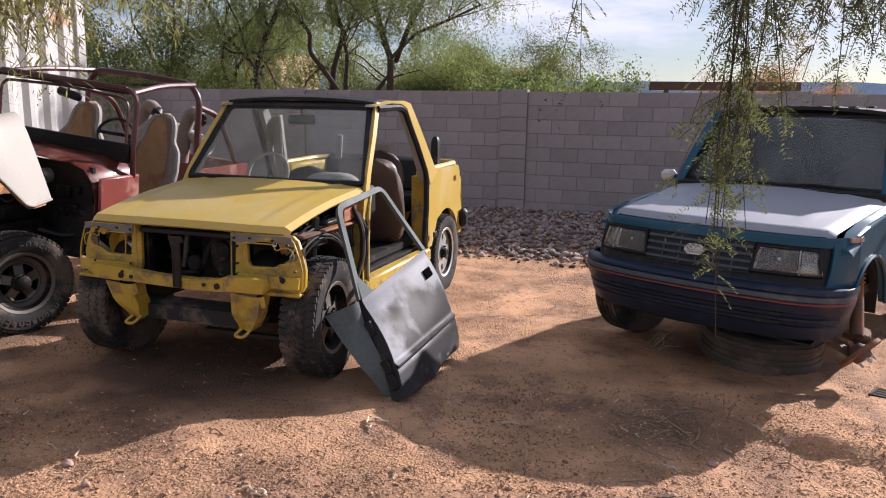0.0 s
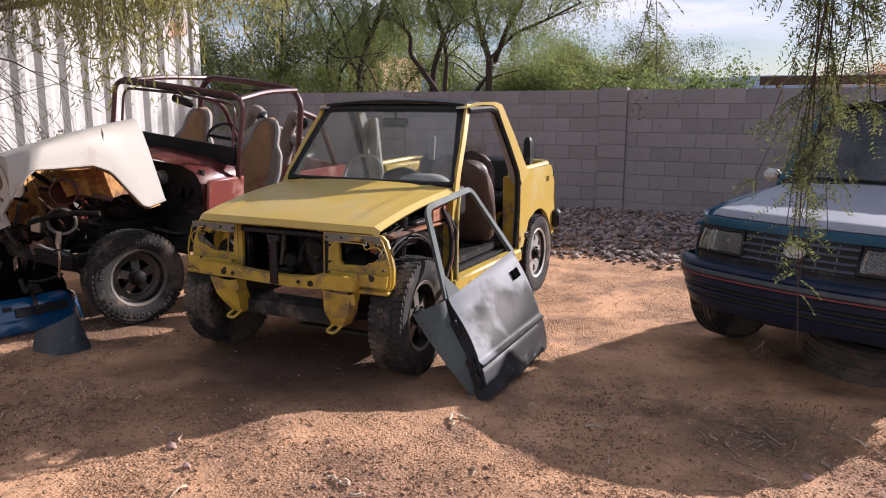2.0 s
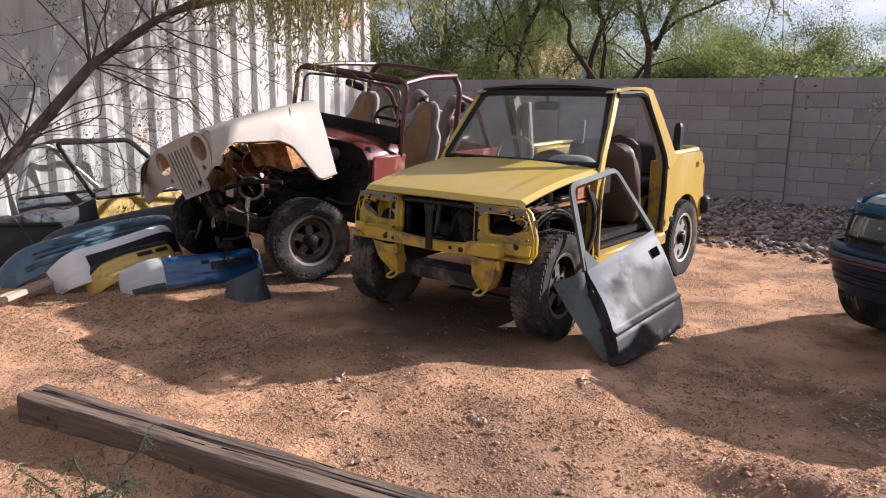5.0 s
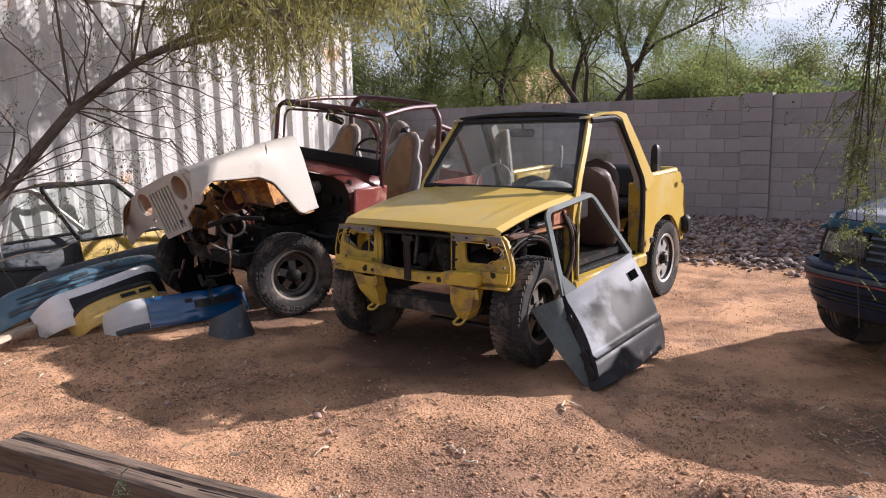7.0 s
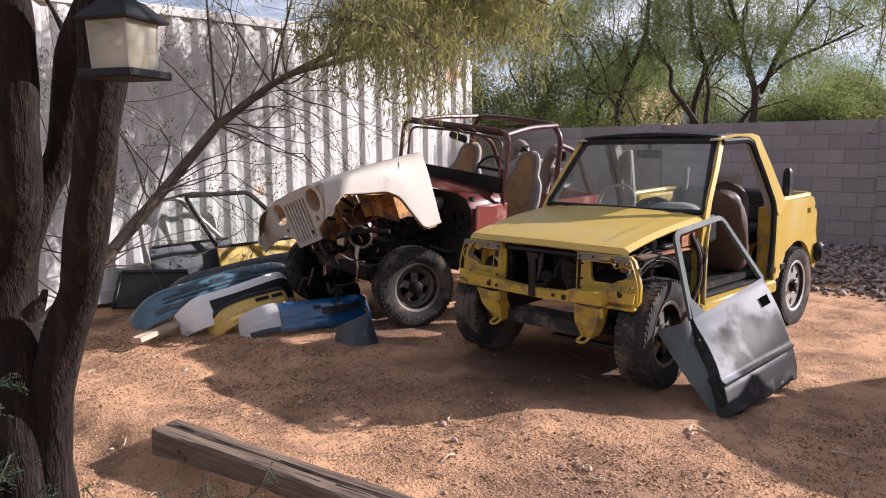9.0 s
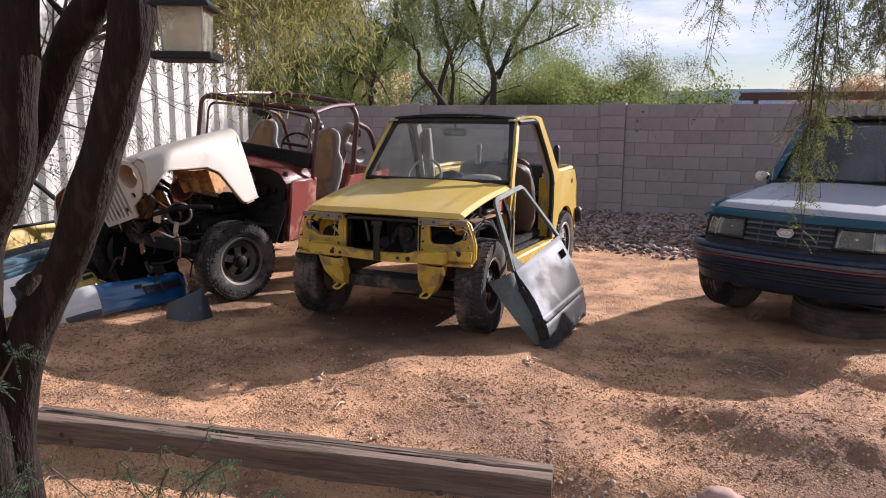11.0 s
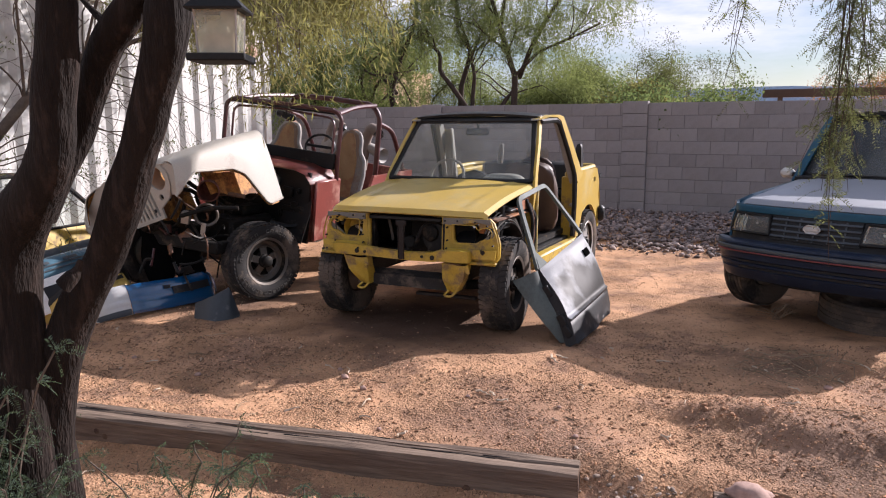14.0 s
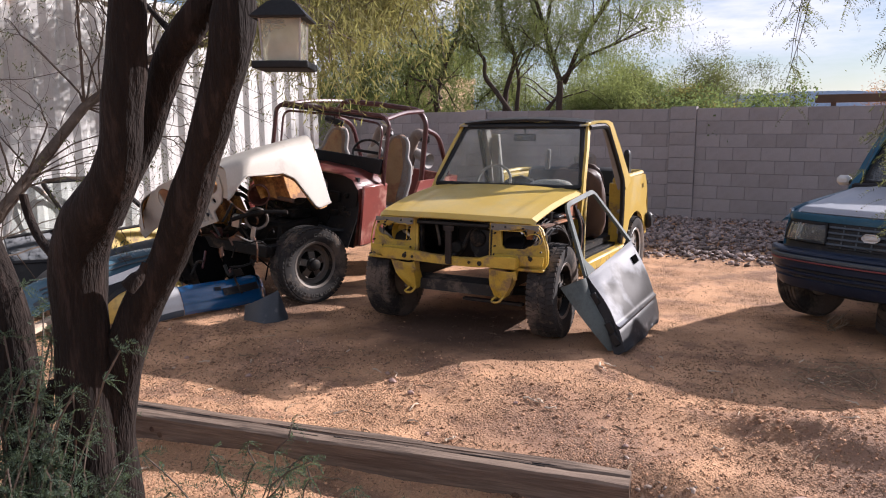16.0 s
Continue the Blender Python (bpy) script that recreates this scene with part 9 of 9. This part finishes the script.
scatter("dirt_clods", "broken clods of dry dirt in loose yard", "dirt", 1000, 9, (0.005, 0.017), M_CLODD, clod_band, 0.6)


def pebble_patch(rs):
    return 2.36 + rs.normal(0, 0.15), 2.25 + rs.normal(0, 0.14)


scatter("pebbles", "patch of small rounded pale pebbles between the timbers", "pebbles", 420, 7, (0.007, 0.020), M_PEBBLE, pebble_patch, 0.62, sub=2)


def strip_litter(name, label, count, seed, region, lo, hi, mat, rad=0.0022, curl=0.9):
    """Dry twigs and leaf litter lying flat, as one object."""
    rs = np.random.default_rng(seed)
    verts, faces = [], []
    for k in range(count):
        x, y = region(rs)
        ln = rs.uniform(lo, hi)
        a = rs.uniform(0, 6.28)
        bendy = rs.normal(0, curl)
        n = 3 if ln < 0.05 else 4
        off = len(verts)
        for j in range(n + 1):
            f = j / n
            px, py = x + ln * f * math.cos(a + bendy * f), y + ln * f * math.sin(a + bendy * f)
            z = ground_z(px, py) + rad * 1.2 + 0.012 * math.sin(3.1 * f) * rs.uniform(0, 1)
            w = rad * (1.2 - 0.7 * f)
            nx, ny = -math.sin(a + bendy * f), math.cos(a + bendy * f)
            verts += [(px + nx * w, py + ny * w, z - w), (px, py, z + w), (px - nx * w, py - ny * w, z - w)]
        for j in range(n):
            b = off + 3 * j
            faces += [(b, b + 1, b + 4, b + 3), (b + 1, b + 2, b + 5, b + 4), (b + 2, b, b + 3, b + 5)]
    me = bpy.data.meshes.new(name)
    me.from_pydata(verts, [], faces)
    me.materials.append(mat)
    return tagged(new(name, me), label, "litter", kind="stuff")


strip_litter("leaf_litter", "fine dark dry leaf litter over dirt", 7000, 12, whole_yard, 0.005, 0.02, M_LITTER, 0.0012)
strip_litter("straw_litter", "fine pale dry straw litter over dirt", 2500, 18, whole_yard, 0.015, 0.06, M_TWIG, 0.0014)
strip_litter("straw_litter", "loose pale straw and bark flecks on sunlit dirt", 6500, 19, near_yard, 0.008, 0.035, M_TWIG, 0.0016)
def litter_patch(rs):
    """Litter drifts together in patches and leaves bare dirt between."""
    while True:
        x, y = rs.uniform(-3.6, 4.8), rs.uniform(1.3, 4.8)
        drift = noise.noise(Vector((x * 1.2, y * 2.0, 21)))
        if rs.uniform() < min(1.0, max(0.03, 0.15 + 2.2 * drift)):
            return x, y


strip_litter("leaf_litter", "dark brown leaf and bark flecks drifted in patches", 6000, 23, litter_patch, 0.006, 0.024, M_LITTER, 0.0017)
strip_litter("dry_twigs", "dry pale twigs lying on dirt", 110, 13, near_yard, 0.05, 0.18, M_TWIG, 0.003, 0.35)


def twig_heap(rs):
    return 2.85 + rs.normal(0, 0.22), 4.35 + rs.normal(0, 0.16)


def under_left(rs):
    return rs.uniform(-3.6, -0.2), 2.9 + rs.normal(0, 0.35)


strip_litter("twig_heap", "small heap of dry sticks on dirt", 80, 14, twig_heap, 0.05, 0.26, M_TWIG, 0.0028, 0.3)
strip_litter("bark_litter", "reddish bark litter under the leaning tree", 450, 15, under_left, 0.015, 0.05, M_LITTER, 0.0018, 0.4)


def loose_stone(x, y, r, flat, label, mat, seed, z=None):
    rs = np.random.default_rng(seed)
    bm = pebble_mesh(rs, 3, flat)
    for v in bm.verts:
        v.co *= 1 + 0.16 * noise.noise(v.co * 2.3 + Vector((seed, 0, 0))) + 0.06 * noise.noise(v.co * 6.0)
    bm.transform(Matrix.Diagonal((r, r, r, 1)))
    ob = part("stone", bm, mat, angle=70)
    ob.location = (x, y, (ground_z(x, y) if z is None else z) + r * flat * 0.55)
    tagged(ob, label, "stone")


M_PINK = surf("pinkish_stone", (0.36, 0.24, 0.20), 0.85, var=0.2, scale=9, bump=0.4, fine=60)
loose_stone(2.76, 2.525, 0.076, 0.50, "rounded pinkish stone resting on timber", M_PINK, 31, z=-0.075)
loose_stone(3.30, 2.56, 0.055, 0.6, "dark crumbly stone resting on timber", M_BARKD, 32, z=-0.078)
for k, (x, y, r) in enumerate(((0.31, 3.0, 0.036), (0.22, 3.08, 0.024), (0.52, 2.89, 0.03), (1.9, 2.75, 0.022), (3.08, 3.95, 0.035), (1.2, 2.95, 0.02), (-0.55, 2.6, 0.03), (-1.3, 2.75, 0.026), (1.72, 3.05, 0.018), (-3.05, 2.55, 0.06), (0.9, 2.45, 0.02))):
    loose_stone(x, y, r * 0.62, 0.7, "small loose pale stone on dry dirt", M_PINK, 40 + k)


def slat_piece():
    t = thing("grille_piece", "small dark slatted plastic piece lying on dirt", "car part", pose(4.10, 5.12, ground_z(4.10, 5.12) + 0.012, 0, 0, -25))
    for k in range(4):
        part("slat", boxes((0.0, -0.06 + 0.04 * k, 0.0, 0.30, 0.022, 0.012, 12, 0, 0), bevel=0.003), M_BARKG, t)
    part("edge_bar", boxes((-0.15, 0.0, 0.0, 0.015, 0.17, 0.016), bevel=0.003), M_BARKG, t)


slat_piece()


def dry_weed():
    rs = np.random.default_rng(66)
    t = thing("dry_weed", "tangle of dry weed stalks by blue car tyre", "plant", pose(2.73, 5.55, 0.0))
    bm = bmesh.new()
    for k in range(16):
        d = Vector((rs.normal(0, 0.5), rs.normal(0, 0.4), 0.7)).normalized()
        tube([d * 0.22 * j / 4 + Vector((0.03 * math.sin(j + k), 0, -0.01 * j * j * 0.4)) for j in range(5)], 0.0025, 4, bm, caps=False)
    part("stalks", bm, M_TWIG, t)


dry_weed()


M_PALESTICK = surf("peeled_pale_wood", (0.55, 0.44, 0.33), 0.85, var=0.15, scale=20, bump=0.2)


def pale_stick(x, y, ln, turn, seed):
    """A short peeled stick with a kink, lying on the dirt."""
    rs = np.random.default_rng(seed)
    pts = []
    for j in range(7):
        f = j / 6
        px, py = x + ln * f * math.cos(turn) + rs.normal(0, 0.006), y + ln * f * math.sin(turn) + rs.normal(0, 0.006)
        pts.append(Vector((px, py, ground_z(px, py) + 0.012)))
    tagged(part("stick", tube(pts, 0.006, 6, radii=[0.006, 0.0075, 0.006, 0.007, 0.0055, 0.005, 0.003]), M_PALESTICK), "short pale peeled stick lying on dry dirt", "stick")


strip_litter("seed_pods", "short pale twisted seed pods on dry dirt", 90, 27, near_yard, 0.04, 0.10, M_PALESTICK, 0.004)
for k, (x, y, ln, turn) in enumerate(((1.21, 3.03, 0.12, -0.29), (1.38, 2.94, 0.07, 0.55), (1.4, 3.85, 0.14, -0.92), (1.45, 3.86, 0.07, 0.09), (1.05, 2.4, 0.07, 1.18), (1.3, 3.04, 0.08, -0.7))):
    pale_stick(x, y, ln, turn, 80 + k)
